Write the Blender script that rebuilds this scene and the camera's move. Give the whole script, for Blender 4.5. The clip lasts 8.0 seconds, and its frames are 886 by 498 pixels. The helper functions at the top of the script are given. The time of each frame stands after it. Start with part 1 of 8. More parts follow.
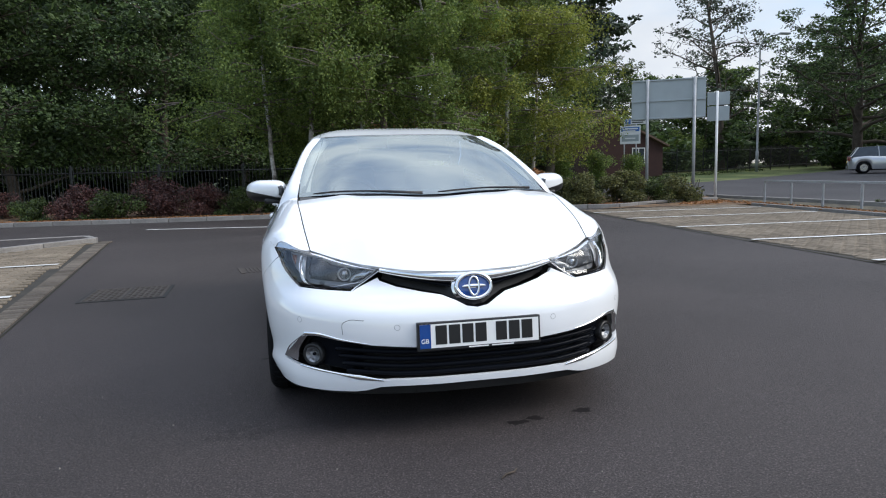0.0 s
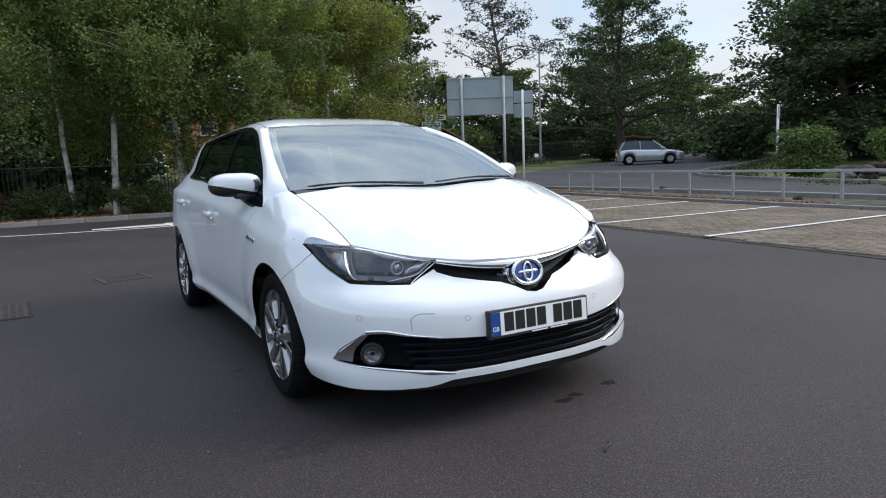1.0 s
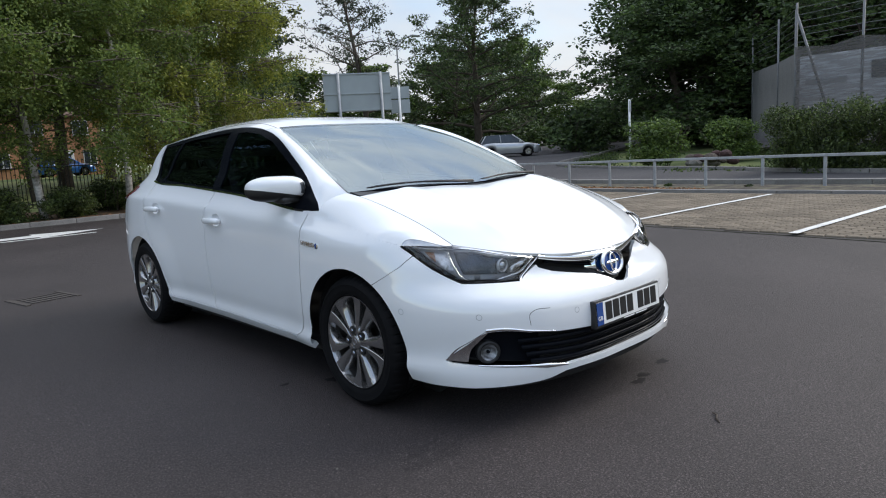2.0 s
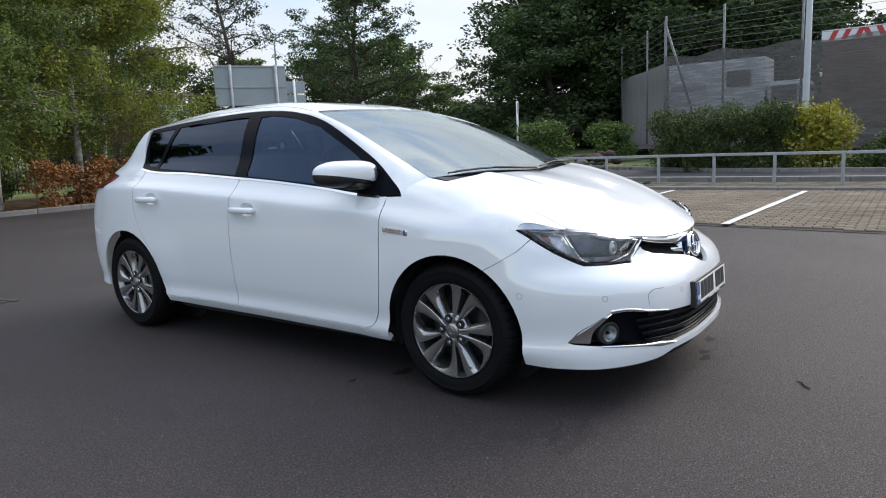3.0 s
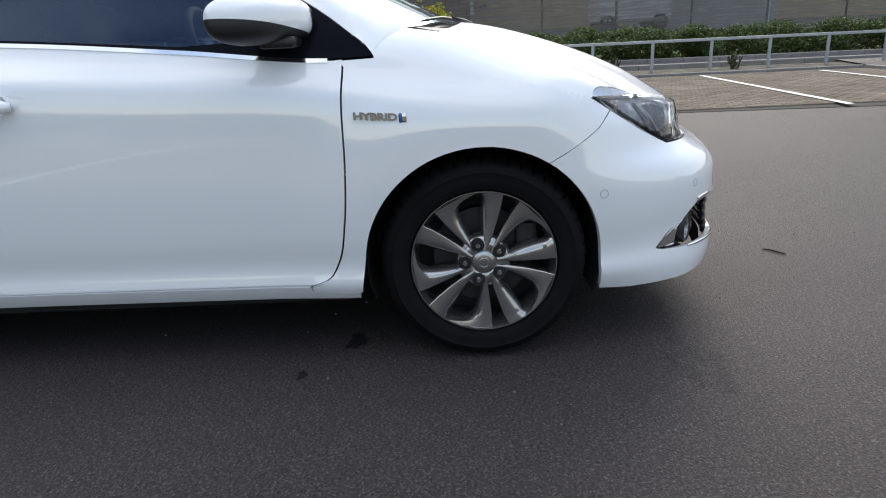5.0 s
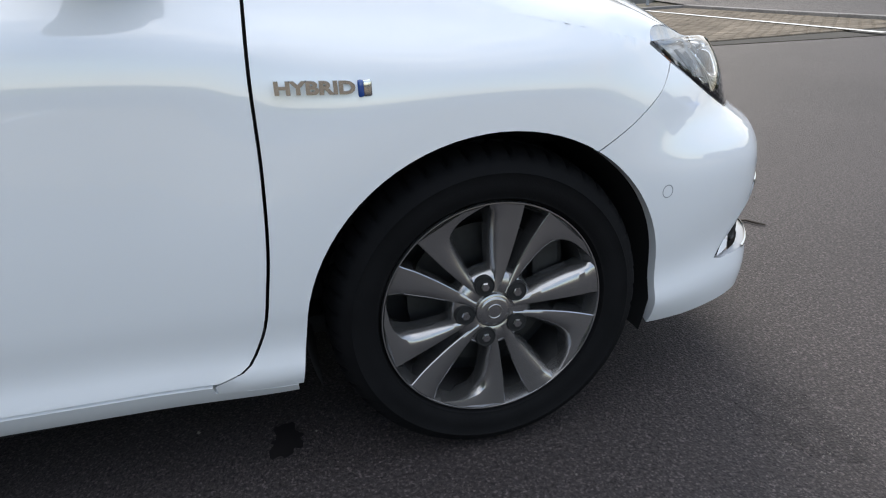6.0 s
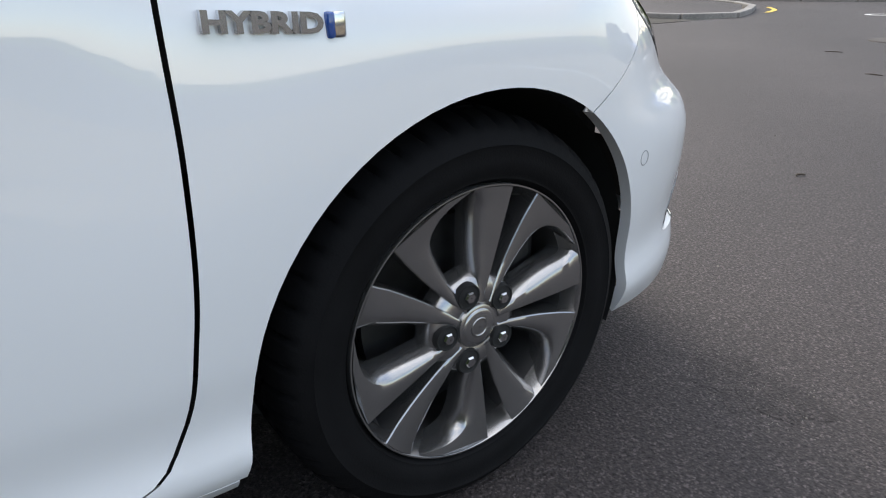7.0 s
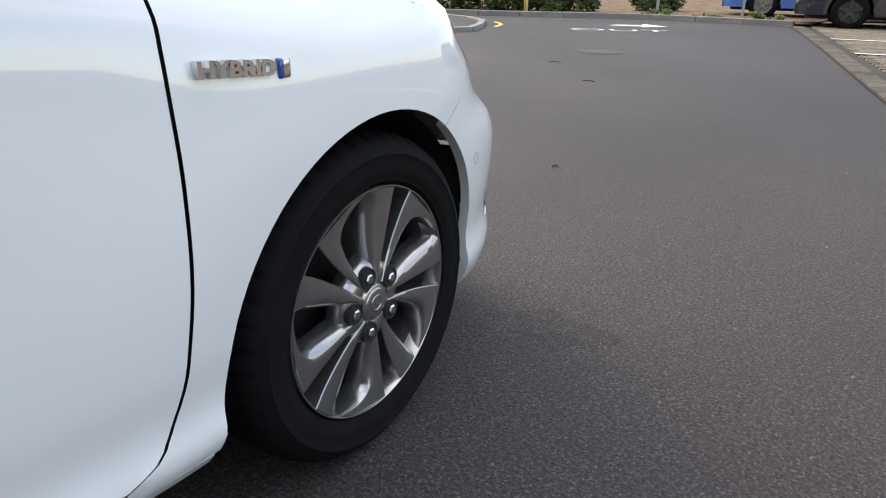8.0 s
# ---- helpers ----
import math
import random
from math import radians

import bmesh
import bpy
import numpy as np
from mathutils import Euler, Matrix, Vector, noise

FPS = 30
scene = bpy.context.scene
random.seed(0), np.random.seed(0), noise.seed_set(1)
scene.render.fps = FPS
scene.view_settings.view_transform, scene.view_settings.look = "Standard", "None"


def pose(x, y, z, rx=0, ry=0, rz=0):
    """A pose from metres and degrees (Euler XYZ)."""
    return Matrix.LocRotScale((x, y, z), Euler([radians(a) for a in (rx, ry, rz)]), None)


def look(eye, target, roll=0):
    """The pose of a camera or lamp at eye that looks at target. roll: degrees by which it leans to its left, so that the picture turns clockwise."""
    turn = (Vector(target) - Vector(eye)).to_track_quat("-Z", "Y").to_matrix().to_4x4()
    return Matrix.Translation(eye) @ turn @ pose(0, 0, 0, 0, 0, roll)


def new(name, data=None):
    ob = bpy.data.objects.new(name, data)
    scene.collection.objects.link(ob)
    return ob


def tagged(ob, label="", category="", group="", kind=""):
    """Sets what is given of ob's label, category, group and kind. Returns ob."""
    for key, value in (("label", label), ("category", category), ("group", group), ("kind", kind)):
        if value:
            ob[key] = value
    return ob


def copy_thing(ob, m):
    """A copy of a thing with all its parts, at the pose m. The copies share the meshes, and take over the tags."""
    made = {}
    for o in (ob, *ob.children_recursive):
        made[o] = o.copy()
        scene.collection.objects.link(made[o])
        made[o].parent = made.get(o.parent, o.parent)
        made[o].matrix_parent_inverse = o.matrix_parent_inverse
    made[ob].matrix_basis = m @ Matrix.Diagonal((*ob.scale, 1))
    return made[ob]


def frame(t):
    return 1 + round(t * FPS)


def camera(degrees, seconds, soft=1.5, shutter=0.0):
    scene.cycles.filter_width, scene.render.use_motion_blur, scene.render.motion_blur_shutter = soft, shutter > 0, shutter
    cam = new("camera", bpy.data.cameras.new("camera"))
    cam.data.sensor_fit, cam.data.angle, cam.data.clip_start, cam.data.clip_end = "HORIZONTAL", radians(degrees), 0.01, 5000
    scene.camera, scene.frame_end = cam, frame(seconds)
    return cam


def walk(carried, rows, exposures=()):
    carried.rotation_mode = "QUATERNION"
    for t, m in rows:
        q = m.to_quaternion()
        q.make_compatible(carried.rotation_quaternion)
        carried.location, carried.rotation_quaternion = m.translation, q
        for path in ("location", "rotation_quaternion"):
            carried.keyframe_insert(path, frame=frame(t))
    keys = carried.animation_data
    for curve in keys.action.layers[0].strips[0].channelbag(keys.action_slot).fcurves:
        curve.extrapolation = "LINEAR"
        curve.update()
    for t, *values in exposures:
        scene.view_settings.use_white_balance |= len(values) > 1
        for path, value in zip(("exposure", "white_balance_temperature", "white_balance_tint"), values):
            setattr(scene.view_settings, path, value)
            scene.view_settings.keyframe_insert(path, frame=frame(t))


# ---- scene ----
cam = camera(67.6, 8.0, soft=1.1)
PATH = [
    (0, (-0.691, -3.498, 1.099), (-0.266, -1.557, 0.869), -1.4),
    (0.5, (-1.205, -3.314, 1.093), (-0.515, -1.453, 0.851), -1.8),
    (1, (-1.708, -3.068, 1.099), (-0.709, -1.356, 0.838), -2.1),
    (1.5, (-2.148, -2.804, 1.123), (-0.954, -1.223, 0.849), -2.3),
    (1.7, (-2.305, -2.671, 1.149), (-1.047, -1.143, 0.867), -3.0),
    (2.8, (-3.102, -1.838, 1.167), (-1.551, -0.613, 0.856), -2.4),
    (3, (-3.187, -1.662, 1.139), (-1.586, -0.506, 0.825), -2.6),
    (3.5, (-3.322, -1.175, 1.11), (-1.569, -0.273, 0.777), -2.8),
    (4, (-3.264, -0.684, 1.067), (-1.393, -0.077, 0.706), -2.9),
    (4.5, (-3.049, -0.233, 1.026), (-1.117, 0.049, 0.596), -2.7),
    (4.7, (-2.927, -0.086, 0.973), (-1.0, 0.085, 0.466), -2.7),
    (5.8, (-2.035, 0.342, 0.936), (-0.219, 0.003, 0.169), -2.7),
    (6, (-1.897, 0.36, 0.907), (-0.11, -0.092, 0.132), -2.7),
    (6.5, (-1.655, 0.444, 0.864), (0.022, -0.324, 0.09), -2.2),
    (7, (-1.505, 0.541, 0.802), (-0.02, -0.539, 0.01), -1.1),
    (7.5, (-1.47, 0.685, 0.788), (-0.241, -0.692, 0.018), -0.4),
    (8, (-1.52, 0.841, 0.862), (-0.535, -0.721, 0.094), 0.8),
]
walk(cam, [(t, look(eye, target, roll)) for t, eye, target, roll in PATH],
     exposures=[(0, -0.18, 6500, 9), (1.5, -0.32, 6600, 9), (3.5, -0.08, 6800, 10), (4.5, -0.08, 6850, 10), (6.0, 0.13, 7000, 10), (8.0, 0.39, 7300, 11)])

# ---- light ----
world = bpy.data.worlds.new("world")
scene.world = world
world.use_nodes = True
wn, wl = world.node_tree.nodes, world.node_tree.links
wn.clear()
sky = wn.new("ShaderNodeTexSky")
sky.sky_type, sky.sun_disc = "NISHITA", False
sky.sun_elevation, sky.sun_rotation = radians(33), radians(108)
sky.air_density, sky.dust_density, sky.ozone_density = 1.0, 0.6, 1.6
coord = wn.new("ShaderNodeTexCoord")
cmap = wn.new("ShaderNodeMapping")
cmap.inputs["Scale"].default_value = (1.3, 1.3, 3.2)
cloud = wn.new("ShaderNodeTexNoise")
cloud.inputs["Scale"].default_value, cloud.inputs["Detail"].default_value, cloud.inputs["Roughness"].default_value = 1.6, 6, 0.55
cover = wn.new("ShaderNodeValToRGB")
cover.color_ramp.elements[0].position, cover.color_ramp.elements[1].position = 0.34, 0.62
cover.color_ramp.elements[0].color, cover.color_ramp.elements[1].color = (0.16, 0.16, 0.16, 1), (0.97, 0.97, 0.97, 1)
# the cloud thickens towards the north-east and thins out in the west
bank = wn.new("ShaderNodeVectorMath")
bank.operation = "DOT_PRODUCT"
bank.inputs[1].default_value = (0.15, 0.04, -0.03)
thick = wn.new("ShaderNodeMath")
thick.operation = "ADD"
cloud_tone = wn.new("ShaderNodeMix")
cloud_tone.data_type = "RGBA"
cloud_tone.inputs["A"].default_value, cloud_tone.inputs["B"].default_value = (5.4, 6.2, 7.6, 1), (11.4, 11.4, 11.4, 1)
cloud2 = wn.new("ShaderNodeTexNoise")
cloud2.inputs["Scale"].default_value, cloud2.inputs["Detail"].default_value = 3.3, 4
sky_mix = wn.new("ShaderNodeMix")
sky_mix.data_type = "RGBA"
back = wn.new("ShaderNodeBackground")
back.inputs["Strength"].default_value = 0.135
wout = wn.new("ShaderNodeOutputWorld")
wl.new(coord.outputs["Generated"], cmap.inputs["Vector"])
wl.new(cmap.outputs["Vector"], cloud.inputs["Vector"])
wl.new(cmap.outputs["Vector"], cloud2.inputs["Vector"])
wl.new(coord.outputs["Generated"], bank.inputs[0])
wl.new(cloud.outputs["Fac"], thick.inputs[0]), wl.new(bank.outputs["Value"], thick.inputs[1])
wl.new(thick.outputs[0], cover.inputs["Fac"])
wl.new(cloud2.outputs["Fac"], cloud_tone.inputs["Factor"])
wl.new(cover.outputs["Color"], sky_mix.inputs["Factor"])
clear = wn.new("ShaderNodeVectorMath")
clear.operation = "SCALE"
clear.inputs["Scale"].default_value = 2.2
wl.new(sky.outputs["Color"], clear.inputs[0]), wl.new(clear.outputs["Vector"], sky_mix.inputs["A"])
wl.new(cloud_tone.outputs["Result"], sky_mix.inputs["B"])
# an overcast dome is brighter overhead than at the horizon
up_part, dome, dome_mul = wn.new("ShaderNodeSeparateXYZ"), wn.new("ShaderNodeMapRange"), wn.new("ShaderNodeVectorMath")
dome.inputs["From Min"].default_value, dome.inputs["From Max"].default_value = 0.25, 0.90
dome.inputs["To Min"].default_value, dome.inputs["To Max"].default_value = 0.82, 1.95
dome_mul.operation = "SCALE"
wl.new(coord.outputs["Generated"], up_part.inputs["Vector"]), wl.new(up_part.outputs["Z"], dome.inputs["Value"])
wl.new(sky_mix.outputs["Result"], dome_mul.inputs[0]), wl.new(dome.outputs["Result"], dome_mul.inputs["Scale"])
wl.new(dome_mul.outputs["Vector"], back.inputs["Color"])
wl.new(back.outputs["Background"], wout.inputs["Surface"])

sun = new("sun", bpy.data.lights.new("sun", "SUN"))
sun.data.energy, sun.data.angle, sun.data.color = 2.6, radians(30), (1.0, 0.97, 0.92)
sun.matrix_world = look((10.2, -3.3, 6.96), (0, 0, 0))


# ---- materials ----
def mat(name, colour, rough=0.6, metal=0.0, vary=0.0, scale=4.0, fine=0.0, fine_scale=90.0, bump=0.0, bump_scale=60.0,
        coat=0.0, other=None, rand=0.0, spec=0.5, island=0.0, specks=0.0, thin=0.0):
    """A principled material: colour varied at a broad and a fine scale, with relief."""
    m = bpy.data.materials.new(name)
    m.use_nodes = True
    n, l = m.node_tree.nodes, m.node_tree.links
    b = n["Principled BSDF"]
    b.inputs["Base Color"].default_value = (*colour, 1)
    b.inputs["Roughness"].default_value, b.inputs["Metallic"].default_value = rough, metal
    b.inputs["Specular IOR Level"].default_value = spec
    if coat:
        b.inputs["Coat Weight"].default_value, b.inputs["Coat Roughness"].default_value, b.inputs["Coat IOR"].default_value = coat, 0.015, 1.9
    tc = n.new("ShaderNodeTexCoord")
    if vary or fine or rand or island or specks:
        mul = None
        def times(fac_socket, low, high):
            nonlocal mul
            r = n.new("ShaderNodeMapRange")
            r.inputs["To Min"].default_value, r.inputs["To Max"].default_value = low, high
            l.new(fac_socket, r.inputs["Value"])
            if mul is None:
                mul = r.outputs["Result"]
            else:
                k = n.new("ShaderNodeMath")
                k.operation = "MULTIPLY"
                l.new(mul, k.inputs[0]), l.new(r.outputs["Result"], k.inputs[1])
                mul = k.outputs[0]
            return r
        broad = None
        if vary:
            t = n.new("ShaderNodeTexNoise")
            t.inputs["Scale"].default_value, t.inputs["Detail"].default_value = scale, 5
            l.new(tc.outputs["Object"], t.inputs["Vector"])
            r = times(t.outputs["Fac"], 1 - vary, 1 + vary)
            r.inputs["From Min"].default_value, r.inputs["From Max"].default_value = 0.3, 0.7
            broad = t
        if fine:
            t = n.new("ShaderNodeTexNoise")
            t.inputs["Scale"].default_value, t.inputs["Detail"].default_value = fine_scale, 3
            l.new(tc.outputs["Object"], t.inputs["Vector"])
            r = times(t.outputs["Fac"], 1 - fine, 1 + fine)
            r.inputs["From Min"].default_value, r.inputs["From Max"].default_value = 0.3, 0.7
        if specks:
            t, w = n.new("ShaderNodeTexVoronoi"), n.new("ShaderNodeSeparateColor")
            t.inputs["Scale"].default_value = 260
            l.new(tc.outputs["Object"], t.inputs["Vector"]), l.new(t.outputs["Color"], w.inputs["Color"])
            r = times(w.outputs["Red"], 1 - 0.25 * specks, 1 + 1.1 * specks)
            r.inputs["From Min"].default_value, r.inputs["From Max"].default_value = 0.72, 1.0
        if rand:
            o = n.new("ShaderNodeObjectInfo")
            times(o.outputs["Random"], 1 - rand, 1 + rand)
        if island:
            g = n.new("ShaderNodeNewGeometry")
            times(g.outputs["Random Per Island"], 1 - island, 1 + island)
        base = n.new("ShaderNodeMix")
        base.data_type = "RGBA"
        base.inputs["A"].default_value = (*colour, 1)
        base.inputs["B"].default_value = (*(other or colour), 1)
        base.inputs["Factor"].default_value = 0
        if other:
            src = broad.outputs["Fac"] if broad else None
            if island:
                src = g.outputs["Random Per Island"]
            if src:
                r = n.new("ShaderNodeMapRange")
                r.inputs["From Min"].default_value, r.inputs["From Max"].default_value = (0.0, 1.0) if island else (0.4, 0.62)
                l.new(src, r.inputs["Value"]), l.new(r.outputs["Result"], base.inputs["Factor"])
        v = n.new("ShaderNodeVectorMath")
        v.operation = "SCALE"
        l.new(base.outputs["Result"], v.inputs[0]), l.new(mul, v.inputs["Scale"])
        l.new(v.outputs["Vector"], b.inputs["Base Color"])
        if thin:
            # a leaf lets part of the light through
            sheer, both = n.new("ShaderNodeBsdfTranslucent"), n.new("ShaderNodeMixShader")
            both.inputs["Fac"].default_value = thin
            l.new(v.outputs["Vector"], sheer.inputs["Color"])
            l.new(b.outputs["BSDF"], both.inputs[1]), l.new(sheer.outputs["BSDF"], both.inputs[2])
            l.new(both.outputs["Shader"], n["Material Output"].inputs["Surface"])
    if bump:
        t = n.new("ShaderNodeTexNoise")
        t.inputs["Scale"].default_value, t.inputs["Detail"].default_value = bump_scale, 4
        k = n.new("ShaderNodeBump")
        k.inputs["Strength"].default_value, k.inputs["Distance"].default_value = bump, 0.01
        l.new(tc.outputs["Object"], t.inputs["Vector"]), l.new(t.outputs["Fac"], k.inputs["Height"])
        l.new(k.outputs["Normal"], b.inputs["Normal"])
    return m


def glass(name, tint, rough=0.0, ior=1.45, sheen=(1, 1, 1), haze=0.0):
    """Thin glass: a tinted clear sheet with a real mirror layer whose strength follows Fresnel."""
    m = bpy.data.materials.new(name)
    m.use_nodes = True
    n, l = m.node_tree.nodes, m.node_tree.links
    n.clear()
    out, mix = n.new("ShaderNodeOutputMaterial"), n.new("ShaderNodeMixShader")
    tr, gl, fr = n.new("ShaderNodeBsdfTransparent"), n.new("ShaderNodeBsdfGlossy"), n.new("ShaderNodeFresnel")
    tr.inputs["Color"].default_value = (*tint, 1)
    # sheen puts the reflected sky's blue into the mirror layer's colour
    gl.inputs["Roughness"].default_value, gl.inputs["Color"].default_value = rough, (*sheen, 1)
    fr.inputs["IOR"].default_value = ior
    l.new(fr.outputs["Fac"], mix.inputs["Fac"]), l.new(tr.outputs["BSDF"], mix.inputs[1]), l.new(gl.outputs["BSDF"], mix.inputs[2])
    if haze:
        # milky sky reflection, put in as a pale diffuse layer
        haze_bsdf, both = n.new("ShaderNodeBsdfDiffuse"), n.new("ShaderNodeMixShader")
        haze_bsdf.inputs["Color"].default_value, both.inputs["Fac"].default_value = (0.50, 0.55, 0.60, 1), haze
        l.new(tr.outputs["BSDF"], both.inputs[1]), l.new(haze_bsdf.outputs["BSDF"], both.inputs[2]), l.new(both.outputs["Shader"], mix.inputs[1])
    l.new(mix.outputs["Shader"], out.inputs["Surface"])
    return m


def veil(name, colour, cover):
    """Woven netting: a dull cloth that lets part of the light through."""
    m = bpy.data.materials.new(name)
    m.use_nodes = True
    n, l = m.node_tree.nodes, m.node_tree.links
    b, out = n["Principled BSDF"], n["Material Output"]
    b.inputs["Base Color"].default_value, b.inputs["Roughness"].default_value = (*colour, 1), 0.8
    tr, mix = n.new("ShaderNodeBsdfTransparent"), n.new("ShaderNodeMixShader")
    tc, no, r = n.new("ShaderNodeTexCoord"), n.new("ShaderNodeTexNoise"), n.new("ShaderNodeMapRange")
    mp = n.new("ShaderNodeMapping")
    mp.inputs["Scale"].default_value = (1.2, 1.2, 14)
    no.inputs["Scale"].default_value, no.inputs["Detail"].default_value = 1.0, 6
    r.inputs["To Min"].default_value, r.inputs["To Max"].default_value = cover - 0.18, cover + 0.18
    r.inputs["From Min"].default_value, r.inputs["From Max"].default_value = 0.3, 0.7
    l.new(tc.outputs["Object"], mp.inputs["Vector"]), l.new(mp.outputs["Vector"], no.inputs["Vector"])
    l.new(no.outputs["Fac"], r.inputs["Value"]), l.new(r.outputs["Result"], mix.inputs["Fac"])
    l.new(tr.outputs["BSDF"], mix.inputs[1]), l.new(b.outputs["BSDF"], mix.inputs[2])
    l.new(mix.outputs["Shader"], out.inputs["Surface"])
    return m


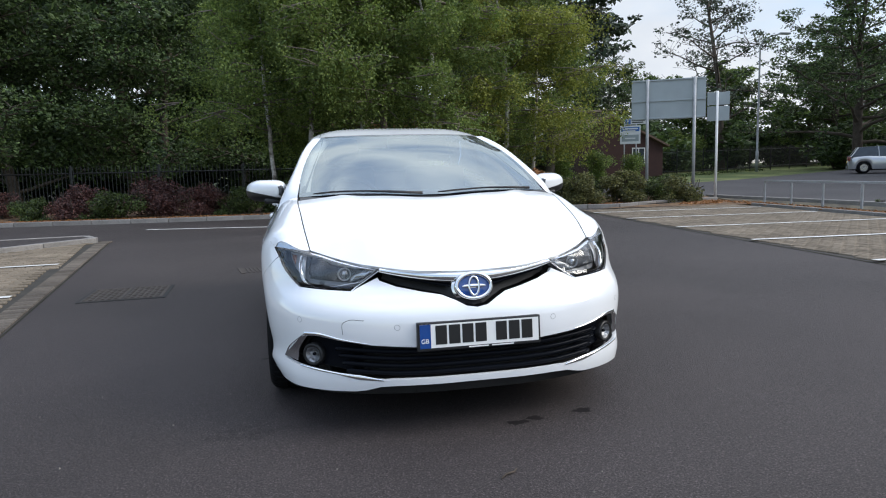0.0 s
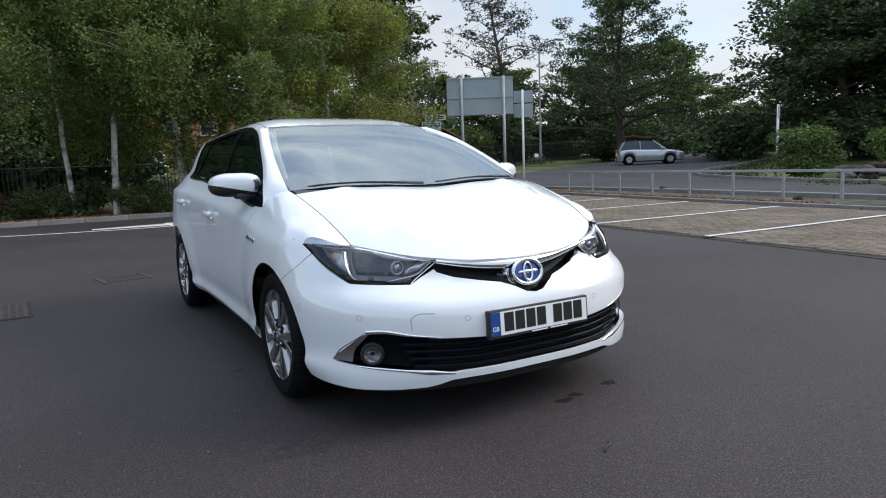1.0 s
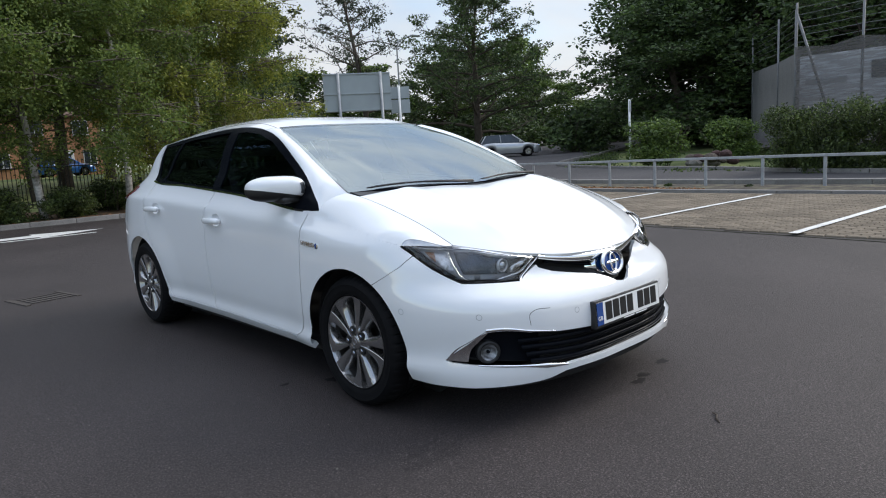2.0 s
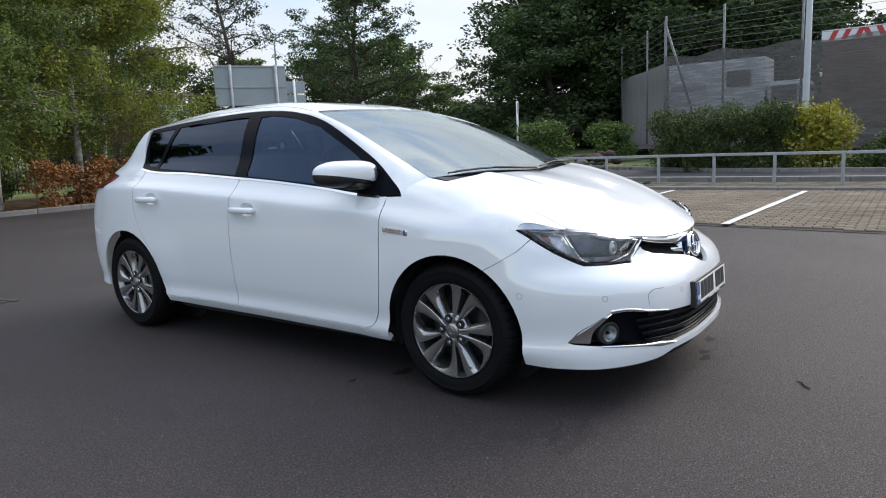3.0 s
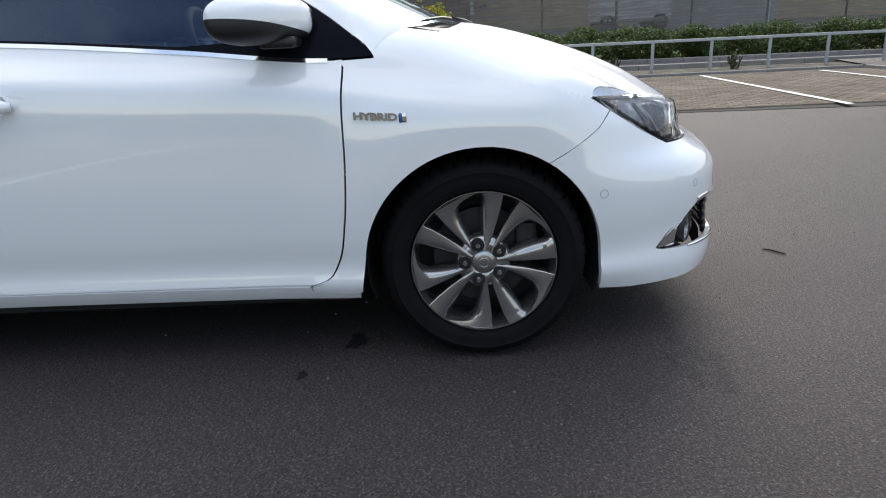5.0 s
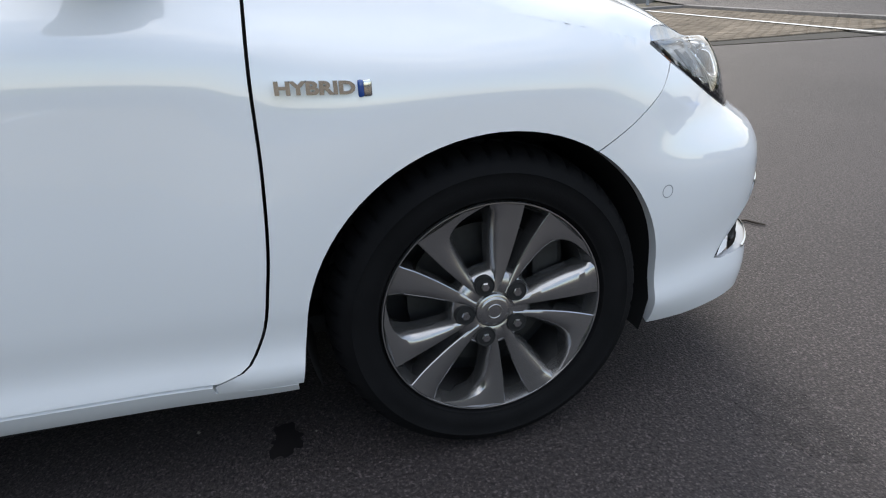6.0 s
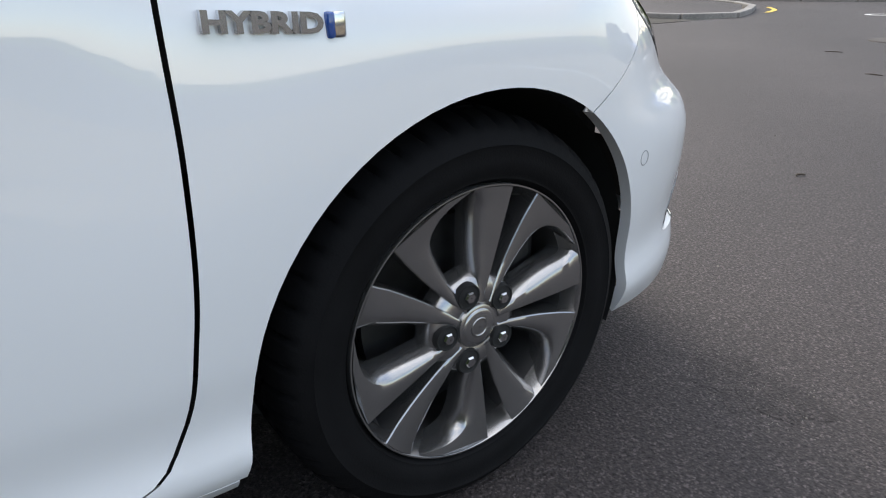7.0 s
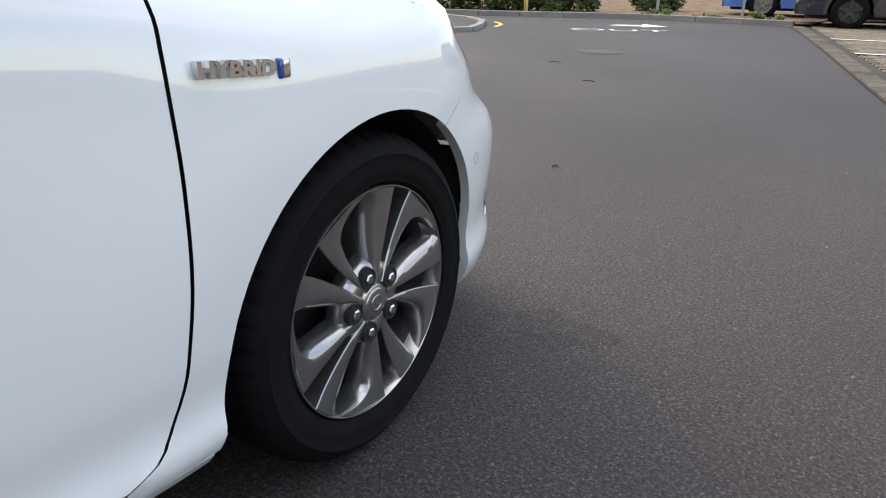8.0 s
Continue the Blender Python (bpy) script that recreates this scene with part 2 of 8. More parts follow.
M = {
    "paint": mat("white_paint", (0.80, 0.81, 0.82), 0.5, coat=1.0, spec=0.1, vary=0.015, scale=0.6),
    "silver": mat("silver_paint", (0.42, 0.43, 0.44), 0.3, metal=0.6, coat=1.0, vary=0.03),
    "blue": mat("blue_paint", (0.02, 0.16, 0.55), 0.3, coat=1.0, vary=0.03),
    "navy": mat("navy_paint", (0.008, 0.010, 0.022), 0.3, coat=1.0, vary=0.03),
    "green_car": mat("green_paint", (0.10, 0.42, 0.05), 0.3, coat=1.0, vary=0.03),
    "black_gloss": mat("black_gloss", (0.006, 0.007, 0.010), 0.16, spec=0.04, vary=0.1),
    "black_plastic": mat("black_plastic", (0.014, 0.014, 0.015), 0.45, vary=0.15, bump=0.12, bump_scale=400),
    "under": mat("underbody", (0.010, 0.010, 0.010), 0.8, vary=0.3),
    "rubber": mat("rubber", (0.005, 0.005, 0.0056), 0.72, spec=0.13, vary=0.25, scale=14, bump=0.1, bump_scale=300),
    "chrome": mat("chrome", (0.78, 0.79, 0.80), 0.06, metal=1.0, vary=0.02),
    "badge_chrome": mat("badge_chrome", (0.62, 0.625, 0.635), 0.12, metal=1.0, vary=0.05),
    # alloy darkened for the shade inside the rim; also the black car's dark rims
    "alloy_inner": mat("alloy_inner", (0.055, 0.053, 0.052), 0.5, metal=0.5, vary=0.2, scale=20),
    "alloy": mat("alloy", (0.37, 0.362, 0.358), 0.22, metal=0.9, vary=0.05, scale=20, bump=0.03, bump_scale=500, coat=0.4),
    "steel": mat("brake_steel", (0.06, 0.06, 0.06), 0.6, metal=1.0, vary=0.15, scale=30),
    "reflector": mat("reflector", (0.75, 0.76, 0.78), 0.1, metal=1.0, vary=0.03),
    "lamp_dark": mat("lamp_dark", (0.075, 0.079, 0.088), 0.25, metal=0.3, vary=0.4, scale=18, bump=0.6, bump_scale=25),
    "amber": mat("amber_plastic", (0.26, 0.09, 0.018), 0.2, coat=0.6, vary=0.05),
    "red_lens": mat("red_lens", (0.17, 0.006, 0.008), 0.15, coat=1.0, vary=0.05),
    "plate": mat("plate_white", (0.82, 0.82, 0.80), 0.35, vary=0.02),
    "plate_yellow": mat("plate_yellow", (0.75, 0.52, 0.05), 0.35, vary=0.02),
    "ink": mat("ink", (0.012, 0.012, 0.012), 0.4, vary=0.1),
    "badge_blue": mat("badge_blue", (0.010, 0.062, 0.26), 0.16, coat=0.4, vary=0.1),
    "trim": mat("interior_trim", (0.045, 0.045, 0.048), 0.7, vary=0.15, scale=8),
    "seat": mat("seat_cloth", (0.075, 0.075, 0.08), 0.9, vary=0.15, scale=10, fine=0.2, fine_scale=300),
    "lining": mat("headlining", (0.66, 0.66, 0.65), 0.9, vary=0.05),
    "windscreen": glass("windscreen_glass", (0.62, 0.72, 0.74), ior=3.0, sheen=(0.86, 0.97, 1.0), haze=0.11),
    "side_glass": glass("side_glass", (0.20, 0.24, 0.27), ior=1.62, sheen=(0.44, 0.62, 0.95)),
    "privacy_glass": glass("privacy_glass", (0.07, 0.08, 0.09), ior=1.52, sheen=(0.56, 0.70, 0.95)),
    "lamp_glass": glass("lamp_glass", (0.95, 0.96, 0.97), ior=1.55),
    "asphalt": mat("asphalt", (0.0485, 0.0400, 0.0387), 0.66, vary=0.22, scale=0.45, fine=0.6, fine_scale=120, bump=0.7, bump_scale=190, spec=0.27, specks=0.9),
    "asphalt_patch": mat("worn_asphalt", (0.043, 0.0355, 0.0345), 0.66, vary=0.3, scale=30, fine=0.6, fine_scale=150, bump=0.9, bump_scale=160, spec=0.25, specks=0.8),
    "road": mat("road_asphalt", (0.080, 0.076, 0.077), 0.95, spec=0.12, vary=0.12, scale=0.3, fine=0.25, fine_scale=60, bump=0.3, bump_scale=90),
    "stain": mat("oil_stain", (0.016, 0.0135, 0.0135), 0.66, spec=0.2, vary=0.3, scale=8),
    "line": mat("line_paint", (0.62, 0.61, 0.58), 0.7, vary=0.18, scale=5, fine=0.2, fine_scale=80, bump=0.2, bump_scale=120),
    "yellow_line": mat("yellow_line", (0.60, 0.42, 0.06), 0.7, vary=0.15, scale=6),
    "paver": mat("paver", (0.185, 0.152, 0.115), 0.95, spec=0.15, rand=0.20, vary=0.2, scale=1.1, fine=0.22, fine_scale=70, bump=0.4, bump_scale=120),
    "paver_joined": mat("paver_joined", (0.185, 0.152, 0.115), 0.95, spec=0.15, island=0.20, vary=0.2, scale=1.1, fine=0.22, fine_scale=70, bump=0.4, bump_scale=120),
    "paver_edge": mat("paver_edge", (0.115, 0.098, 0.082), 0.95, spec=0.15, island=0.25, vary=0.2, scale=1.1, fine=0.22, fine_scale=70, bump=0.4, bump_scale=120),
    "joint": mat("joint_sand", (0.03, 0.026, 0.02), 0.95, vary=0.3, scale=3),
    "kerb": mat("kerb_concrete", (0.22, 0.205, 0.19), 0.9, rand=0.1, vary=0.2, scale=3, fine=0.25, fine_scale=60, bump=0.3, bump_scale=90),
    "grass": mat("grass", (0.075, 0.11, 0.025), 0.95, vary=0.35, scale=0.4, fine=0.4, fine_scale=25, bump=0.8, bump_scale=30, other=(0.12, 0.13, 0.04)),
    "soil": mat("dark_soil", (0.045, 0.034, 0.025), 0.95, vary=0.4, scale=3, fine=0.5, fine_scale=45, bump=1.0, bump_scale=40, other=(0.085, 0.075, 0.045)),
    "lamp_bowl": mat("lamp_bowl", (0.52, 0.535, 0.56), 0.22, metal=0.9, vary=0.25, scale=9, bump=0.5, bump_scale=14),
    "fog_bowl": mat("fog_bowl", (0.26, 0.265, 0.275), 0.28, metal=0.85, vary=0.5, scale=60, bump=0.8, bump_scale=60),
    "lamp_inner": mat("lamp_inner", (0.50, 0.51, 0.53), 0.3, metal=0.6, vary=0.45, scale=16, bump=0.7, bump_scale=22),
    "lamp_grey": mat("lamp_grey", (0.25, 0.255, 0.27), 0.3, metal=0.2, vary=0.2, scale=12),
    "fence_steel": mat("fence_steel", (0.17, 0.175, 0.18), 0.6, metal=0.3, vary=0.2, scale=3),
    "mulch": mat("mulch", (0.10, 0.062, 0.036), 0.95, vary=0.4, scale=3, fine=0.5, fine_scale=45, bump=1.0, bump_scale=40, other=(0.16, 0.09, 0.04)),
    "galv": mat("galvanised", (0.36, 0.37, 0.38), 0.55, metal=0.3, vary=0.15, scale=4, fine=0.12, fine_scale=50),
    "grey_paint": mat("grey_paint", (0.40, 0.42, 0.43), 0.55, vary=0.08, scale=2),
    "sign_back": mat("sign_back", (0.33, 0.37, 0.385), 0.5, metal=0.3, vary=0.08, scale=1.5),
    "sign_white": mat("sign_white", (0.72, 0.73, 0.74), 0.4, vary=0.04),
    "sign_blue": mat("sign_blue", (0.03, 0.13, 0.42), 0.4, vary=0.04),
    "iron": mat("black_iron", (0.014, 0.015, 0.015), 0.5, vary=0.2, scale=6),
    "concrete": mat("wall_concrete", (0.18, 0.176, 0.172), 0.9, vary=0.22, scale=0.5, fine=0.15, fine_scale=20, bump=0.3, bump_scale=30),
    "netting": veil("netting", (0.140, 0.128, 0.122), 0.68),
    "van_white": mat("van_white", (0.55, 0.56, 0.57), 0.4, vary=0.06, scale=1),
    "van_grey": mat("van_grey", (0.30, 0.31, 0.32), 0.5, vary=0.1),
    "brown_box": mat("brown_panel", (0.15, 0.085, 0.065), 0.7, vary=0.2, scale=1),
    "red": mat("red_paint", (0.55, 0.04, 0.03), 0.5, vary=0.05),
    "brick_far": mat("brick_far", (0.42, 0.22, 0.12), 0.9, vary=0.15, scale=2, fine=0.2, fine_scale=30),
    "brick_dark": mat("brick_dark", (0.050, 0.023, 0.020), 0.9, vary=0.15, scale=2, fine=0.2, fine_scale=30),
    "brick_buff": mat("brick_buff", (0.36, 0.27, 0.165), 0.9, vary=0.12, scale=1.5, fine=0.2, fine_scale=20),
    "roof_tile": mat("roof_tile", (0.135, 0.085, 0.063), 0.9, vary=0.2, scale=3, fine=0.3, fine_scale=18, bump=0.5, bump_scale=20),
    "pane": mat("house_pane", (0.05, 0.06, 0.07), 0.08, vary=0.1),
    "upvc": mat("white_frame", (0.75, 0.75, 0.74), 0.45, vary=0.04),
    "bark": mat("bark", (0.075, 0.058, 0.045), 0.95, vary=0.3, scale=3, fine=0.4, fine_scale=20, bump=1.0, bump_scale=18),
    "birch_bark": mat("birch_bark", (0.62, 0.59, 0.54), 0.8, vary=0.35, scale=3.2, fine=0.3, fine_scale=18, bump=0.5, bump_scale=20, other=(0.10, 0.085, 0.07)),
    "birch_limb": mat("birch_limb", (0.13, 0.105, 0.085), 0.9, vary=0.3, scale=3, bump=0.5, bump_scale=20),
    "leaf_dark": mat("leaf_dark", (0.036, 0.066, 0.022), 0.6, island=0.45, other=(0.072, 0.112, 0.030), vary=0.25, scale=0.35, thin=0.3),
    "leaf_mid": mat("leaf_mid", (0.060, 0.112, 0.024), 0.6, island=0.45, other=(0.118, 0.170, 0.034), vary=0.25, scale=0.4, thin=0.3),
    "leaf_birch": mat("leaf_birch", (0.105, 0.172, 0.036), 0.6, island=0.32, other=(0.178, 0.225, 0.052), vary=0.25, scale=0.6, thin=0.42),
    "leaf_lime": mat("leaf_lime", (0.165, 0.205, 0.030), 0.6, island=0.35, other=(0.245, 0.255, 0.045), vary=0.25, scale=0.6, thin=0.42),
    "leaf_olive": mat("leaf_olive", (0.075, 0.088, 0.030), 0.6, island=0.4, other=(0.15, 0.145, 0.045), vary=0.3, scale=2, thin=0.3),
    "leaf_pine": mat("leaf_pine", (0.034, 0.056, 0.032), 0.7, island=0.4, other=(0.066, 0.090, 0.052), vary=0.2, scale=0.5),
    "leaf_hedge": mat("leaf_hedge", (0.034, 0.058, 0.015), 0.55, island=0.5, other=(0.078, 0.108, 0.024), vary=0.3, scale=1.2, thin=0.3),
    "leaf_yellow": mat("leaf_yellow", (0.34, 0.28, 0.02), 0.55, island=0.4, other=(0.22, 0.24, 0.03), vary=0.2, scale=2, thin=0.3),
    "leaf_red": mat("leaf_red", (0.060, 0.020, 0.022), 0.6, island=0.5, other=(0.105, 0.042, 0.030), vary=0.3, scale=1.5),
    "leaf_copper": mat("leaf_copper", (0.34, 0.14, 0.035), 0.6, island=0.4, other=(0.20, 0.09, 0.03), vary=0.2, scale=2),
    "stone": mat("stone", (0.17, 0.155, 0.135), 0.9, vary=0.25, scale=4, bump=0.6, bump_scale=20),
    "iron_cover": mat("cast_iron", (0.060, 0.051, 0.045), 0.7, spec=0.27, vary=0.25, scale=8, bump=0.4, bump_scale=80),
}


# ---- mesh helpers ----
def link(name, me, material, parent=None, label="", smooth=False):
    ob = new(name, me)
    if material is not None and not me.materials:
        me.materials.append(M[material] if isinstance(material, str) else material)
    if parent is not None:
        ob.parent = parent
    if label:
        ob["label"] = label
    if smooth:
        me.polygons.foreach_set("use_smooth", [True] * len(me.polygons))
    return ob


def part(name, bm, material, parent=None, label="", smooth=False, recalc=False):
    """Links a bmesh as one mesh object under a thing or a part."""
    if recalc:
        bmesh.ops.recalc_face_normals(bm, faces=bm.faces)
    me = bpy.data.meshes.new(name)
    bm.to_mesh(me)
    bm.free()
    return link(name, me, material, parent, label, smooth)


def data_part(name, verts, faces, material, parent=None, label="", smooth=False):
    me = bpy.data.meshes.new(name)
    me.from_pydata([tuple(v) for v in verts], [], [tuple(f) for f in faces])
    me.update()
    return link(name, me, material, parent, label, smooth)


def thing(name, label, category, group="", kind="", at=None):
    ob = new(name)
    ob.empty_display_size = 0.2
    if at is not None:
        ob.matrix_basis = at
    return tagged(ob, label, category, group, kind)


def box(bm, x0, x1, y0, y1, z0, z1, bevel=0.0, m=None):
    made = bmesh.ops.create_cube(bm, size=1)["verts"]
    bmesh.ops.transform(bm, verts=made, matrix=Matrix.LocRotScale(((x0 + x1) / 2, (y0 + y1) / 2, (z0 + z1) / 2), None, (x1 - x0, y1 - y0, z1 - z0)))
    if bevel:
        edges = list({e for v in made for e in v.link_edges})
        done = bmesh.ops.bevel(bm, geom=edges, offset=bevel, segments=2, affect="EDGES", profile=0.6)
        made = list({v for f in done["faces"] for v in f.verts} | {v for v in made if v.is_valid})
    if m is not None:
        bmesh.ops.transform(bm, verts=made, matrix=m)
    return made


def tube(bm, pts, radii, sides=8, cap=True):
    """A round bar along pts."""
    pts = [Vector(p) for p in pts]
    if not hasattr(radii, "__len__"):
        radii = [radii] * len(pts)
    rings, up = [], Vector((0.137, 0.211, 0.968))
    for i, p in enumerate(pts):
        d = (pts[min(i + 1, len(pts) - 1)] - pts[max(i - 1, 0)]).normalized()
        a = d.cross(up)
        if a.length < 0.05:
            a = d.cross(Vector((1, 0, 0)))
        a.normalize()
        b = d.cross(a)
        rings.append([bm.verts.new(p + radii[i] * (math.cos(k * math.tau / sides) * a + math.sin(k * math.tau / sides) * b)) for k in range(sides)])
    for r0, r1 in zip(rings, rings[1:]):
        for k in range(sides):
            bm.faces.new((r0[k], r0[(k + 1) % sides], r1[(k + 1) % sides], r1[k]))
    if cap:
        bm.faces.new(rings[0][::-1]), bm.faces.new(rings[-1])
    return rings


def lathe(bm, profile, sides=64, axis="X", closed=False):
    """Turns (radius, along) pairs round an axis."""
    rings = []
    for r, a in profile:
        ring = []
        for k in range(sides):
            c, s = math.cos(k * math.tau / sides), math.sin(k * math.tau / sides)
            ring.append(bm.verts.new((a, r * c, r * s) if axis == "X" else (r * c, r * s, a) if axis == "Z" else (r * c, a, r * s)))
        rings.append(ring)
    pairs = list(zip(rings, rings[1:])) + ([(rings[-1], rings[0])] if closed else [])
    for r0, r1 in pairs:
        for k in range(sides):
            bm.faces.new((r0[k], r1[k], r1[(k + 1) % sides], r0[(k + 1) % sides]))
    return rings


def grid_mesh(fn, nu, nv):
    """A sheet of (nu+1) x (nv+1) points fn(u, v)."""
    verts = [fn(i / nu, j / nv) for j in range(nv + 1) for i in range(nu + 1)]
    w = nu + 1
    faces = [(j * w + i, j * w + i + 1, (j + 1) * w + i + 1, (j + 1) * w + i) for j in range(nv) for i in range(nu)]
    return verts, faces


def bm_from(verts, faces):
    bm = bmesh.new()
    vs = [bm.verts.new(v) for v in verts]
    for f in faces:
        try:
            bm.faces.new([vs[i] for i in f])
        except ValueError:
            pass
    return bm


def words(text, size, depth, material, parent, m, name="lettering", bold=0.0):
    """Raised letters in the built-in font, as a mesh."""
    cu = bpy.data.curves.new(name, "FONT")
    cu.body, cu.size, cu.extrude, cu.align_x, cu.align_y = text, size, depth, "CENTER", "CENTER"
    cu.resolution_u, cu.offset = 3, bold
    tmp = bpy.data.objects.new(name, cu)
    me = bpy.data.meshes.new_from_object(tmp)
    bpy.data.objects.remove(tmp)
    me.transform(m)
    me.materials.clear()
    return link(name, me, material, parent)


class Curve:
    """A smooth curve through points, by its chord length from 0 to .length."""

    def __init__(self, pts):
        self.p = np.array(pts, float)
        self.t = np.r_[0, np.cumsum(np.linalg.norm(np.diff(self.p, axis=0), axis=1))]
        self.length = self.t[-1]
        d = np.diff(self.p, axis=0) / np.diff(self.t)[:, None]
        self.m = np.vstack([d[:1], (d[:-1] * np.diff(self.t)[1:, None] + d[1:] * np.diff(self.t)[:-1, None]) / (np.diff(self.t)[1:] + np.diff(self.t)[:-1])[:, None], d[-1:]])

    def __call__(self, t):
        i = int(min(max(np.searchsorted(self.t, t) - 1, 0), len(self.t) - 2))
        h = self.t[i + 1] - self.t[i]
        u = min(max((t - self.t[i]) / h, 0.0), 1.0)
        a, b = 2 * u**3 - 3 * u**2 + 1, u**3 - 2 * u**2 + u
        return a * self.p[i] + b * h * self.m[i] + (1 - a) * self.p[i + 1] + (u**3 - u**2) * h * self.m[i + 1]

    def samples(self, step):
        n = max(2, int(round(self.length / step)))
        return [self(self.length * k / n) for k in range(n + 1)]


def smooth_step(a, b, v):
    u = min(max((v - a) / (b - a), 0.0), 1.0)
    return u * u * (3 - 2 * u)


def lerp(a, b, u):
    return a + (b - a) * u


def ease(xs, ys):
    """A smooth function through the given values."""
    c = Curve([(x, y) for x, y in zip(xs, ys)])
    xs = np.array(xs, float)
    tab = np.array([c(t) for t in np.linspace(0, c.length, 400)])
    order = np.argsort(tab[:, 0])
    return lambda v: float(np.interp(v, tab[order, 0], tab[order, 1]))


def dense(poly, step):
    out = []
    for a, b in zip(poly, poly[1:] + poly[:1]):
        n = max(1, int(math.ceil(math.hypot(b[0] - a[0], b[1] - a[1]) / step)))
        out += [(lerp(a[0], b[0], k / n), lerp(a[1], b[1], k / n)) for k in range(n)]
    return out


def inside(poly, pts):
    poly, pts = np.array(poly), np.array(pts)
    hit = np.zeros(len(pts), bool)
    for (x0, y0), (x1, y1) in zip(poly, np.roll(poly, -1, 0)):
        if y0 != y1:
            hit ^= ((y0 > pts[:, 1]) != (y1 > pts[:, 1])) & (pts[:, 0] < (x1 - x0) * (pts[:, 1] - y0) / (y1 - y0) + x0)
    return hit


def flat_cut(poly, holes=(), step=0.03, edge=0.015):
    """Triangles that fill a plane outline, with holes."""
    from mathutils.geometry import delaunay_2d_cdt
    loops = [dense(list(p), edge) for p in (poly, *holes)]
    verts, edges = [], []
    for lp in loops:
        k = len(verts)
        verts += lp
        edges += [(k + i, k + (i + 1) % len(lp)) for i in range(len(lp))]
    rim = np.array(verts)
    lo, hi = rim.min(0), rim.max(0)
    gx, gy = np.meshgrid(np.arange(lo[0] + step / 2, hi[0], step), np.arange(lo[1] + step / 2, hi[1], step))
    pts = np.c_[gx.ravel(), gy.ravel()]
    if len(pts):
        pts = pts[inside(loops[0], pts)]
        for h in loops[1:]:
            pts = pts[~inside(h, pts)] if len(pts) else pts
    if len(pts):
        near = np.min(np.hypot(pts[:, None, 0] - rim[None, :, 0], pts[:, None, 1] - rim[None, :, 1]), 1)
        pts = pts[near > 0.45 * edge]
    allv = [Vector(v) for v in verts] + [Vector(p) for p in pts]
    v2, _, f2, *_ = delaunay_2d_cdt(allv, edges, [], 0, 1e-6)
    mid = np.array([[sum(v2[i][k] for i in f) / 3 for k in (0, 1)] for f in f2])
    ok = inside(loops[0], mid)
    for h in loops[1:]:
        ok &= ~inside(h, mid)
    return [tuple(v) for v in v2], [f for f, o in zip(f2, ok) if o]




# ---- ground, roads and paving ----
def lift(x, y):
    """Height of the ground: level in the car park, rising gently beyond it to the north and east."""
    return 0.024 * min(math.hypot(max(0.0, y - 16), max(0.0, x - 14)), 60)


def lane_left(y):
    return float(np.interp(y, [-14.2, -9.75, -5.16, 1.68, 9.0], [0.05, -0.81, -1.64, -2.80, -3.93]))


def lane_right(y):
    return float(np.interp(y, [-8.2, -6.6, -4.4, -2.0, 2.3, 4.9, 10.3, 13.4], [4.3, 4.45, 4.77, 4.95, 5.42, 5.67, 6.22, 6.60]))


def flat_sheet(name, poly, z, material, parent=None, label="", kind="", rise=0.0, step=2.0, category=""):
    """A level sheet over a plan outline that follows the ground."""
    v2, f2 = flat_cut(poly, step=step, edge=step)
    bm = bm_from([(x, y, z + lift(x, y)) for x, y in v2], f2)
    bmesh.ops.delete(bm, geom=[v for v in bm.verts if not v.link_faces], context="VERTS")
    bm.normal_update()
    for f in bm.faces:
        if f.normal.z < 0:
            f.normal_flip()
    ob = part(name, bm, material, parent, "", True)
    if label:
        tagged(ob, label, category or name.replace("_", " "), kind=kind)
    return ob


def ground_rows():
    r = np.r_[np.linspace(-120, -30, 8), np.linspace(-24, 90, 40), np.linspace(100, 200, 6)]
    far = np.r_[-2500, r, 2500]
    verts = [(x, y, lift(x, y) - 0.14) for y in far for x in far]
    n = len(far)
    faces = [(j * n + i, j * n + i + 1, (j + 1) * n + i + 1, (j + 1) * n + i) for j in range(n - 1) for i in range(n - 1)]
    return verts, faces


tagged(data_part("ground", *ground_rows(), "grass", smooth=True), "rough green grass stretching to the horizon", "ground", kind="structure")
EDGE_R = [(lane_right(y), y) for y in np.linspace(-8.2, 12.8, 12)]
EDGE_L = [(lane_left(y), y) for y in np.linspace(8.9, -14.1, 14)]
flat_sheet("car_park_lane", EDGE_R + [(7.6, 13.3), (9.0, 14.0), (3.0, 14.35), (-3.0, 14.45), (-8, 14.9), (-26, 17.5), (-26, 12.0), (-9.5, 8.6), (-5.3, 9.3), (-4.02, 9.5)] + EDGE_L
           + [(1.5, -14.35), (3.4, -14.3), (5.5, -13.3), (9.0, -12.6), (14.0, -12.4), (14.0, -11.0), (6.2, -12.0), (4.8, -10.4), (4.2, -9.0)], 0.0, "asphalt", label="dark purplish asphalt of the car park lane", kind="structure", step=1.2, category="asphalt")
flat_sheet("road", [(12.6, -34), (14.8, -34), (15.1, -6), (15.25, -2), (15.5, 0.6), (16.1, 3.6), (17.7, 7), (18.2, 9), (21.3, 15.6), (30, 19.5), (56, 28.8), (56, 41), (34, 33), (22, 27.5), (8.5, 23.5), (8.5, 19.5), (13.0, 17.2), (13.3, 12), (12.6, 3)], 0.0, "road",
           label="grey public road beyond the railing", kind="structure", step=3.0, category="road")


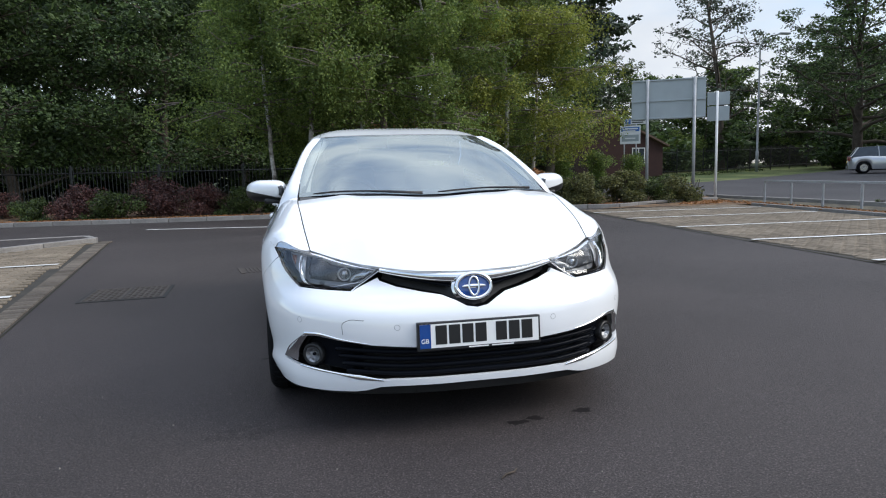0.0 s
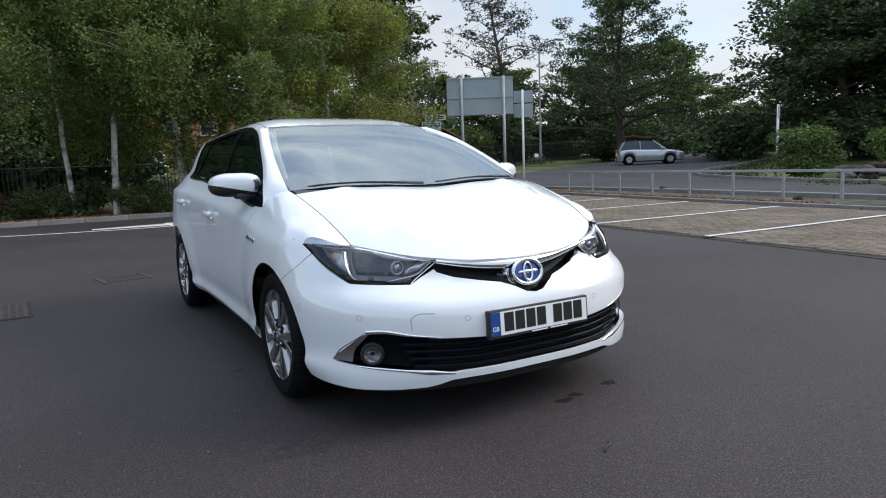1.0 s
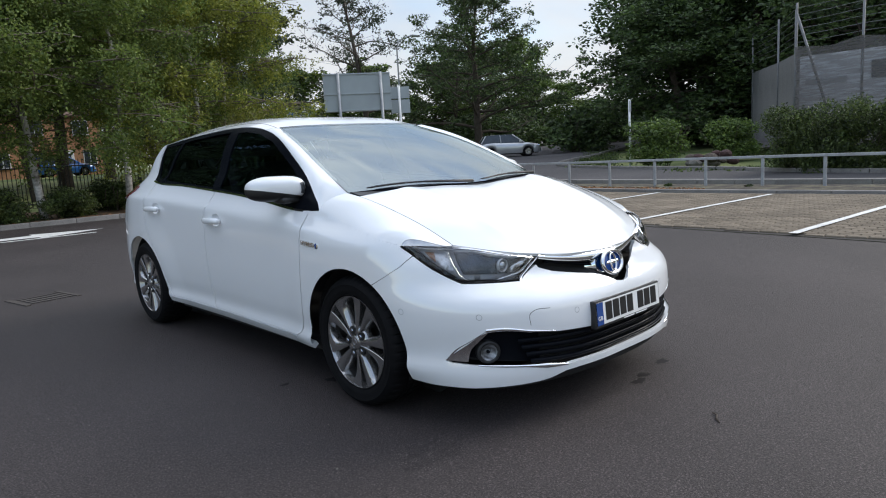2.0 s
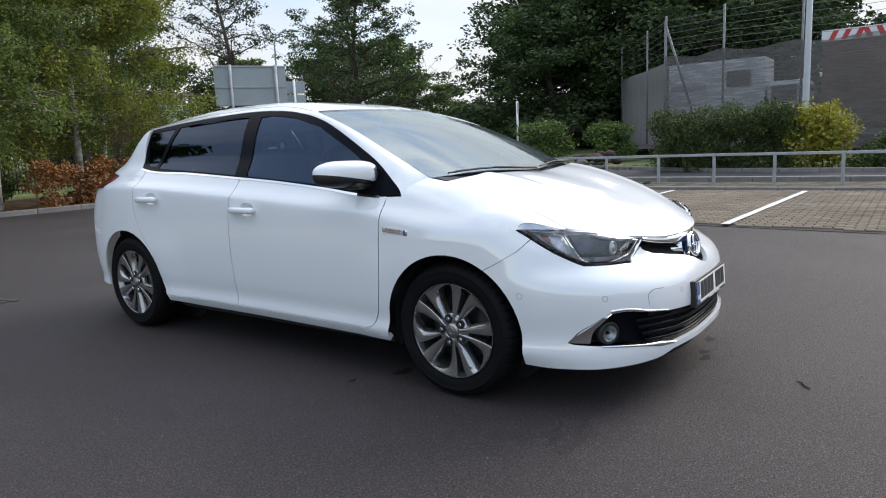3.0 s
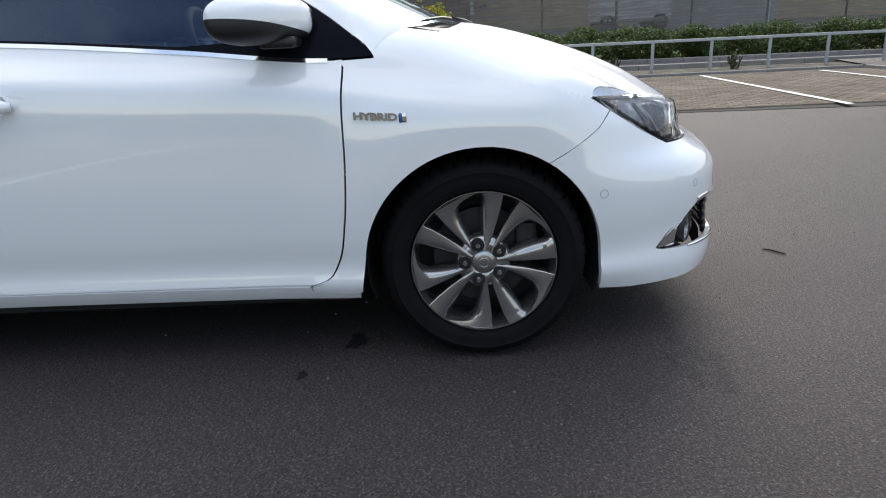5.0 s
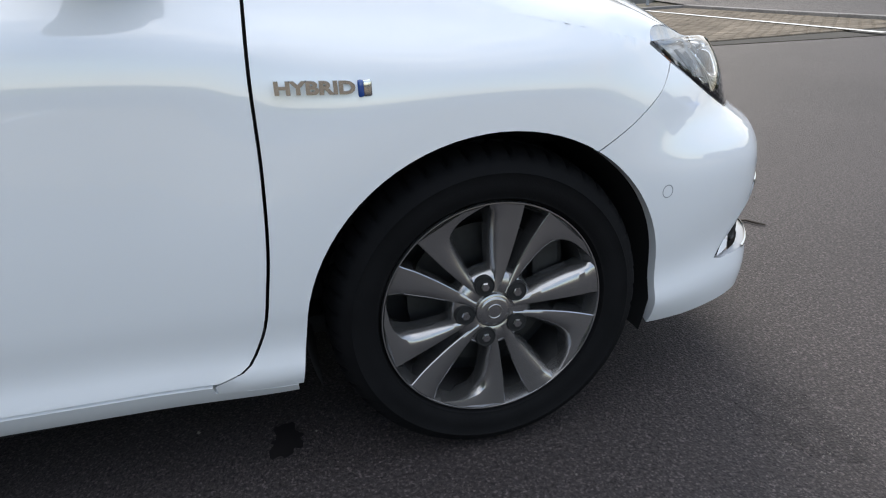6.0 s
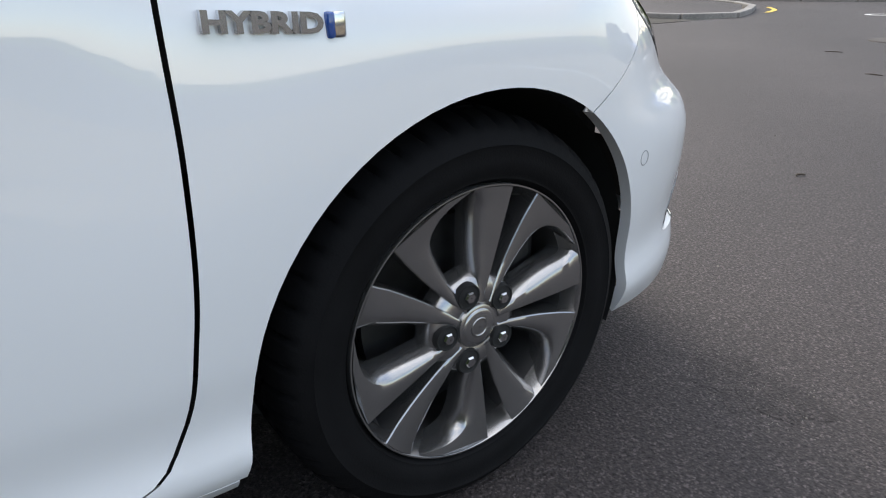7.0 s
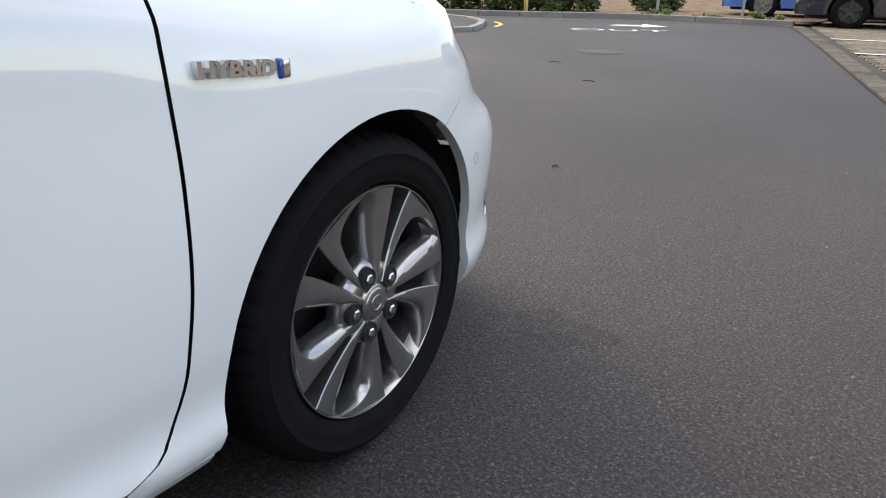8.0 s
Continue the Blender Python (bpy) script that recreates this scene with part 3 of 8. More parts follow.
def kerb_run(name, pts, label, wide=0.125, high=0.11, unit=0.915, into=0.1, material="kerb"):
    """A row of kerb stones along a line of plan points."""
    run = thing(name, label, "kerb", kind="structure")
    c = Curve(pts)
    n = max(1, int(c.length / unit))
    meshes = {}
    for k in range(n):
        a, b = c(c.length * k / n), c(c.length * (k + 1) / n)
        d = math.hypot(b[0] - a[0], b[1] - a[1])
        key = round(d, 2)
        if key not in meshes:
            bm = bmesh.new()
            box(bm, -d / 2 + 0.004, d / 2 - 0.004, -wide / 2, wide / 2, -into, high, 0.015)
            me = bpy.data.meshes.new("kerb_stone")
            bm.to_mesh(me)
            bm.free()
            me.materials.append(M[material])
            meshes[key] = me
        ob = new("kerb_stone", meshes[key])
        ob.parent = run
        mx, my = (a[0] + b[0]) / 2, (a[1] + b[1]) / 2
        ob.matrix_basis = pose(mx, my, lift(mx, my), 0, 0, math.degrees(math.atan2(b[1] - a[1], b[0] - a[0])))
    return run


# unseen asphalt added so the badge letters mirror no green grass
flat_sheet("car_park_west", [(-7.0, -20), (-6.6, -10), (-9.2, 7.8), (-40, 9), (-40, -20)], 0.0, "asphalt", label="unseen asphalt added west of the bays against green reflections", kind="structure", step=4.0, category="asphalt")
kerb_run("kerb_north", [(-26, 17.6), (-14, 15.8), (-7.6, 14.95), (-3.0, 14.5), (2.0, 14.4), (6.0, 14.1), (8.2, 13.6), (9.2, 14.2), (12.4, 15.3)], "weathered concrete kerb in front of the shrub bed")
kerb_run("kerb_island", [(-9.5, 5.9), (-7.0, 6.75), (-5.7, 7.35), (-5.22, 7.95), (-4.58, 8.85), (-4.12, 9.48), (-4.2, 9.75), (-4.8, 9.75), (-7, 9.3), (-10, 9.0)], "low rounded kerb at the end of the paved bays", high=0.10)
kerb_run("kerb_south", [(10.3, -7.9), (7.0, -7.95), (5.0, -8.15), (4.25, -8.5), (4.2, -8.95), (4.5, -9.8), (5.1, -10.9), (6.2, -11.7), (9.0, -11.6), (14, -10.9)], "concrete kerb round a paved island", high=0.075)
kerb_run("kerb_far_south", [(0.0, -14.15), (1.5, -14.4), (3.4, -14.35), (5.5, -13.35), (9.0, -12.7), (14.0, -12.5)], "low kerb in front of rough planting")
flat_sheet("island_top", [(-9.5, 5.95), (-7.0, 6.8), (-5.75, 7.4), (-4.62, 8.9), (-4.18, 9.5), (-4.25, 9.7), (-4.8, 9.7), (-7, 9.25), (-10, 8.95)], 0.09, "asphalt", label="asphalt filling of the kerbed island", kind="structure", category="asphalt")
flat_sheet("pavement_south", [(10.3, -8.0), (5.1, -8.25), (4.35, -8.6), (4.3, -8.95), (4.6, -9.8), (5.2, -10.8), (6.25, -11.55), (9.0, -11.5), (13.9, -10.85), (12.6, -8.6)], 0.06, "asphalt", label="raised asphalt island inside its kerb", kind="structure", category="pavement")
flat_sheet("bed_north", [(-26, 17.7), (-14, 15.9), (-7.6, 15.05), (-3.0, 14.6), (2.0, 14.5), (6.0, 14.2), (8.2, 13.7), (12.4, 15.4), (13.2, 17.0), (8.4, 19.5), (4, 18.6), (-26, 21)], 0.05, "mulch", label="bark mulch bed strewn with leaves", kind="structure", category="bed")
flat_sheet("bed_corner", [(7.4, 13.2), (9.0, 14.0), (12.3, 15.35), (13.2, 16.75), (11.62, 12.6), (11.3, 12.65)], 0.02, "mulch", label="leaf-strewn soil in the corner by the bays", kind="structure", category="bed")
flat_sheet("bed_east", [(10.45, -8.6), (10.45, -2), (10.7, 5), (11.6, 12.6), (13.2, 16.8), (13.6, 16.8), (13.1, 12), (12.3, 3), (12.2, -8.6)], 0.03, "soil", label="narrow soil strip under the railing", kind="structure", category="bed")
kerb_run("kerb_bays", [(10.38, -7.9), (10.38, -2), (10.6, 4.8), (11.5, 12.4)], "low concrete kerb at the head of the bays", 0.1, 0.07)
kerb_run("kerb_road", [(12.95, -30), (12.7, -8), (12.75, 3), (13.35, 12), (13.2, 16.9)], "pale concrete road kerb", 0.2, 0.12)
kerb_run("kerb_verge", [(14.9, -30), (15.2, -6), (15.35, -2), (15.6, 0.6), (16.2, 3.6), (17.8, 7), (18.3, 9), (21.4, 15.4), (30, 19.2), (56, 28.5)], "concrete kerb along the grass verge", 0.14, 0.1)
flat_sheet("bed_south", [(-0.3, -14.25), (1.5, -14.5), (3.4, -14.45), (5.5, -13.45), (9, -12.8), (14, -12.6), (14, -30), (-6.5, -28), (-6.5, -17.6), (-0.4, -16.4)], 0.05, "mulch", label="rough soil strip behind the far kerb", kind="structure", category="bed")


def stripe(name, pts, wide, z=0.006, material="line", label="worn white bay line", kind=""):
    """A painted line with slightly ragged edges."""
    c = Curve(pts)
    n = max(4, int(c.length / 0.18))
    rng = random.Random(len(pts) * 7 + int(c.length * 100))
    verts, faces = [], []
    for k in range(n + 1):
        p = c(c.length * k / n)
        q, r = c(max(0, c.length * k / n - 0.05)), c(min(c.length, c.length * k / n + 0.05))
        d = Vector((r[0] - q[0], r[1] - q[1])).normalized()
        for sgn in (-1, 1):
            w = wide / 2 * rng.uniform(0.9, 1.05)
            verts.append((p[0] - sgn * d.y * w, p[1] + sgn * d.x * w, z + lift(p[0], p[1])))
    for k in range(n):
        faces.append((2 * k, 2 * k + 2, 2 * k + 3, 2 * k + 1))
    return tagged(data_part(name, verts, faces, material), label, "road marking", group="painted lines", kind="structure")


for y in (-6.6, -4.4, -2.13, 0.2, 2.5, 4.8, 7.1, 9.4, 11.5):
    x0 = lane_right(y) + 0.02
    stripe("bay_line", [(x0, y), (10.0 + max(0, (y - 3) * 0.1), y - 0.27)], 0.10, 0.034)
for y in (5.94, 3.40, -4.3, -6.6, -8.9, -11.1):
    x0 = lane_left(y) - 0.30
    stripe("bay_line", [(x0, y), (x0 - 4.8, y - 0.45)], 0.10, 0.034)
stripe("lane_line", [(-3.95, 12.1), (-2.33, 11.73), (-1.2, 11.45), (1.2, 11.2)], 0.12, label="thin white lane line")
tagged(data_part("lane_arrow", [(-1.1, 11.75, 0.007), (0.3, 11.55, 0.007), (0.3, 11.3, 0.007), (1.5, 11.85, 0.007), (0.3, 12.35, 0.007), (0.3, 12.1, 0.007), (-1.1, 12.0, 0.007)], [tuple(range(7))], "line"),
       "worn white painted arrow on asphalt", "road marking", kind="structure")
stripe("edge_line", [(4.35, -10.1), (4.55, -10.7), (5.0, -11.3)], 0.08, 0.006, "yellow_line", "worn yellow edge line")
# painted word and arrow on the exit lane
out_m = Matrix.Translation((2.35, -10.85, 0.007)) @ Euler((0, 0, radians(205))).to_matrix().to_4x4() @ Matrix.Diagonal((1.0, 0.62, 1, 1))
wd = words("OUT", 0.80, 0.0005, "line", None, out_m, "painted_word")
tagged(wd, "worn white word OUT painted on asphalt", "road marking", kind="structure")
tagged(data_part("exit_arrow", [(2.9, -11.9, 0.007), (2.3, -12.05, 0.007), (2.25, -11.85, 0.007), (1.9, -12.3, 0.007), (2.5, -12.75, 0.007), (2.42, -12.4, 0.007), (2.85, -12.2, 0.007)], [tuple(range(7))], "line"),
       "worn white arrow painted on asphalt", "road marking", kind="structure")


def blotch(name, x, y, rx, ry, material, label, z=0.0012, seed=1, category="stain"):
    rng = random.Random(seed)
    ph = [rng.uniform(0, math.tau) for _ in range(5)]
    n = 40
    verts = [(x, y, z)] + [(x + rx * math.cos(a) * w, y + ry * math.sin(a) * w, z) for a in np.linspace(0, math.tau, n + 1)[:-1]
                           for w in [0.75 + 0.14 * math.sin(2 * a + ph[0]) + 0.12 * math.sin(3 * a + ph[1]) + 0.1 * math.sin(7 * a + ph[2]) + 0.06 * math.sin(13 * a + ph[3])]]
    faces = [(0, 1 + k, 1 + (k + 1) % n) for k in range(n)]
    return tagged(data_part(name, verts, faces, material), label, category, kind="structure")


blotch("asphalt_scar", -0.97, -0.62, 0.15, 0.13, "asphalt_patch", "rough worn patch in the asphalt", z=0.0006, seed=3, category="patch")
rng = np.random.default_rng(15)
verts, faces = [], []
for _ in range(260):
    a, r = rng.uniform(0, math.tau), 0.17 * rng.uniform() ** 0.7
    x, y, s = -0.97 + r * math.cos(a), -0.62 + 0.8 * r * math.sin(a), rng.uniform(0.0007, 0.0022)
    k = len(verts)
    verts += [(x - s, y, 0.0), (x, y - s, 0.0), (x + s, y, 0.0), (x, y + s, 0.0), (x + 0.3 * s, y, s)]
    faces += [(k, k + 1, k + 4), (k + 1, k + 2, k + 4), (k + 2, k + 3, k + 4), (k + 3, k, k + 4)]
tagged(data_part("chippings", verts, faces, "stone"), "loose dark stone chippings on the worn patch", "chippings", kind="stuff")
blotch("oil_spot", 0.21, -0.83, 0.055, 0.035, "stain", "dark oil spot on the asphalt", seed=4)
blotch("oil_spot", 0.30, -0.80, 0.05, 0.03, "stain", "dark oil spot on the asphalt", seed=5)
blotch("oil_spot", 0.54, -0.77, 0.07, 0.03, "stain", "dark oil spot on the asphalt", seed=6)
blotch("oil_spot", -0.70, 0.42, 0.065, 0.05, "stain", "dark oil spot on the asphalt", seed=7)
blotch("oil_spot", -0.92, 0.56, 0.03, 0.022, "stain", "dark oil spot on the asphalt", seed=8)
# inspection cover
cover_ = thing("manhole_cover", "rusty rectangular iron inspection cover set in asphalt", "manhole cover", at=pose(-2.33, 3.37, 0, 0, 0, 3))
bm = bmesh.new()
box(bm, -0.38, 0.38, -0.38, 0.38, -0.02, 0.006, 0.003)
part("cover_frame", bm, "under", cover_)
for i in range(2):
    bm = bmesh.new()
    box(bm, -0.35 + 0.355 * i, -0.01 + 0.355 * i, -0.35, 0.35, 0.0, 0.010, 0.003)
    for a in range(6):
        for b in range(7):
            box(bm, -0.335 + 0.355 * i + a * 0.053, -0.305 + 0.355 * i + a * 0.053, -0.33 + b * 0.097, -0.268 + b * 0.097, 0.009, 0.017)
    part("cover_plate", bm, "iron_cover", cover_)
cover_ = thing("manhole_cover", "small round iron cover set in asphalt", "manhole cover", at=pose(1.38, -7.32, 0))
bm = bmesh.new()
lathe(bm, [(0.001, 0.008), (0.25, 0.008), (0.27, 0.006), (0.28, -0.01)], 32, "Z")
part("cover_plate", bm, "iron_cover", cover_)
gully = thing("drain_grate", "iron drain grate with fallen leaves", "drain", at=pose(-1.15, 4.6, 0, 0, 0, 10))
bm = bmesh.new()
for k in range(9):
    box(bm, -0.2 + k * 0.045, -0.178 + k * 0.045, -0.2, 0.2, -0.02, 0.006)
box(bm, -0.24, -0.2, -0.24, 0.24, -0.02, 0.008), box(bm, 0.2, 0.24, -0.24, 0.24, -0.02, 0.008)
part("grate", bm, "iron_cover", gully)
# twigs and grit
for k, (x, y, a, l) in enumerate(((0.02, -1.30, 35, 0.10), (-0.30, -2.1, 70, 0.05), (1.4, -6.0, 20, 0.14), (0.6, -4.9, 0, 0.12))):
    bm = bmesh.new()
    tube(bm, [(-l / 2, 0, 0.004), (-l / 6, 0.006, 0.007), (l / 5, -0.004, 0.006), (l / 2, 0.008, 0.004)], [0.003, 0.0045, 0.004, 0.002], 6)
    t = part("twig", bm, "bark", None, "", True)
    t.matrix_basis = pose(x, y, 0.0, 0, 0, a)
    tagged(t, "small dark twig lying on the asphalt", "twig", "twigs")
rng = np.random.default_rng(5)
verts, faces = [], []
for _ in range(380):
    x, y, s = rng.uniform(-2.2, 4.5), rng.uniform(-8.5, 1.5), rng.uniform(0.0015, 0.006)
    k = len(verts)
    verts += [(x - s, y, 0.0), (x, y - s, 0.0), (x + s, y, 0.0), (x, y + s, 0.0), (x, y, s * 1.2)]
    faces += [(k, k + 1, k + 4), (k + 1, k + 2, k + 4), (k + 2, k + 3, k + 4), (k + 3, k, k + 4)]
tagged(data_part("grit", verts, faces, "stone"), "loose pale grit scattered on the asphalt", "grit", kind="stuff")


# ---- the white hatchback ----
# half of the body's plan outline, from the nose's middle round to the tail's middle
OUTLINE = Curve([(0, -0.885), (0.2, -0.878), (0.365, -0.850), (0.53, -0.793), (0.655, -0.717), (0.735, -0.642), (0.80, -0.530), (0.845, -0.40),
                 (0.874, -0.22), (0.887, 0.0), (0.886, 0.35), (0.872, 0.9), (0.860, 1.5), (0.868, 2.2), (0.880, 2.6), (0.854, 2.95), (0.788, 3.19),
                 (0.67, 3.34), (0.4, 3.41), (0, 3.43)])
SIDE_IN = ease([0.10, 0.19, 0.235, 0.262, 0.30, 0.40, 0.52, 0.62, 0.72, 0.80, 0.838, 0.850, 0.89, 0.93, 0.97, 1.10, 1.25, 1.36, 1.45],
               [-0.09, -0.050, -0.018, -0.006, -0.013, -0.001, 0.008, 0.010, 0.0095, 0.006, 0.000, -0.006, -0.036, -0.058, -0.074, -0.138, -0.204, -0.276, -0.35])
NOSE_IN = ease([0.10, 0.19, 0.24, 0.33, 0.46, 0.52, 0.56, 0.60, 0.62, 0.69, 0.762, 0.80], [-0.03, 0.010, 0.016, 0.002, 0.020, 0.022, 0.014, -0.004, -0.011, -0.044, -0.122, -0.148])
NOSE_BACK = ease([0.10, 0.19, 0.24, 0.33, 0.46, 0.52, 0.56, 0.60, 0.62, 0.69, 0.762, 0.80], [0.04, 0.005, -0.005, 0, 0, 0.012, 0.045, 0.115, 0.140, 0.152, 0.172, 0.195])
TAIL_IN = ease([0.10, 0.20, 0.35, 0.6, 0.8, 0.92, 1.0, 1.1, 1.3, 1.45], [0.06, 0.0, 0.02, 0.02, -0.02, -0.09, -0.17, -0.27, -0.42, -0.52])


# the crease under the windows climbs towards the tail
CREASE = ease([-0.4, 0.18, 0.5, 1.0, 1.6, 2.4, 3.4], [0.775, 0.792, 0.838, 0.868, 0.902, 0.945, 0.96])


def skin(s, z, push=0.0):
    """The body's surface at s metres round the outline and height z, on the car's own right-hand side; push moves it outwards."""
    c = OUTLINE(s)
    front, rear = smooth_step(-0.15, -0.72, c[1]), smooth_step(2.55, 3.3, c[1])
    wide = c[0] * (1 + SIDE_IN(float(np.interp(z, [0.55, CREASE(c[1]), 1.10], [0.55, 0.845, 1.10])) if 0.55 < z < 1.10 else z) * (1 - front) / 0.86 + NOSE_IN(z) * front)
    # the arches stand a little proud of the panels round them
    flare = sum(0.012 * (1 - smooth_step(0.395, 0.64, math.hypot(c[1] - y0, z - 0.31))) for y0 in (0.0, 2.6))
    wide += flare * (1 - front)
    even = (1 - 0.40 * smooth_step(0.35, 0.75, c[0])) * (0.72 + 0.28 * smooth_step(0.0, 0.35, c[0]))
    y = c[1] + NOSE_BACK(z) * front * even + TAIL_IN(z) * rear
    if push:
        d = OUTLINE(min(s + 0.01, OUTLINE.length)) - OUTLINE(max(s - 0.01, 0))
        d /= np.linalg.norm(d)
        wide, y = wide + push * d[1], y - push * d[0]
    return Vector((-wide, y, z))


def s_of_y(y, z):
    lo, hi = 0.0, OUTLINE.length
    for _ in range(40):
        mid = (lo + hi) / 2
        lo, hi = (mid, hi) if skin(mid, z)[1] < y else (lo, mid)
    return lo


def s_of_x(x, z):
    lo, hi = 0.0, 1.55
    for _ in range(40):
        mid = (lo + hi) / 2
        lo, hi = (mid, hi) if -skin(mid, z)[0] < x else (lo, mid)
    return lo


def at_y(*pairs):
    return [(s_of_y(y, z), z) for y, z in pairs]


def at_x(*pairs):
    return [(s_of_x(x, z), z) for x, z in pairs]


def bent(pairs, step=0.02):
    """A smooth line through points of the skin's own coordinates."""
    return [tuple(p) for p in Curve(pairs).samples(step)]


def sheet(poly, holes=(), push=0.0, fold=0.014, step=0.02, edge=0.015, both=False, surface=None):
    """A bmesh panel on the skin, its rim folded inwards. both: joined with its mirror image."""
    v2, f2 = flat_cut(poly, holes, step, edge)
    surface = surface or skin
    bm = bm_from([surface(s, z, push) for s, z in v2], f2)
    bmesh.ops.delete(bm, geom=[v for v in bm.verts if not v.link_faces], context="VERTS")
    for f in bm.faces:
        if f.normal.length == 0:
            f.normal_update()
    bm.normal_update()
    # turn all faces outwards: away from a point inside the body
    inner = Vector((0, 1.2, 0.6))
    score = sum(f.normal.dot(f.calc_center_median() - inner) for f in bm.faces)
    if score < 0:
        bmesh.ops.reverse_faces(bm, faces=bm.faces)
    if both:
        mirror(bm, True)
    if fold:
        bm.normal_update()
        normal = {v: v.normal.copy() for v in bm.verts}
        rim = [e for e in bm.edges if e.is_boundary]
        made = bmesh.ops.extrude_edge_only(bm, edges=rim)["geom"]
        for v in made:
            if isinstance(v, bmesh.types.BMVert):
                n = sum((w.normal for e in v.link_edges for w in [e.other_vert(v)] if w in normal), Vector())
                src = [e.other_vert(v) for e in v.link_edges if e.other_vert(v) in normal]
                v.co -= (normal[src[0]] if src else n.normalized()) * fold
    return bm


def mirror(bm, join=False):
    """Mirrors in x: adds the mirror image (join) or replaces by it."""
    if join:
        made = bmesh.ops.duplicate(bm, geom=list(bm.verts) + list(bm.edges) + list(bm.faces))["geom"]
        for v in made:
            if isinstance(v, bmesh.types.BMVert):
                v.co.x = -v.co.x
        bmesh.ops.reverse_faces(bm, faces=[f for f in made if isinstance(f, bmesh.types.BMFace)])
        bmesh.ops.remove_doubles(bm, verts=bm.verts, dist=0.0015)
    else:
        for v in bm.verts:
            v.co.x = -v.co.x
        bmesh.ops.reverse_faces(bm, faces=bm.faces)
    return bm


def sided(name, make, material, parent, label="", smooth=True):
    """The same part on the car's two sides: returns both."""
    a = part(name, make(), material, parent, label, smooth)
    b = part(name, mirror(make()), material, parent, label, smooth)
    sharpen(a), sharpen(b)
    return a, b


def sharpen(ob, degrees=35):
    bm = bmesh.new()
    bm.from_mesh(ob.data)
    for e in bm.edges:
        if len(e.link_faces) == 2:
            e.smooth = e.calc_face_angle(0) < radians(degrees)
    bm.to_mesh(ob.data)
    bm.free()
    return ob


car = thing("hatchback_car", "white five-door hatchback with grey alloy wheels on asphalt", "car", at=pose(0.027, 0, 0))
CX, CY, HUB, ARCH = -0.874, (0.0, 2.6), 0.31, 0.349
G = 0.0028  # half a panel gap


def arch(y0, a0, a1, r=ARCH, n=26):
    """Points of a wheel arch from angle a0 to a1, in degrees from straight back, upwards."""
    return at_y(*[(y0 + r * math.cos(radians(lerp(a0, a1, k / n))), HUB + r * math.sin(radians(lerp(a0, a1, k / n)))) for k in range(n + 1)])


# lines between the panels, as (y, z)
DOOR_FRONT = [(0.373, 0.905), (0.380, 0.78), (0.383, 0.62), (0.399, 0.45), (0.428, 0.33), (0.456, 0.285), (0.505, 0.264)]
DOOR_MID = [(1.500, 0.992), (1.527, 0.86), (1.540, 0.72), (1.543, 0.55), (1.539, 0.262)]
DOOR_REAR = [(2.462, 1.048), (2.485, 0.93), (2.478, 0.82), (2.43, 0.69), (2.34, 0.55), (2.265, 0.40), (2.215, 0.30), (2.16, 0.262)]
BELT = [(0.29, 0.905), (0.392, 0.903), (0.83, 0.942), (1.20, 0.974), (1.512, 0.994), (2.0, 1.025), (2.462, 1.050), (2.535, 1.062)]
FRAME_TOP = [(0.29, 0.925), (0.43, 1.035), (0.64, 1.152), (0.95, 1.292), (1.19, 1.350), (1.45, 1.375), (1.66, 1.378), (2.0, 1.366), (2.29, 1.348), (2.60, 1.318)]
belt, frame_top = ease(*zip(*BELT)), ease(*zip(*FRAME_TOP))
HEAD_TIP = (-0.321, 0.774)
# head lamp: lower edge by y, inner corners by x
HEAD_LOW = at_y(HEAD_TIP, (-0.373, 0.737), (-0.46, 0.680), (-0.565, 0.622)) + at_x((0.508, 0.610))
HEAD_IN = at_x((0.382, 0.690))
HOOD_CORNER = Vector((-0.672, -0.472, 0.764))


def shift(pairs, d):
    return [(y + d, z) for y, z in pairs]


def fender_low():
    line = bent(at_y(*shift(DOOR_FRONT, -G)))
    top = [(-0.321, 0.774), (-0.2, 0.803), (-0.05, 0.837), (0.1, 0.868), (0.2, 0.890), (0.288, 0.905)]
    poly = (at_y((0.366, 0.233)) + arch(0.0, 6, 122.6) + at_y((-0.2622, 0.6432), (-0.3322, 0.6882), (-0.372, 0.733)) + at_y((HEAD_TIP[0] + 0.006, HEAD_TIP[1] - 0.004))
            + bent(at_y(*top)) + at_y((0.383, 0.902)) + line[1:] + at_y((0.515, 0.258), (0.512, 0.236)))
    return poly


SHOULDER = Curve([tuple(skin(s_of_y(y, z), z)) for y, z in [(-0.321, 0.774), (-0.2, 0.803), (-0.05, 0.837), (0.1, 0.868), (0.2, 0.890), (0.288, 0.905)]])
HOOD_SIDE = Curve([tuple(HOOD_CORNER), (-0.690, -0.32, 0.838), (-0.704, -0.12, 0.908), (-0.714, 0.06, 0.958), (-0.712, 0.205, 0.983)])


def wing_top(u, v):
    a, b = Vector(SHOULDER(SHOULDER.length * u)), Vector(HOOD_SIDE(HOOD_SIDE.length * u))
    s = s_of_y(a[1], a[2])
    rise = (skin(s, a[2]) - skin(s, a[2] - 0.02)).normalized()
    flat = Vector((1, 0, 0.12)).normalized()
    d = (b - a).length
    h = (2 * v**3 - 3 * v**2 + 1, v**3 - 2 * v**2 + v, 3 * v**2 - 2 * v**3, v**3 - v**2)
    return a * h[0] + rise * (d * h[1]) + b * h[2] + flat * (d * h[3])


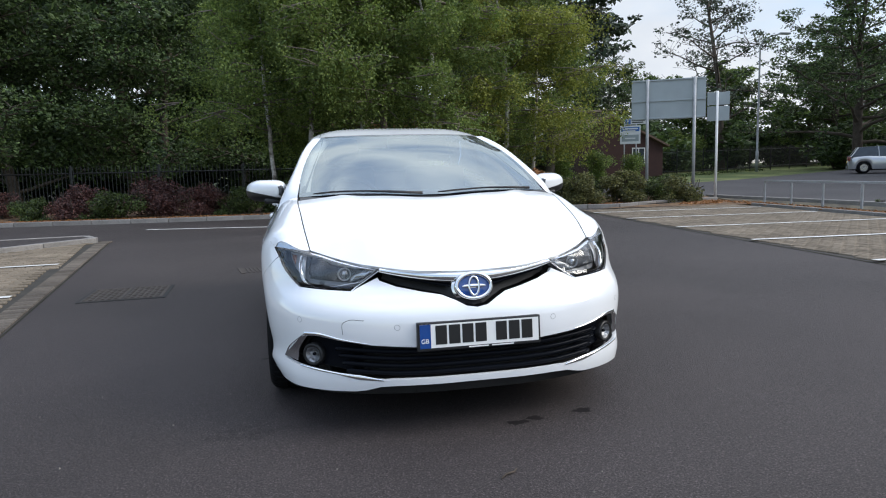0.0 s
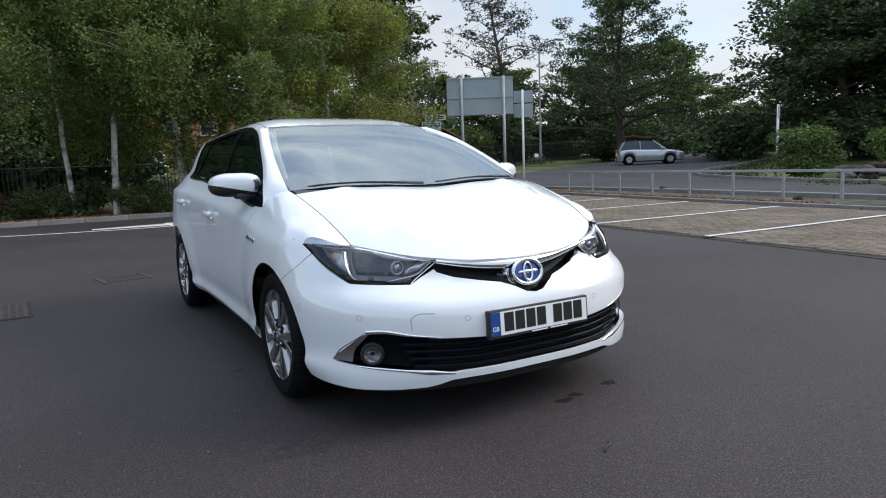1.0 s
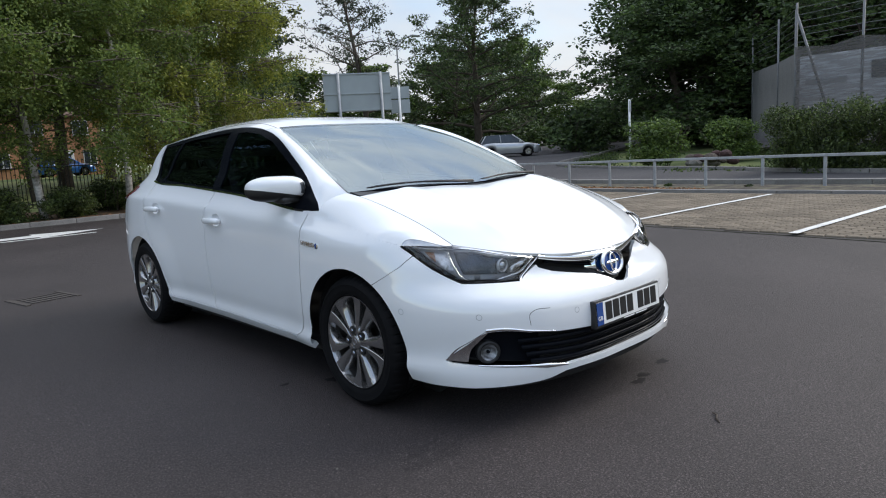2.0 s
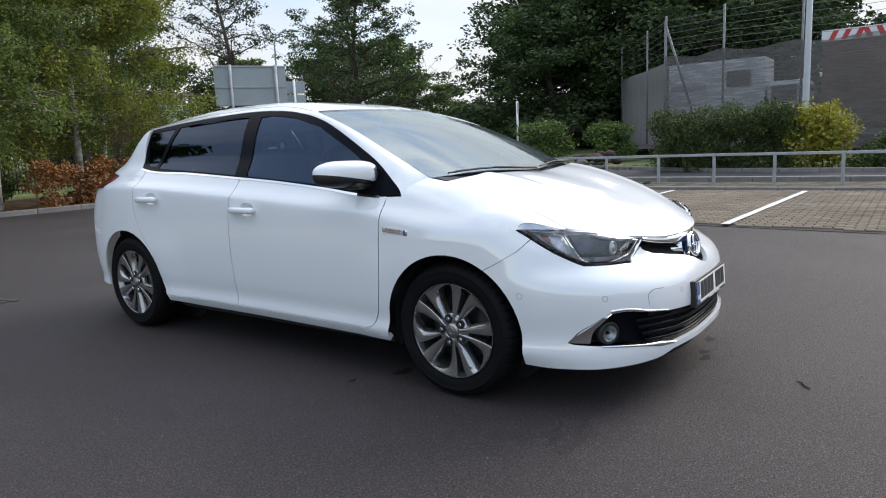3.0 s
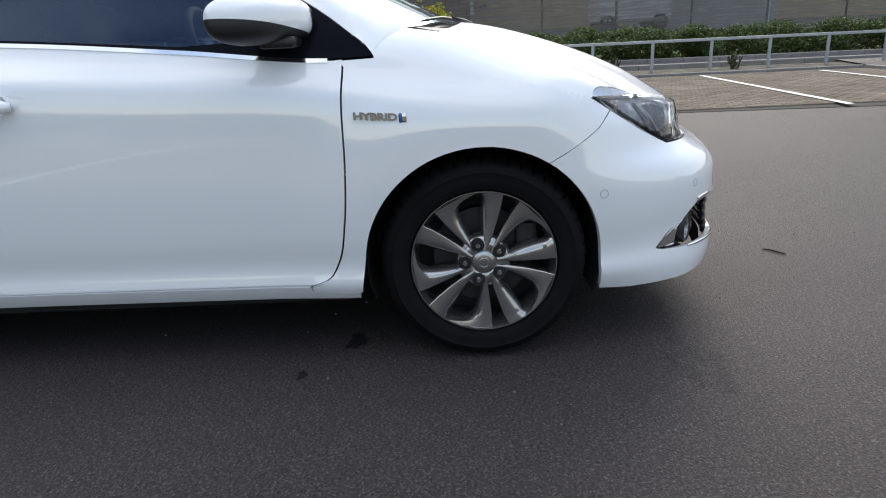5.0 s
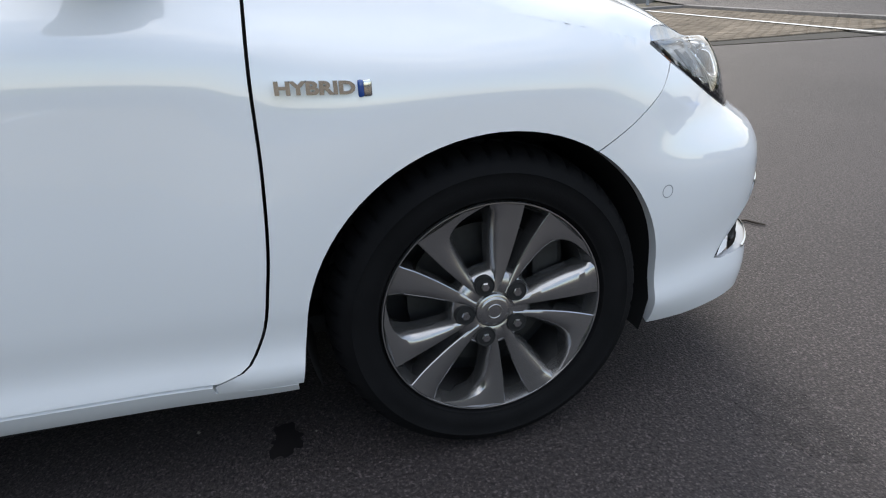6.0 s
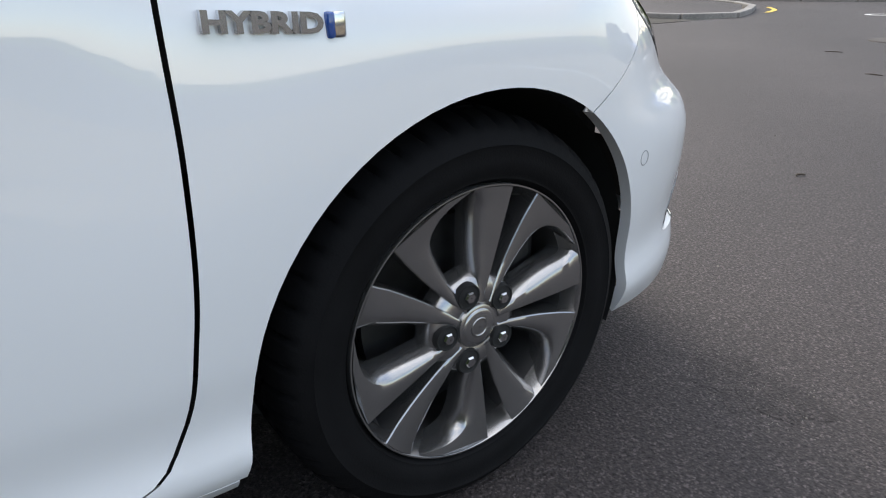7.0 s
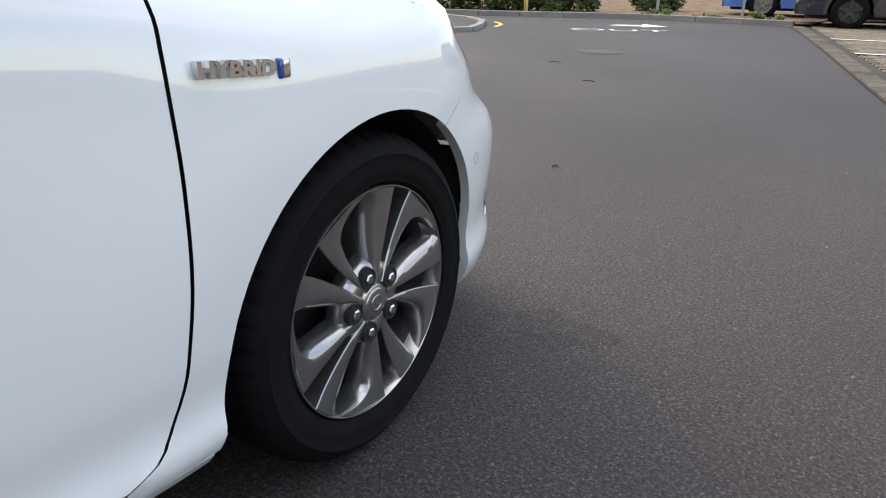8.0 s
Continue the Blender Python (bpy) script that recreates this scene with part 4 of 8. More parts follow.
def fender():
    bm = sheet(fender_low(), fold=0)
    verts, faces = grid_mesh(wing_top, 44, 14)
    base = [bm.verts.new(v) for v in verts]
    made = [bm.faces.new([base[i] for i in f]) for f in faces]
    if sum(f.normal.z if (f.normal_update() or True) else 0 for f in made) < 0:
        bmesh.ops.reverse_faces(bm, faces=made)
    bmesh.ops.remove_doubles(bm, verts=bm.verts, dist=0.004)
    return bm


sided("fender", fender, "paint", car, "white front wing")

HOOD_FRONT = [(-0.672, -0.472, 0.764), (-0.58, -0.565, 0.738), (-0.48, -0.643, 0.714), (-0.365, -0.703, 0.696), (-0.24, -0.750, 0.682), (-0.1, -0.771, 0.676), (0, -0.776, 0.674)]


def patch(c_front, c_back, c_side, bulge, nu, nv):
    """A sheet between front and rear edges that run from the car's right to its middle, mirrored about it."""
    front = Curve(c_front + [(-x, y, z) for x, y, z in c_front[-2::-1]])
    back_ = Curve(c_back + [(-x, y, z) for x, y, z in c_back[-2::-1]])
    side = c_side
    flip = Vector((-1, 1, 1))
    def fn(u, v):
        f, b = Vector(front(front.length * u)), Vector(back_(back_.length * u))
        l = Vector(side(side.length * v))
        r = l * 1
        r.x = -r.x
        p00, p10 = Vector(front(0)), Vector(front(front.length))
        p01, p11 = Vector(back_(0)), Vector(back_(back_.length))
        p = f * (1 - v) + b * v + l * (1 - u) + r * u - (p00 * (1 - u) * (1 - v) + p10 * u * (1 - v) + p01 * (1 - u) * v + p11 * u * v)
        return p + bulge(u, v)
    return grid_mesh(fn, nu, nv)


def folded(verts, faces, material, name, label="", fold=0.014, parent=None, up=True):
    bm = bm_from(verts, faces)
    bm.normal_update()
    if (sum(f.normal.z for f in bm.faces) < 0) == up:
        bmesh.ops.reverse_faces(bm, faces=bm.faces)
    if fold:
        bm.normal_update()
        normal = {v: v.normal.copy() for v in bm.verts}
        made = bmesh.ops.extrude_edge_only(bm, edges=[e for e in bm.edges if e.is_boundary])["geom"]
        for v in made:
            if isinstance(v, bmesh.types.BMVert):
                src = [e.other_vert(v) for e in v.link_edges if e.other_vert(v) in normal]
                if src:
                    v.co -= normal[src[0]] * fold
    return sharpen(part(name, bm, material, parent or car, label, True))


HOOD_BACK = [(-0.708, 0.11, 0.965), (-0.55, 0.050, 0.984), (-0.3, 0.0, 0.985), (0, -0.018, 0.980)]
hood_edge = Curve([tuple(Vector(HOOD_SIDE(HOOD_SIDE.length * u)) + Vector((0.005, 0, 0))) for u in np.linspace(0, 0.86, 9)])
HOOD_FRONT[0], HOOD_BACK[0] = tuple(hood_edge(0)), tuple(hood_edge(hood_edge.length))
folded(*patch(HOOD_FRONT, HOOD_BACK, hood_edge,
              lambda u, v: Vector((0, 0, 0.034 * (1 - abs(2 * u - 1) ** 2.4) * math.sin(math.pi * min(1, v * 0.97 + 0.03)) ** 0.8
                                   + 0.007 * math.exp(-((abs(2 * u - 1) - 0.56 - 0.1 * v) / 0.07) ** 2) * smooth_step(0, 0.3, v)
                                   - 0.010 * math.exp(-((2 * u - 1) / 0.25) ** 2) * v)), 64, 44), "paint", "bonnet")

# roof, with the windscreen's upper edge as its front row
ROOF_MID = ease([0.93, 1.2, 1.6, 2.0, 2.4, 2.8, 3.08], [1.352, 1.404, 1.443, 1.458, 1.444, 1.400, 1.362])


def roof_point(u, v):
    """u from -1 to 1 across, v from 0 at the windscreen to 1 at the tail."""
    ys, yc = lerp(1.14, 2.62, v), lerp(0.93, 3.06, v)
    zs = frame_top(min(ys, 2.6))
    e = skin(s_of_y(ys, zs), zs)
    xs = -e.x
    crown = lerp(8.0, 2.7, smooth_step(0.0, 0.5, v))
    return Vector((xs * u, lerp(yc, ys, abs(u) ** lerp(2.5, 2.0, v)), zs + (ROOF_MID(yc) - zs) * (1 - abs(u) ** crown)))


folded(*grid_mesh(lambda u, v: roof_point(2 * u - 1, v), 48, 48), "paint", "roof")
EDGE = 0.895
ws_top = roof_point(-EDGE, 0)
WS_SIDE = Curve([(-0.704, 0.205, 0.983), (-0.688, 0.42, 1.088), (-0.628, 0.745, 1.232), tuple(ws_top)])


def pillar():
    lower = Curve([tuple(skin(s_of_y(0.283, 0.9035), 0.9035))] + [tuple(skin(s_of_y(y, frame_top(y)), frame_top(y))) for y in np.linspace(0.305, 1.14, 18)])
    upper = Curve([(-0.7135, 0.196, 0.980)] + [tuple(p) for p in WS_SIDE.p[1:]])
    def fn(u, v):
        a, b = Vector(lower(lower.length * u)), Vector(upper(upper.length * u))
        if u > 0.999:
            return roof_point(-lerp(1, EDGE, v), 0)
        p = a.lerp(b, v)
        return p + Vector((-0.5, -0.35, 0.6)).normalized() * (0.020 * math.sin(math.pi * v) * smooth_step(0.0, 0.15, u) * (1 - 0.25 * u))
    bm = bm_from(*grid_mesh(fn, 40, 8))
    bm.normal_update()
    if sum(f.normal.x for f in bm.faces) > 0:
        bmesh.ops.reverse_faces(bm, faces=bm.faces)
    return bm


sided("windscreen_pillar", pillar, "paint", car)

WS_BASE = [(-0.704, 0.205, 0.983), (-0.55, 0.115, 0.992), (-0.3, 0.048, 0.990), (0, 0.014, 0.984)]
WS_TOP = [tuple(roof_point(-EDGE * k, 0)) for k in (1, 0.75, 0.5, 0.25, 0)]
WS_BASE[0] = tuple(WS_SIDE(0))
windscreen = folded(*patch(WS_BASE, WS_TOP, WS_SIDE, lambda u, v: Vector((0, -0.004, 0.005)) * (math.sin(math.pi * v) * (1 - abs(2 * u - 1) ** 3)), 40, 30),
                    "windscreen", "windscreen", "clear windscreen reflecting the sky", 0)
windscreen.visible_shadow = False


def ws_point(u, v, out=0.0):
    """A place on the windscreen, u across and v up it."""
    b, t = Curve(WS_BASE + [(-x, y, z) for x, y, z in WS_BASE[-2::-1]]), Curve(WS_TOP + [(-x, y, z) for x, y, z in WS_TOP[-2::-1]])
    p = Vector(b(b.length * u)).lerp(Vector(t(t.length * u)), v) + Vector((0, -0.004, 0.005)) * (math.sin(math.pi * v) * (1 - abs(2 * u - 1) ** 3))
    return p + Vector((0, -0.6, 0.8)) * out


# black print round the windscreen
bm = bmesh.new()
for (u0, u1, v0, v1) in ((0, 1, -0.02, 0.070), (0, 1, 0.985, 1.0), (0, 0.022, 0.05, 0.985), (0.978, 1, 0.05, 0.985)):
    vs, fs = grid_mesh(lambda a, b: ws_point(lerp(u0, u1, a), lerp(v0, v1, b), -0.004), 40 if u1 - u0 > 0.5 else 2, 2 if u1 - u0 > 0.5 else 30)
    base = [bm.verts.new(v) for v in vs]
    for f in fs:
        bm.faces.new([base[i] for i in f])
part("windscreen_border", bm, "black_gloss", car, "black windscreen border", True)
bm = bmesh.new()
vs, fs = grid_mesh(lambda a, b: ws_point(lerp(0.0, 1.0, a), lerp(0.991, 1.0, b), 0.004), 40, 2)
base = [bm.verts.new(v) for v in vs]
for f in fs:
    bm.faces.new([base[i] for i in f])
part("windscreen_seal", bm, "under", car, "dark seal along the roof edge", True)
# dark joints between the roof panel and the side rails
def roof_joint():
    rows = [[roof_point(-k, v) + Vector((0, 0, 0.0012 if k == 0.910 else -0.002)) for k in (0.902, 0.910, 0.918)] for v in np.linspace(0.0, 0.97, 50)]
    bm = bmesh.new()
    grid = [[bm.verts.new(p) for p in r] for r in rows]
    for a, b in zip(grid, grid[1:]):
        for k in range(2):
            bm.faces.new((a[k], a[k + 1], b[k + 1], b[k]))
    bmesh.ops.recalc_face_normals(bm, faces=bm.faces)
    return bm


sided("roof_joint", roof_joint, "under", car, "dark joint along the roof rail")
# cowl under the wipers
folded(*grid_mesh(lambda u, v: Vector((lerp(-0.70, 0.70, u), lerp(-0.045, 0.02, v) + 0.16 * abs(2 * u - 1) ** 2.2, lerp(0.962, 0.976, v) + 0.008 * abs(2 * u - 1))), 40, 6),
       "black_plastic", "cowl", "black plastic cowl", 0.03)
for x0, x1, u0 in ((-0.06, -0.50, 0.12), (0.56, 0.10, 0.58)):
    bm = bmesh.new()
    k0, k1 = (0.46, 0.06) if x0 < 0 else (0.90, 0.52)
    tube(bm, [ws_point(lerp(k0, k1, t), 0.006 + 0.020 * math.sin(math.pi * t), 0.012) for t in np.linspace(0, 1, 14)], [0.003] + [0.005] * 12 + [0.003], 6)
    tube(bm, [ws_point(lerp(k0, k1, t), -0.02 + 0.05 * t, 0.022) for t in (0, 0.25, 0.55)], [0.008, 0.006, 0.004], 8)
    part("wiper", bm, "black_plastic", car, "black windscreen wiper", True)


def door(front, rear, top_a, top_b, sill=0.262):
    a, b = bent(at_y(*shift(front, G))), bent(at_y(*shift(rear, -G)))
    tops = [(y, belt(y)) for y in np.linspace(top_a, top_b, 20)]
    return a[::-1] + at_y(*tops) + b


def cup_rim(y0, z0):
    """Outline of the hollow behind a door handle."""
    return [(s_of_y(y0 - 0.03, z0) + 0.062 * math.cos(a), z0 + 0.004 + 0.038 * math.sin(a)) for a in np.linspace(0, math.tau, 33)[:-1]]


def front_door():
    return sheet(door(DOOR_FRONT, DOOR_MID, 0.40, 1.508), [cup_rim(1.395, 0.822)])


def rear_door():
    return sheet(door(DOOR_MID, DOOR_REAR, 1.518, 2.455), [cup_rim(2.325, 0.872)])


fd, rd = sided("front_door", front_door, "paint", car), sided("rear_door", rear_door, "paint", car)


def sill():
    up = [(y, 0.256) for y in np.linspace(0.52, 2.18, 24)]
    low = [(y, 0.209 + 0.012 * smooth_step(1.9, 2.24, y)) for y in np.linspace(2.235, 0.375, 24)]
    return sheet(at_y(*up, (2.225, 0.300), *low, (0.375, 0.229), (0.517, 0.238)), fold=0.03)


sided("sill", sill, "paint", car)


def quarter():
    """Rear wing, with the pillar behind the rear side window."""
    line = bent(at_y(*shift(DOOR_REAR, G)))
    back_edge = [(s_of_y(2.62, 1.318), 1.318)] + [(lerp(s_of_y(2.66, 1.30), s_of_y(2.98, 1.035), t), lerp(1.30, 1.035, t)) for t in np.linspace(0, 1, 8)]
    lamp = at_y((2.99, 0.99), (3.03, 0.935), (3.16, 0.915))
    rear_arch = arch(2.62, -3, 176, 0.355)
    poly = (line[1:] + at_y((2.225, 0.245)) + rear_arch[::-1] + at_y((2.965, 0.262), (3.05, 0.258))
            + at_y((3.10, 0.40), (3.14, 0.60), (3.16, 0.80)) + lamp[::-1] + back_edge[::-1] + at_y((2.540, 1.066), (2.47, 1.053)))
    return sheet(poly)


sided("rear_wing", quarter, "paint", car)


def tail_lamp():
    return sheet(at_y((2.775, 1.028), (2.84, 0.985), (2.93, 0.945), (3.17, 0.92)) + [(s_of_y(3.17, 0.92) + 0.22, 0.93), (s_of_y(3.17, 0.92) + 0.20, 0.99)] + at_y((3.02, 1.030), (2.90, 1.043)), push=0.014, fold=0.02)


sided("tail_lamp", tail_lamp, "red_lens", car, "dark red tail lamp")


def rear_bumper():
    s1 = OUTLINE.length
    return sheet(at_y((3.105, 0.40), (3.145, 0.60), (3.162, 0.70)) + [(s1, 0.70), (s1, 0.27), (s_of_y(3.2, 0.26), 0.262)] + at_y((3.055, 0.262)), both=True)


sharpen(part("rear_bumper", rear_bumper(), "paint", car, "white rear bumper", True))


def hatch():
    s1, s0 = OUTLINE.length, s_of_y(3.17, 0.92) + 0.2
    return sheet([(s1, 0.705), (s1, 1.05), (s_of_y(2.985, 1.035) + 0.02, 1.04), (s0, 0.995), (s0 + 0.02, 0.93), (s_of_y(3.165, 0.81), 0.91), (s_of_y(3.17, 0.72), 0.705)], both=True)


sharpen(part("tailgate", hatch(), "paint", car, "white tailgate", True))
bm = bm_from(*grid_mesh(lambda u, v: Vector((lerp(-1, 1, u) * lerp(0.64, 0.50, v), lerp(3.20, 3.0, v) - 0.16 * abs(2 * u - 1) ** 2.5, lerp(1.045, 1.355, v) - 0.03 * abs(2 * u - 1) ** 3 * v)), 24, 12))
part("rear_window", bm, "privacy_glass", car, "dark rear window", True)
folded(*grid_mesh(lambda u, v: roof_point(2 * u - 1, 1.0) * 1.0 + Vector((0, 0.13 * v * (1 - 0.6 * abs(2 * u - 1) ** 3), -0.03 * v)), 40, 4), "paint", "spoiler", "white roof spoiler", 0.02)

# side windows: black frame, panes, bright strip
FRONT_PANE = [(0.50, 0.968), (0.83, 0.958), (1.458, 1.007), (1.500, 1.340), (1.40, 1.343), (1.19, 1.319), (0.97, 1.262), (0.66, 1.115), (0.52, 1.034)]
REAR_PANE = [(1.562, 1.013), (2.342, 1.062), (2.358, 1.075), (2.285, 1.318), (2.0, 1.342), (1.625, 1.354), (1.613, 1.34)]
QUARTER_PANE = [(2.392, 1.075), (2.475, 1.079), (2.505, 1.10), (2.575, 1.275), (2.560, 1.297), (2.322, 1.315)]


def side_frame():
    low = [(y, belt(y) + 0.006) for y in np.linspace(0.296, 2.53, 50)]
    top = [(y, frame_top(y) - 0.003) for y in np.linspace(2.59, 0.296, 60)]
    return sheet(at_y(*low, (2.55, 1.09)) + at_y(*top), [at_y(*FRONT_PANE), at_y(*REAR_PANE), at_y(*QUARTER_PANE)], push=-0.002, fold=0.02)


sided("window_frame", side_frame, "black_gloss", car, "gloss black side window frame")
for nm, poly, gl in (("front_side_window", FRONT_PANE, "side_glass"), ("rear_side_window", REAR_PANE, "privacy_glass"), ("quarter_window", QUARTER_PANE, "privacy_glass")):
    for ob in sided(nm, lambda: sheet(at_y(*poly), push=-0.007, fold=0, step=0.05), gl, car, "dark privacy glass" if gl == "privacy_glass" else "side window glass reflecting sky"):
        ob.visible_shadow = False


def belt_strip():
    up = [(y, belt(y) + 0.007) for y in np.linspace(0.415, 2.53, 60)]
    low = [(y, belt(y) - 0.004) for y in np.linspace(2.53, 0.415, 60)]
    return sheet(at_y(*up) + at_y(*low), push=0.003, fold=0.008, step=0.2, edge=0.03)


sided("belt_strip", belt_strip, "chrome", car, "bright window strip")


def weather_shield():
    """Smoked deflector over the rear door's pane."""
    up = [(y, frame_top(y) - 0.022) for y in np.linspace(1.62, 2.20, 16)]
    low = [(y, frame_top(y) - 0.029) for y in np.linspace(2.20, 1.62, 16)]
    return sheet(at_y(*up) + at_y(*low), push=0.006, fold=0.004, step=0.2, edge=0.03)


sided("window_deflector", weather_shield, "black_gloss", car, "thin smoked deflector")

# door handles
for pair, y0, z0 in ((fd, 1.395, 0.822), (rd, 2.325, 0.872)):
    for side_, owner in zip((1, -1), pair):
        bm = bmesh.new()
        pts = [skin(s_of_y(y0 + d, z0), z0, 0.030 - 0.018 * abs(d / 0.108) ** 3) for d in np.linspace(-0.108, 0.108, 13)]
        rings = tube(bm, pts, [0.010] + [0.015] * 11 + [0.011], 10)
        for v in bm.verts:
            v.co.z = z0 + (v.co.z - z0) * 1.25
        if side_ < 0:
            mirror(bm)
        h = part("handle", bm, "paint", owner, "white door handle", True)
        mid_s = s_of_y(y0 - 0.03, z0)
        dish = sheet(cup_rim(y0, z0), fold=0, step=0.008, edge=0.008,
                     surface=lambda s, z, p: skin(s, z, -0.0005 - 0.026 * max(0.0, 1 - ((s - mid_s) / 0.062) ** 2 - ((z - z0 - 0.004) / 0.038) ** 2) ** 0.7))
        if side_ < 0:
            mirror(dish)
        part("handle_cup", dish, "paint", owner, "", True)

# front bumper with its openings, upper grille and lamps
GRILLE_TOP = at_x((0.0, 0.628), (0.1, 0.636), (0.2, 0.648), (0.3, 0.664), (0.376, 0.680))
GRILLE_LOW = at_x((0.0, 0.537), (0.045, 0.544), (0.09, 0.568), (0.14, 0.587), (0.22, 0.599), (0.32, 0.618), (0.387, 0.643))
MOUTH_TOP = at_x((0.0, 0.386), (0.27, 0.386), (0.45, 0.398), (0.58, 0.416), (0.66, 0.432)) + at_x((0.702, 0.432), (0.730, 0.415))
MOUTH_LOW = at_x((0.765, 0.368), (0.795, 0.322), (0.802, 0.308), (0.792, 0.300), (0.72, 0.290), (0.6, 0.276), (0.47, 0.258), (0.40, 0.248), (0.37, 0.252), (0.0, 0.252))


def bumper_face():
    seam = at_y((-0.375, 0.7305), (-0.3340, 0.6868), (-0.2638, 0.6418))
    front_arch = arch(0.0, 123.1, 180)
    low = at_y((-0.352, 0.200), (-0.45, 0.194)) + at_x((0.74, 0.195), (0.6, 0.196), (0.51, 0.200), (0.47, 0.206), (0.41, 0.222), (0.34, 0.225), (0.0, 0.227))
    head = [(s - 0.002, z - 0.005) for s, z in HEAD_LOW[2:]]
    # the opening runs across the middle: a notch from the plane of symmetry
    poly = GRILLE_LOW + at_x((0.396, 0.656)) + head[::-1] + seam + front_arch + low + MOUTH_LOW[::-1] + MOUTH_TOP[::-1]
    return sheet(poly, both=True, fold=0.02)


sharpen(part("front_bumper", bumper_face(), "paint", car, "white front bumper", True))
bumper = car.children[-1]


def recess(depth):
    return lambda s, z, p: skin(s, z, -depth)


def both_sheet(poly, surf=None, push=0.0, fold=0.0, **k):
    return sheet(poly, both=True, push=push, fold=fold, surface=surf, **k)


part("grille_back", both_sheet(GRILLE_TOP + GRILLE_LOW[::-1], recess(0.05)), "under", car, "", True)
part("intake_back", both_sheet(MOUTH_TOP + MOUTH_LOW, recess(0.07)), "under", car, "", True)
# glossy blanks that hold the fog lamps
part("fog_blank", sheet(at_x((0.50, 0.398), (0.66, 0.425), (0.70, 0.424), (0.785, 0.318), (0.72, 0.297), (0.60, 0.283), (0.50, 0.268)), surface=recess(0.060), fold=0, both=False), "black_gloss", car, "", True)
part("fog_blank", mirror(sheet(at_x((0.50, 0.398), (0.66, 0.425), (0.70, 0.424), (0.785, 0.318), (0.72, 0.297), (0.60, 0.283), (0.50, 0.268)), surface=recess(0.060), fold=0)), "black_gloss", car, "", True)


def bar(z_of_x, x0, x1, depth, h, n=40, thick=0.012):
    """A slat across the whole nose."""
    bm = bmesh.new()
    xs = np.linspace(-x1, x1, n) if x0 == 0 else np.linspace(x0, x1, n)
    rows = []
    for x in xs:
        z = z_of_x(abs(x))
        ring = []
        for dz, dp in ((-h, -depth - thick), (-h, -depth), (h * 0.5, -depth + 0.004), (h, -depth - 0.004), (h, -depth - thick)):
            p = skin(s_of_x(abs(x), z + dz), z + dz, dp)
            ring.append(bm.verts.new((-p.x if x < 0 else p.x, p.y, p.z)))
        rows.append(ring)
    for a, b in zip(rows, rows[1:]):
        for k in range(5):
            bm.faces.new((a[k], b[k], b[(k + 1) % 5], a[(k + 1) % 5]))
    bm.faces.new(rows[0]), bm.faces.new(rows[-1][::-1])
    bmesh.ops.recalc_face_normals(bm, faces=bm.faces)
    return bm


for k, z0 in enumerate((0.272, 0.302, 0.332, 0.362)):
    part("intake_slat", bar(lambda x: z0 + 0.012 * smooth_step(0.3, 0.6, x), 0, 0.60 - 0.015 * (3 - k), 0.018, 0.0085), "black_gloss", car, "gloss black slat", True)
for k, dz in enumerate((0.33, 0.66)):
    part("grille_slat", bar(lambda x: lerp(lerp(0.585, 0.662, min(1, x / 0.385)), lerp(0.628, 0.680, min(1, x / 0.385)), dz), 0, 0.34, 0.014, 0.006), "black_gloss", car, "gloss black slat", True)


def ribbon(line, wide, push, thick=0.008, both=True):
    """A moulded strip along a line of the skin; wide: a number or one for each end."""
    bm = bmesh.new()
    pts = [Curve(line)(t) for t in np.linspace(0, Curve(line).length, 40)]
    rows = []
    for i, (s, z) in enumerate(pts):
        a, b = pts[max(i - 1, 0)], pts[min(i + 1, len(pts) - 1)]
        d = np.array([b[0] - a[0], b[1] - a[1]])
        d /= np.linalg.norm(d)
        w = wide if not hasattr(wide, "__len__") else float(np.interp(i / 39, np.linspace(0, 1, len(wide)), wide))
        nx, nz = -d[1] * w / 2, d[0] * w / 2
        rows.append([bm.verts.new(skin(max(s + k * nx, 0.0), z + k * nz, push + o)) for k, o in ((-1, -thick), (-0.9, 0), (-0.3, thick * 0.5), (0.3, thick * 0.5), (0.9, 0), (1, -thick))])
    for a, b in zip(rows, rows[1:]):
        for k in range(5):
            bm.faces.new((a[k], b[k], b[k + 1], a[k + 1]))
    bmesh.ops.recalc_face_normals(bm, faces=bm.faces)
    if sum(f.normal.dot(f.calc_center_median() - Vector((0, 1.2, 0.5))) for f in bm.faces) < 0:
        bmesh.ops.reverse_faces(bm, faces=bm.faces)
    if both:
        mirror(bm, True)
    return bm


part("grille_chrome", ribbon(at_x((0.0, 0.650), (0.1, 0.653), (0.2, 0.660), (0.3, 0.674), (0.386, 0.690)), (0.048, 0.042, 0.036, 0.030, 0.019), 0.006), "chrome", car, "chrome strip under the bonnet edge", True)
# chrome wedge at the outer end of the intake, sunk towards its inner edge
WEDGE_OUT = at_x((0.800, 0.309), (0.786, 0.345), (0.752, 0.395), (0.712, 0.434))
wedge_out, wedge_in = Curve(WEDGE_OUT), Curve(at_x((0.760, 0.300), (0.751, 0.345), (0.727, 0.392), (0.698, 0.433)))
def wedge(u, v):
    a, b = wedge_out(wedge_out.length * u), wedge_in(wedge_in.length * u)
    return skin(lerp(a[0], b[0], v), lerp(a[1], b[1], v), 0.002 - 0.020 * v * (1 - 0.6 * u))
for flip in (False, True):
    b = bm_from(*grid_mesh(wedge, 24, 8))
    part("fog_chrome", mirror(b) if flip else b, "chrome", car, "chrome wedge beside the fog lamp", True)
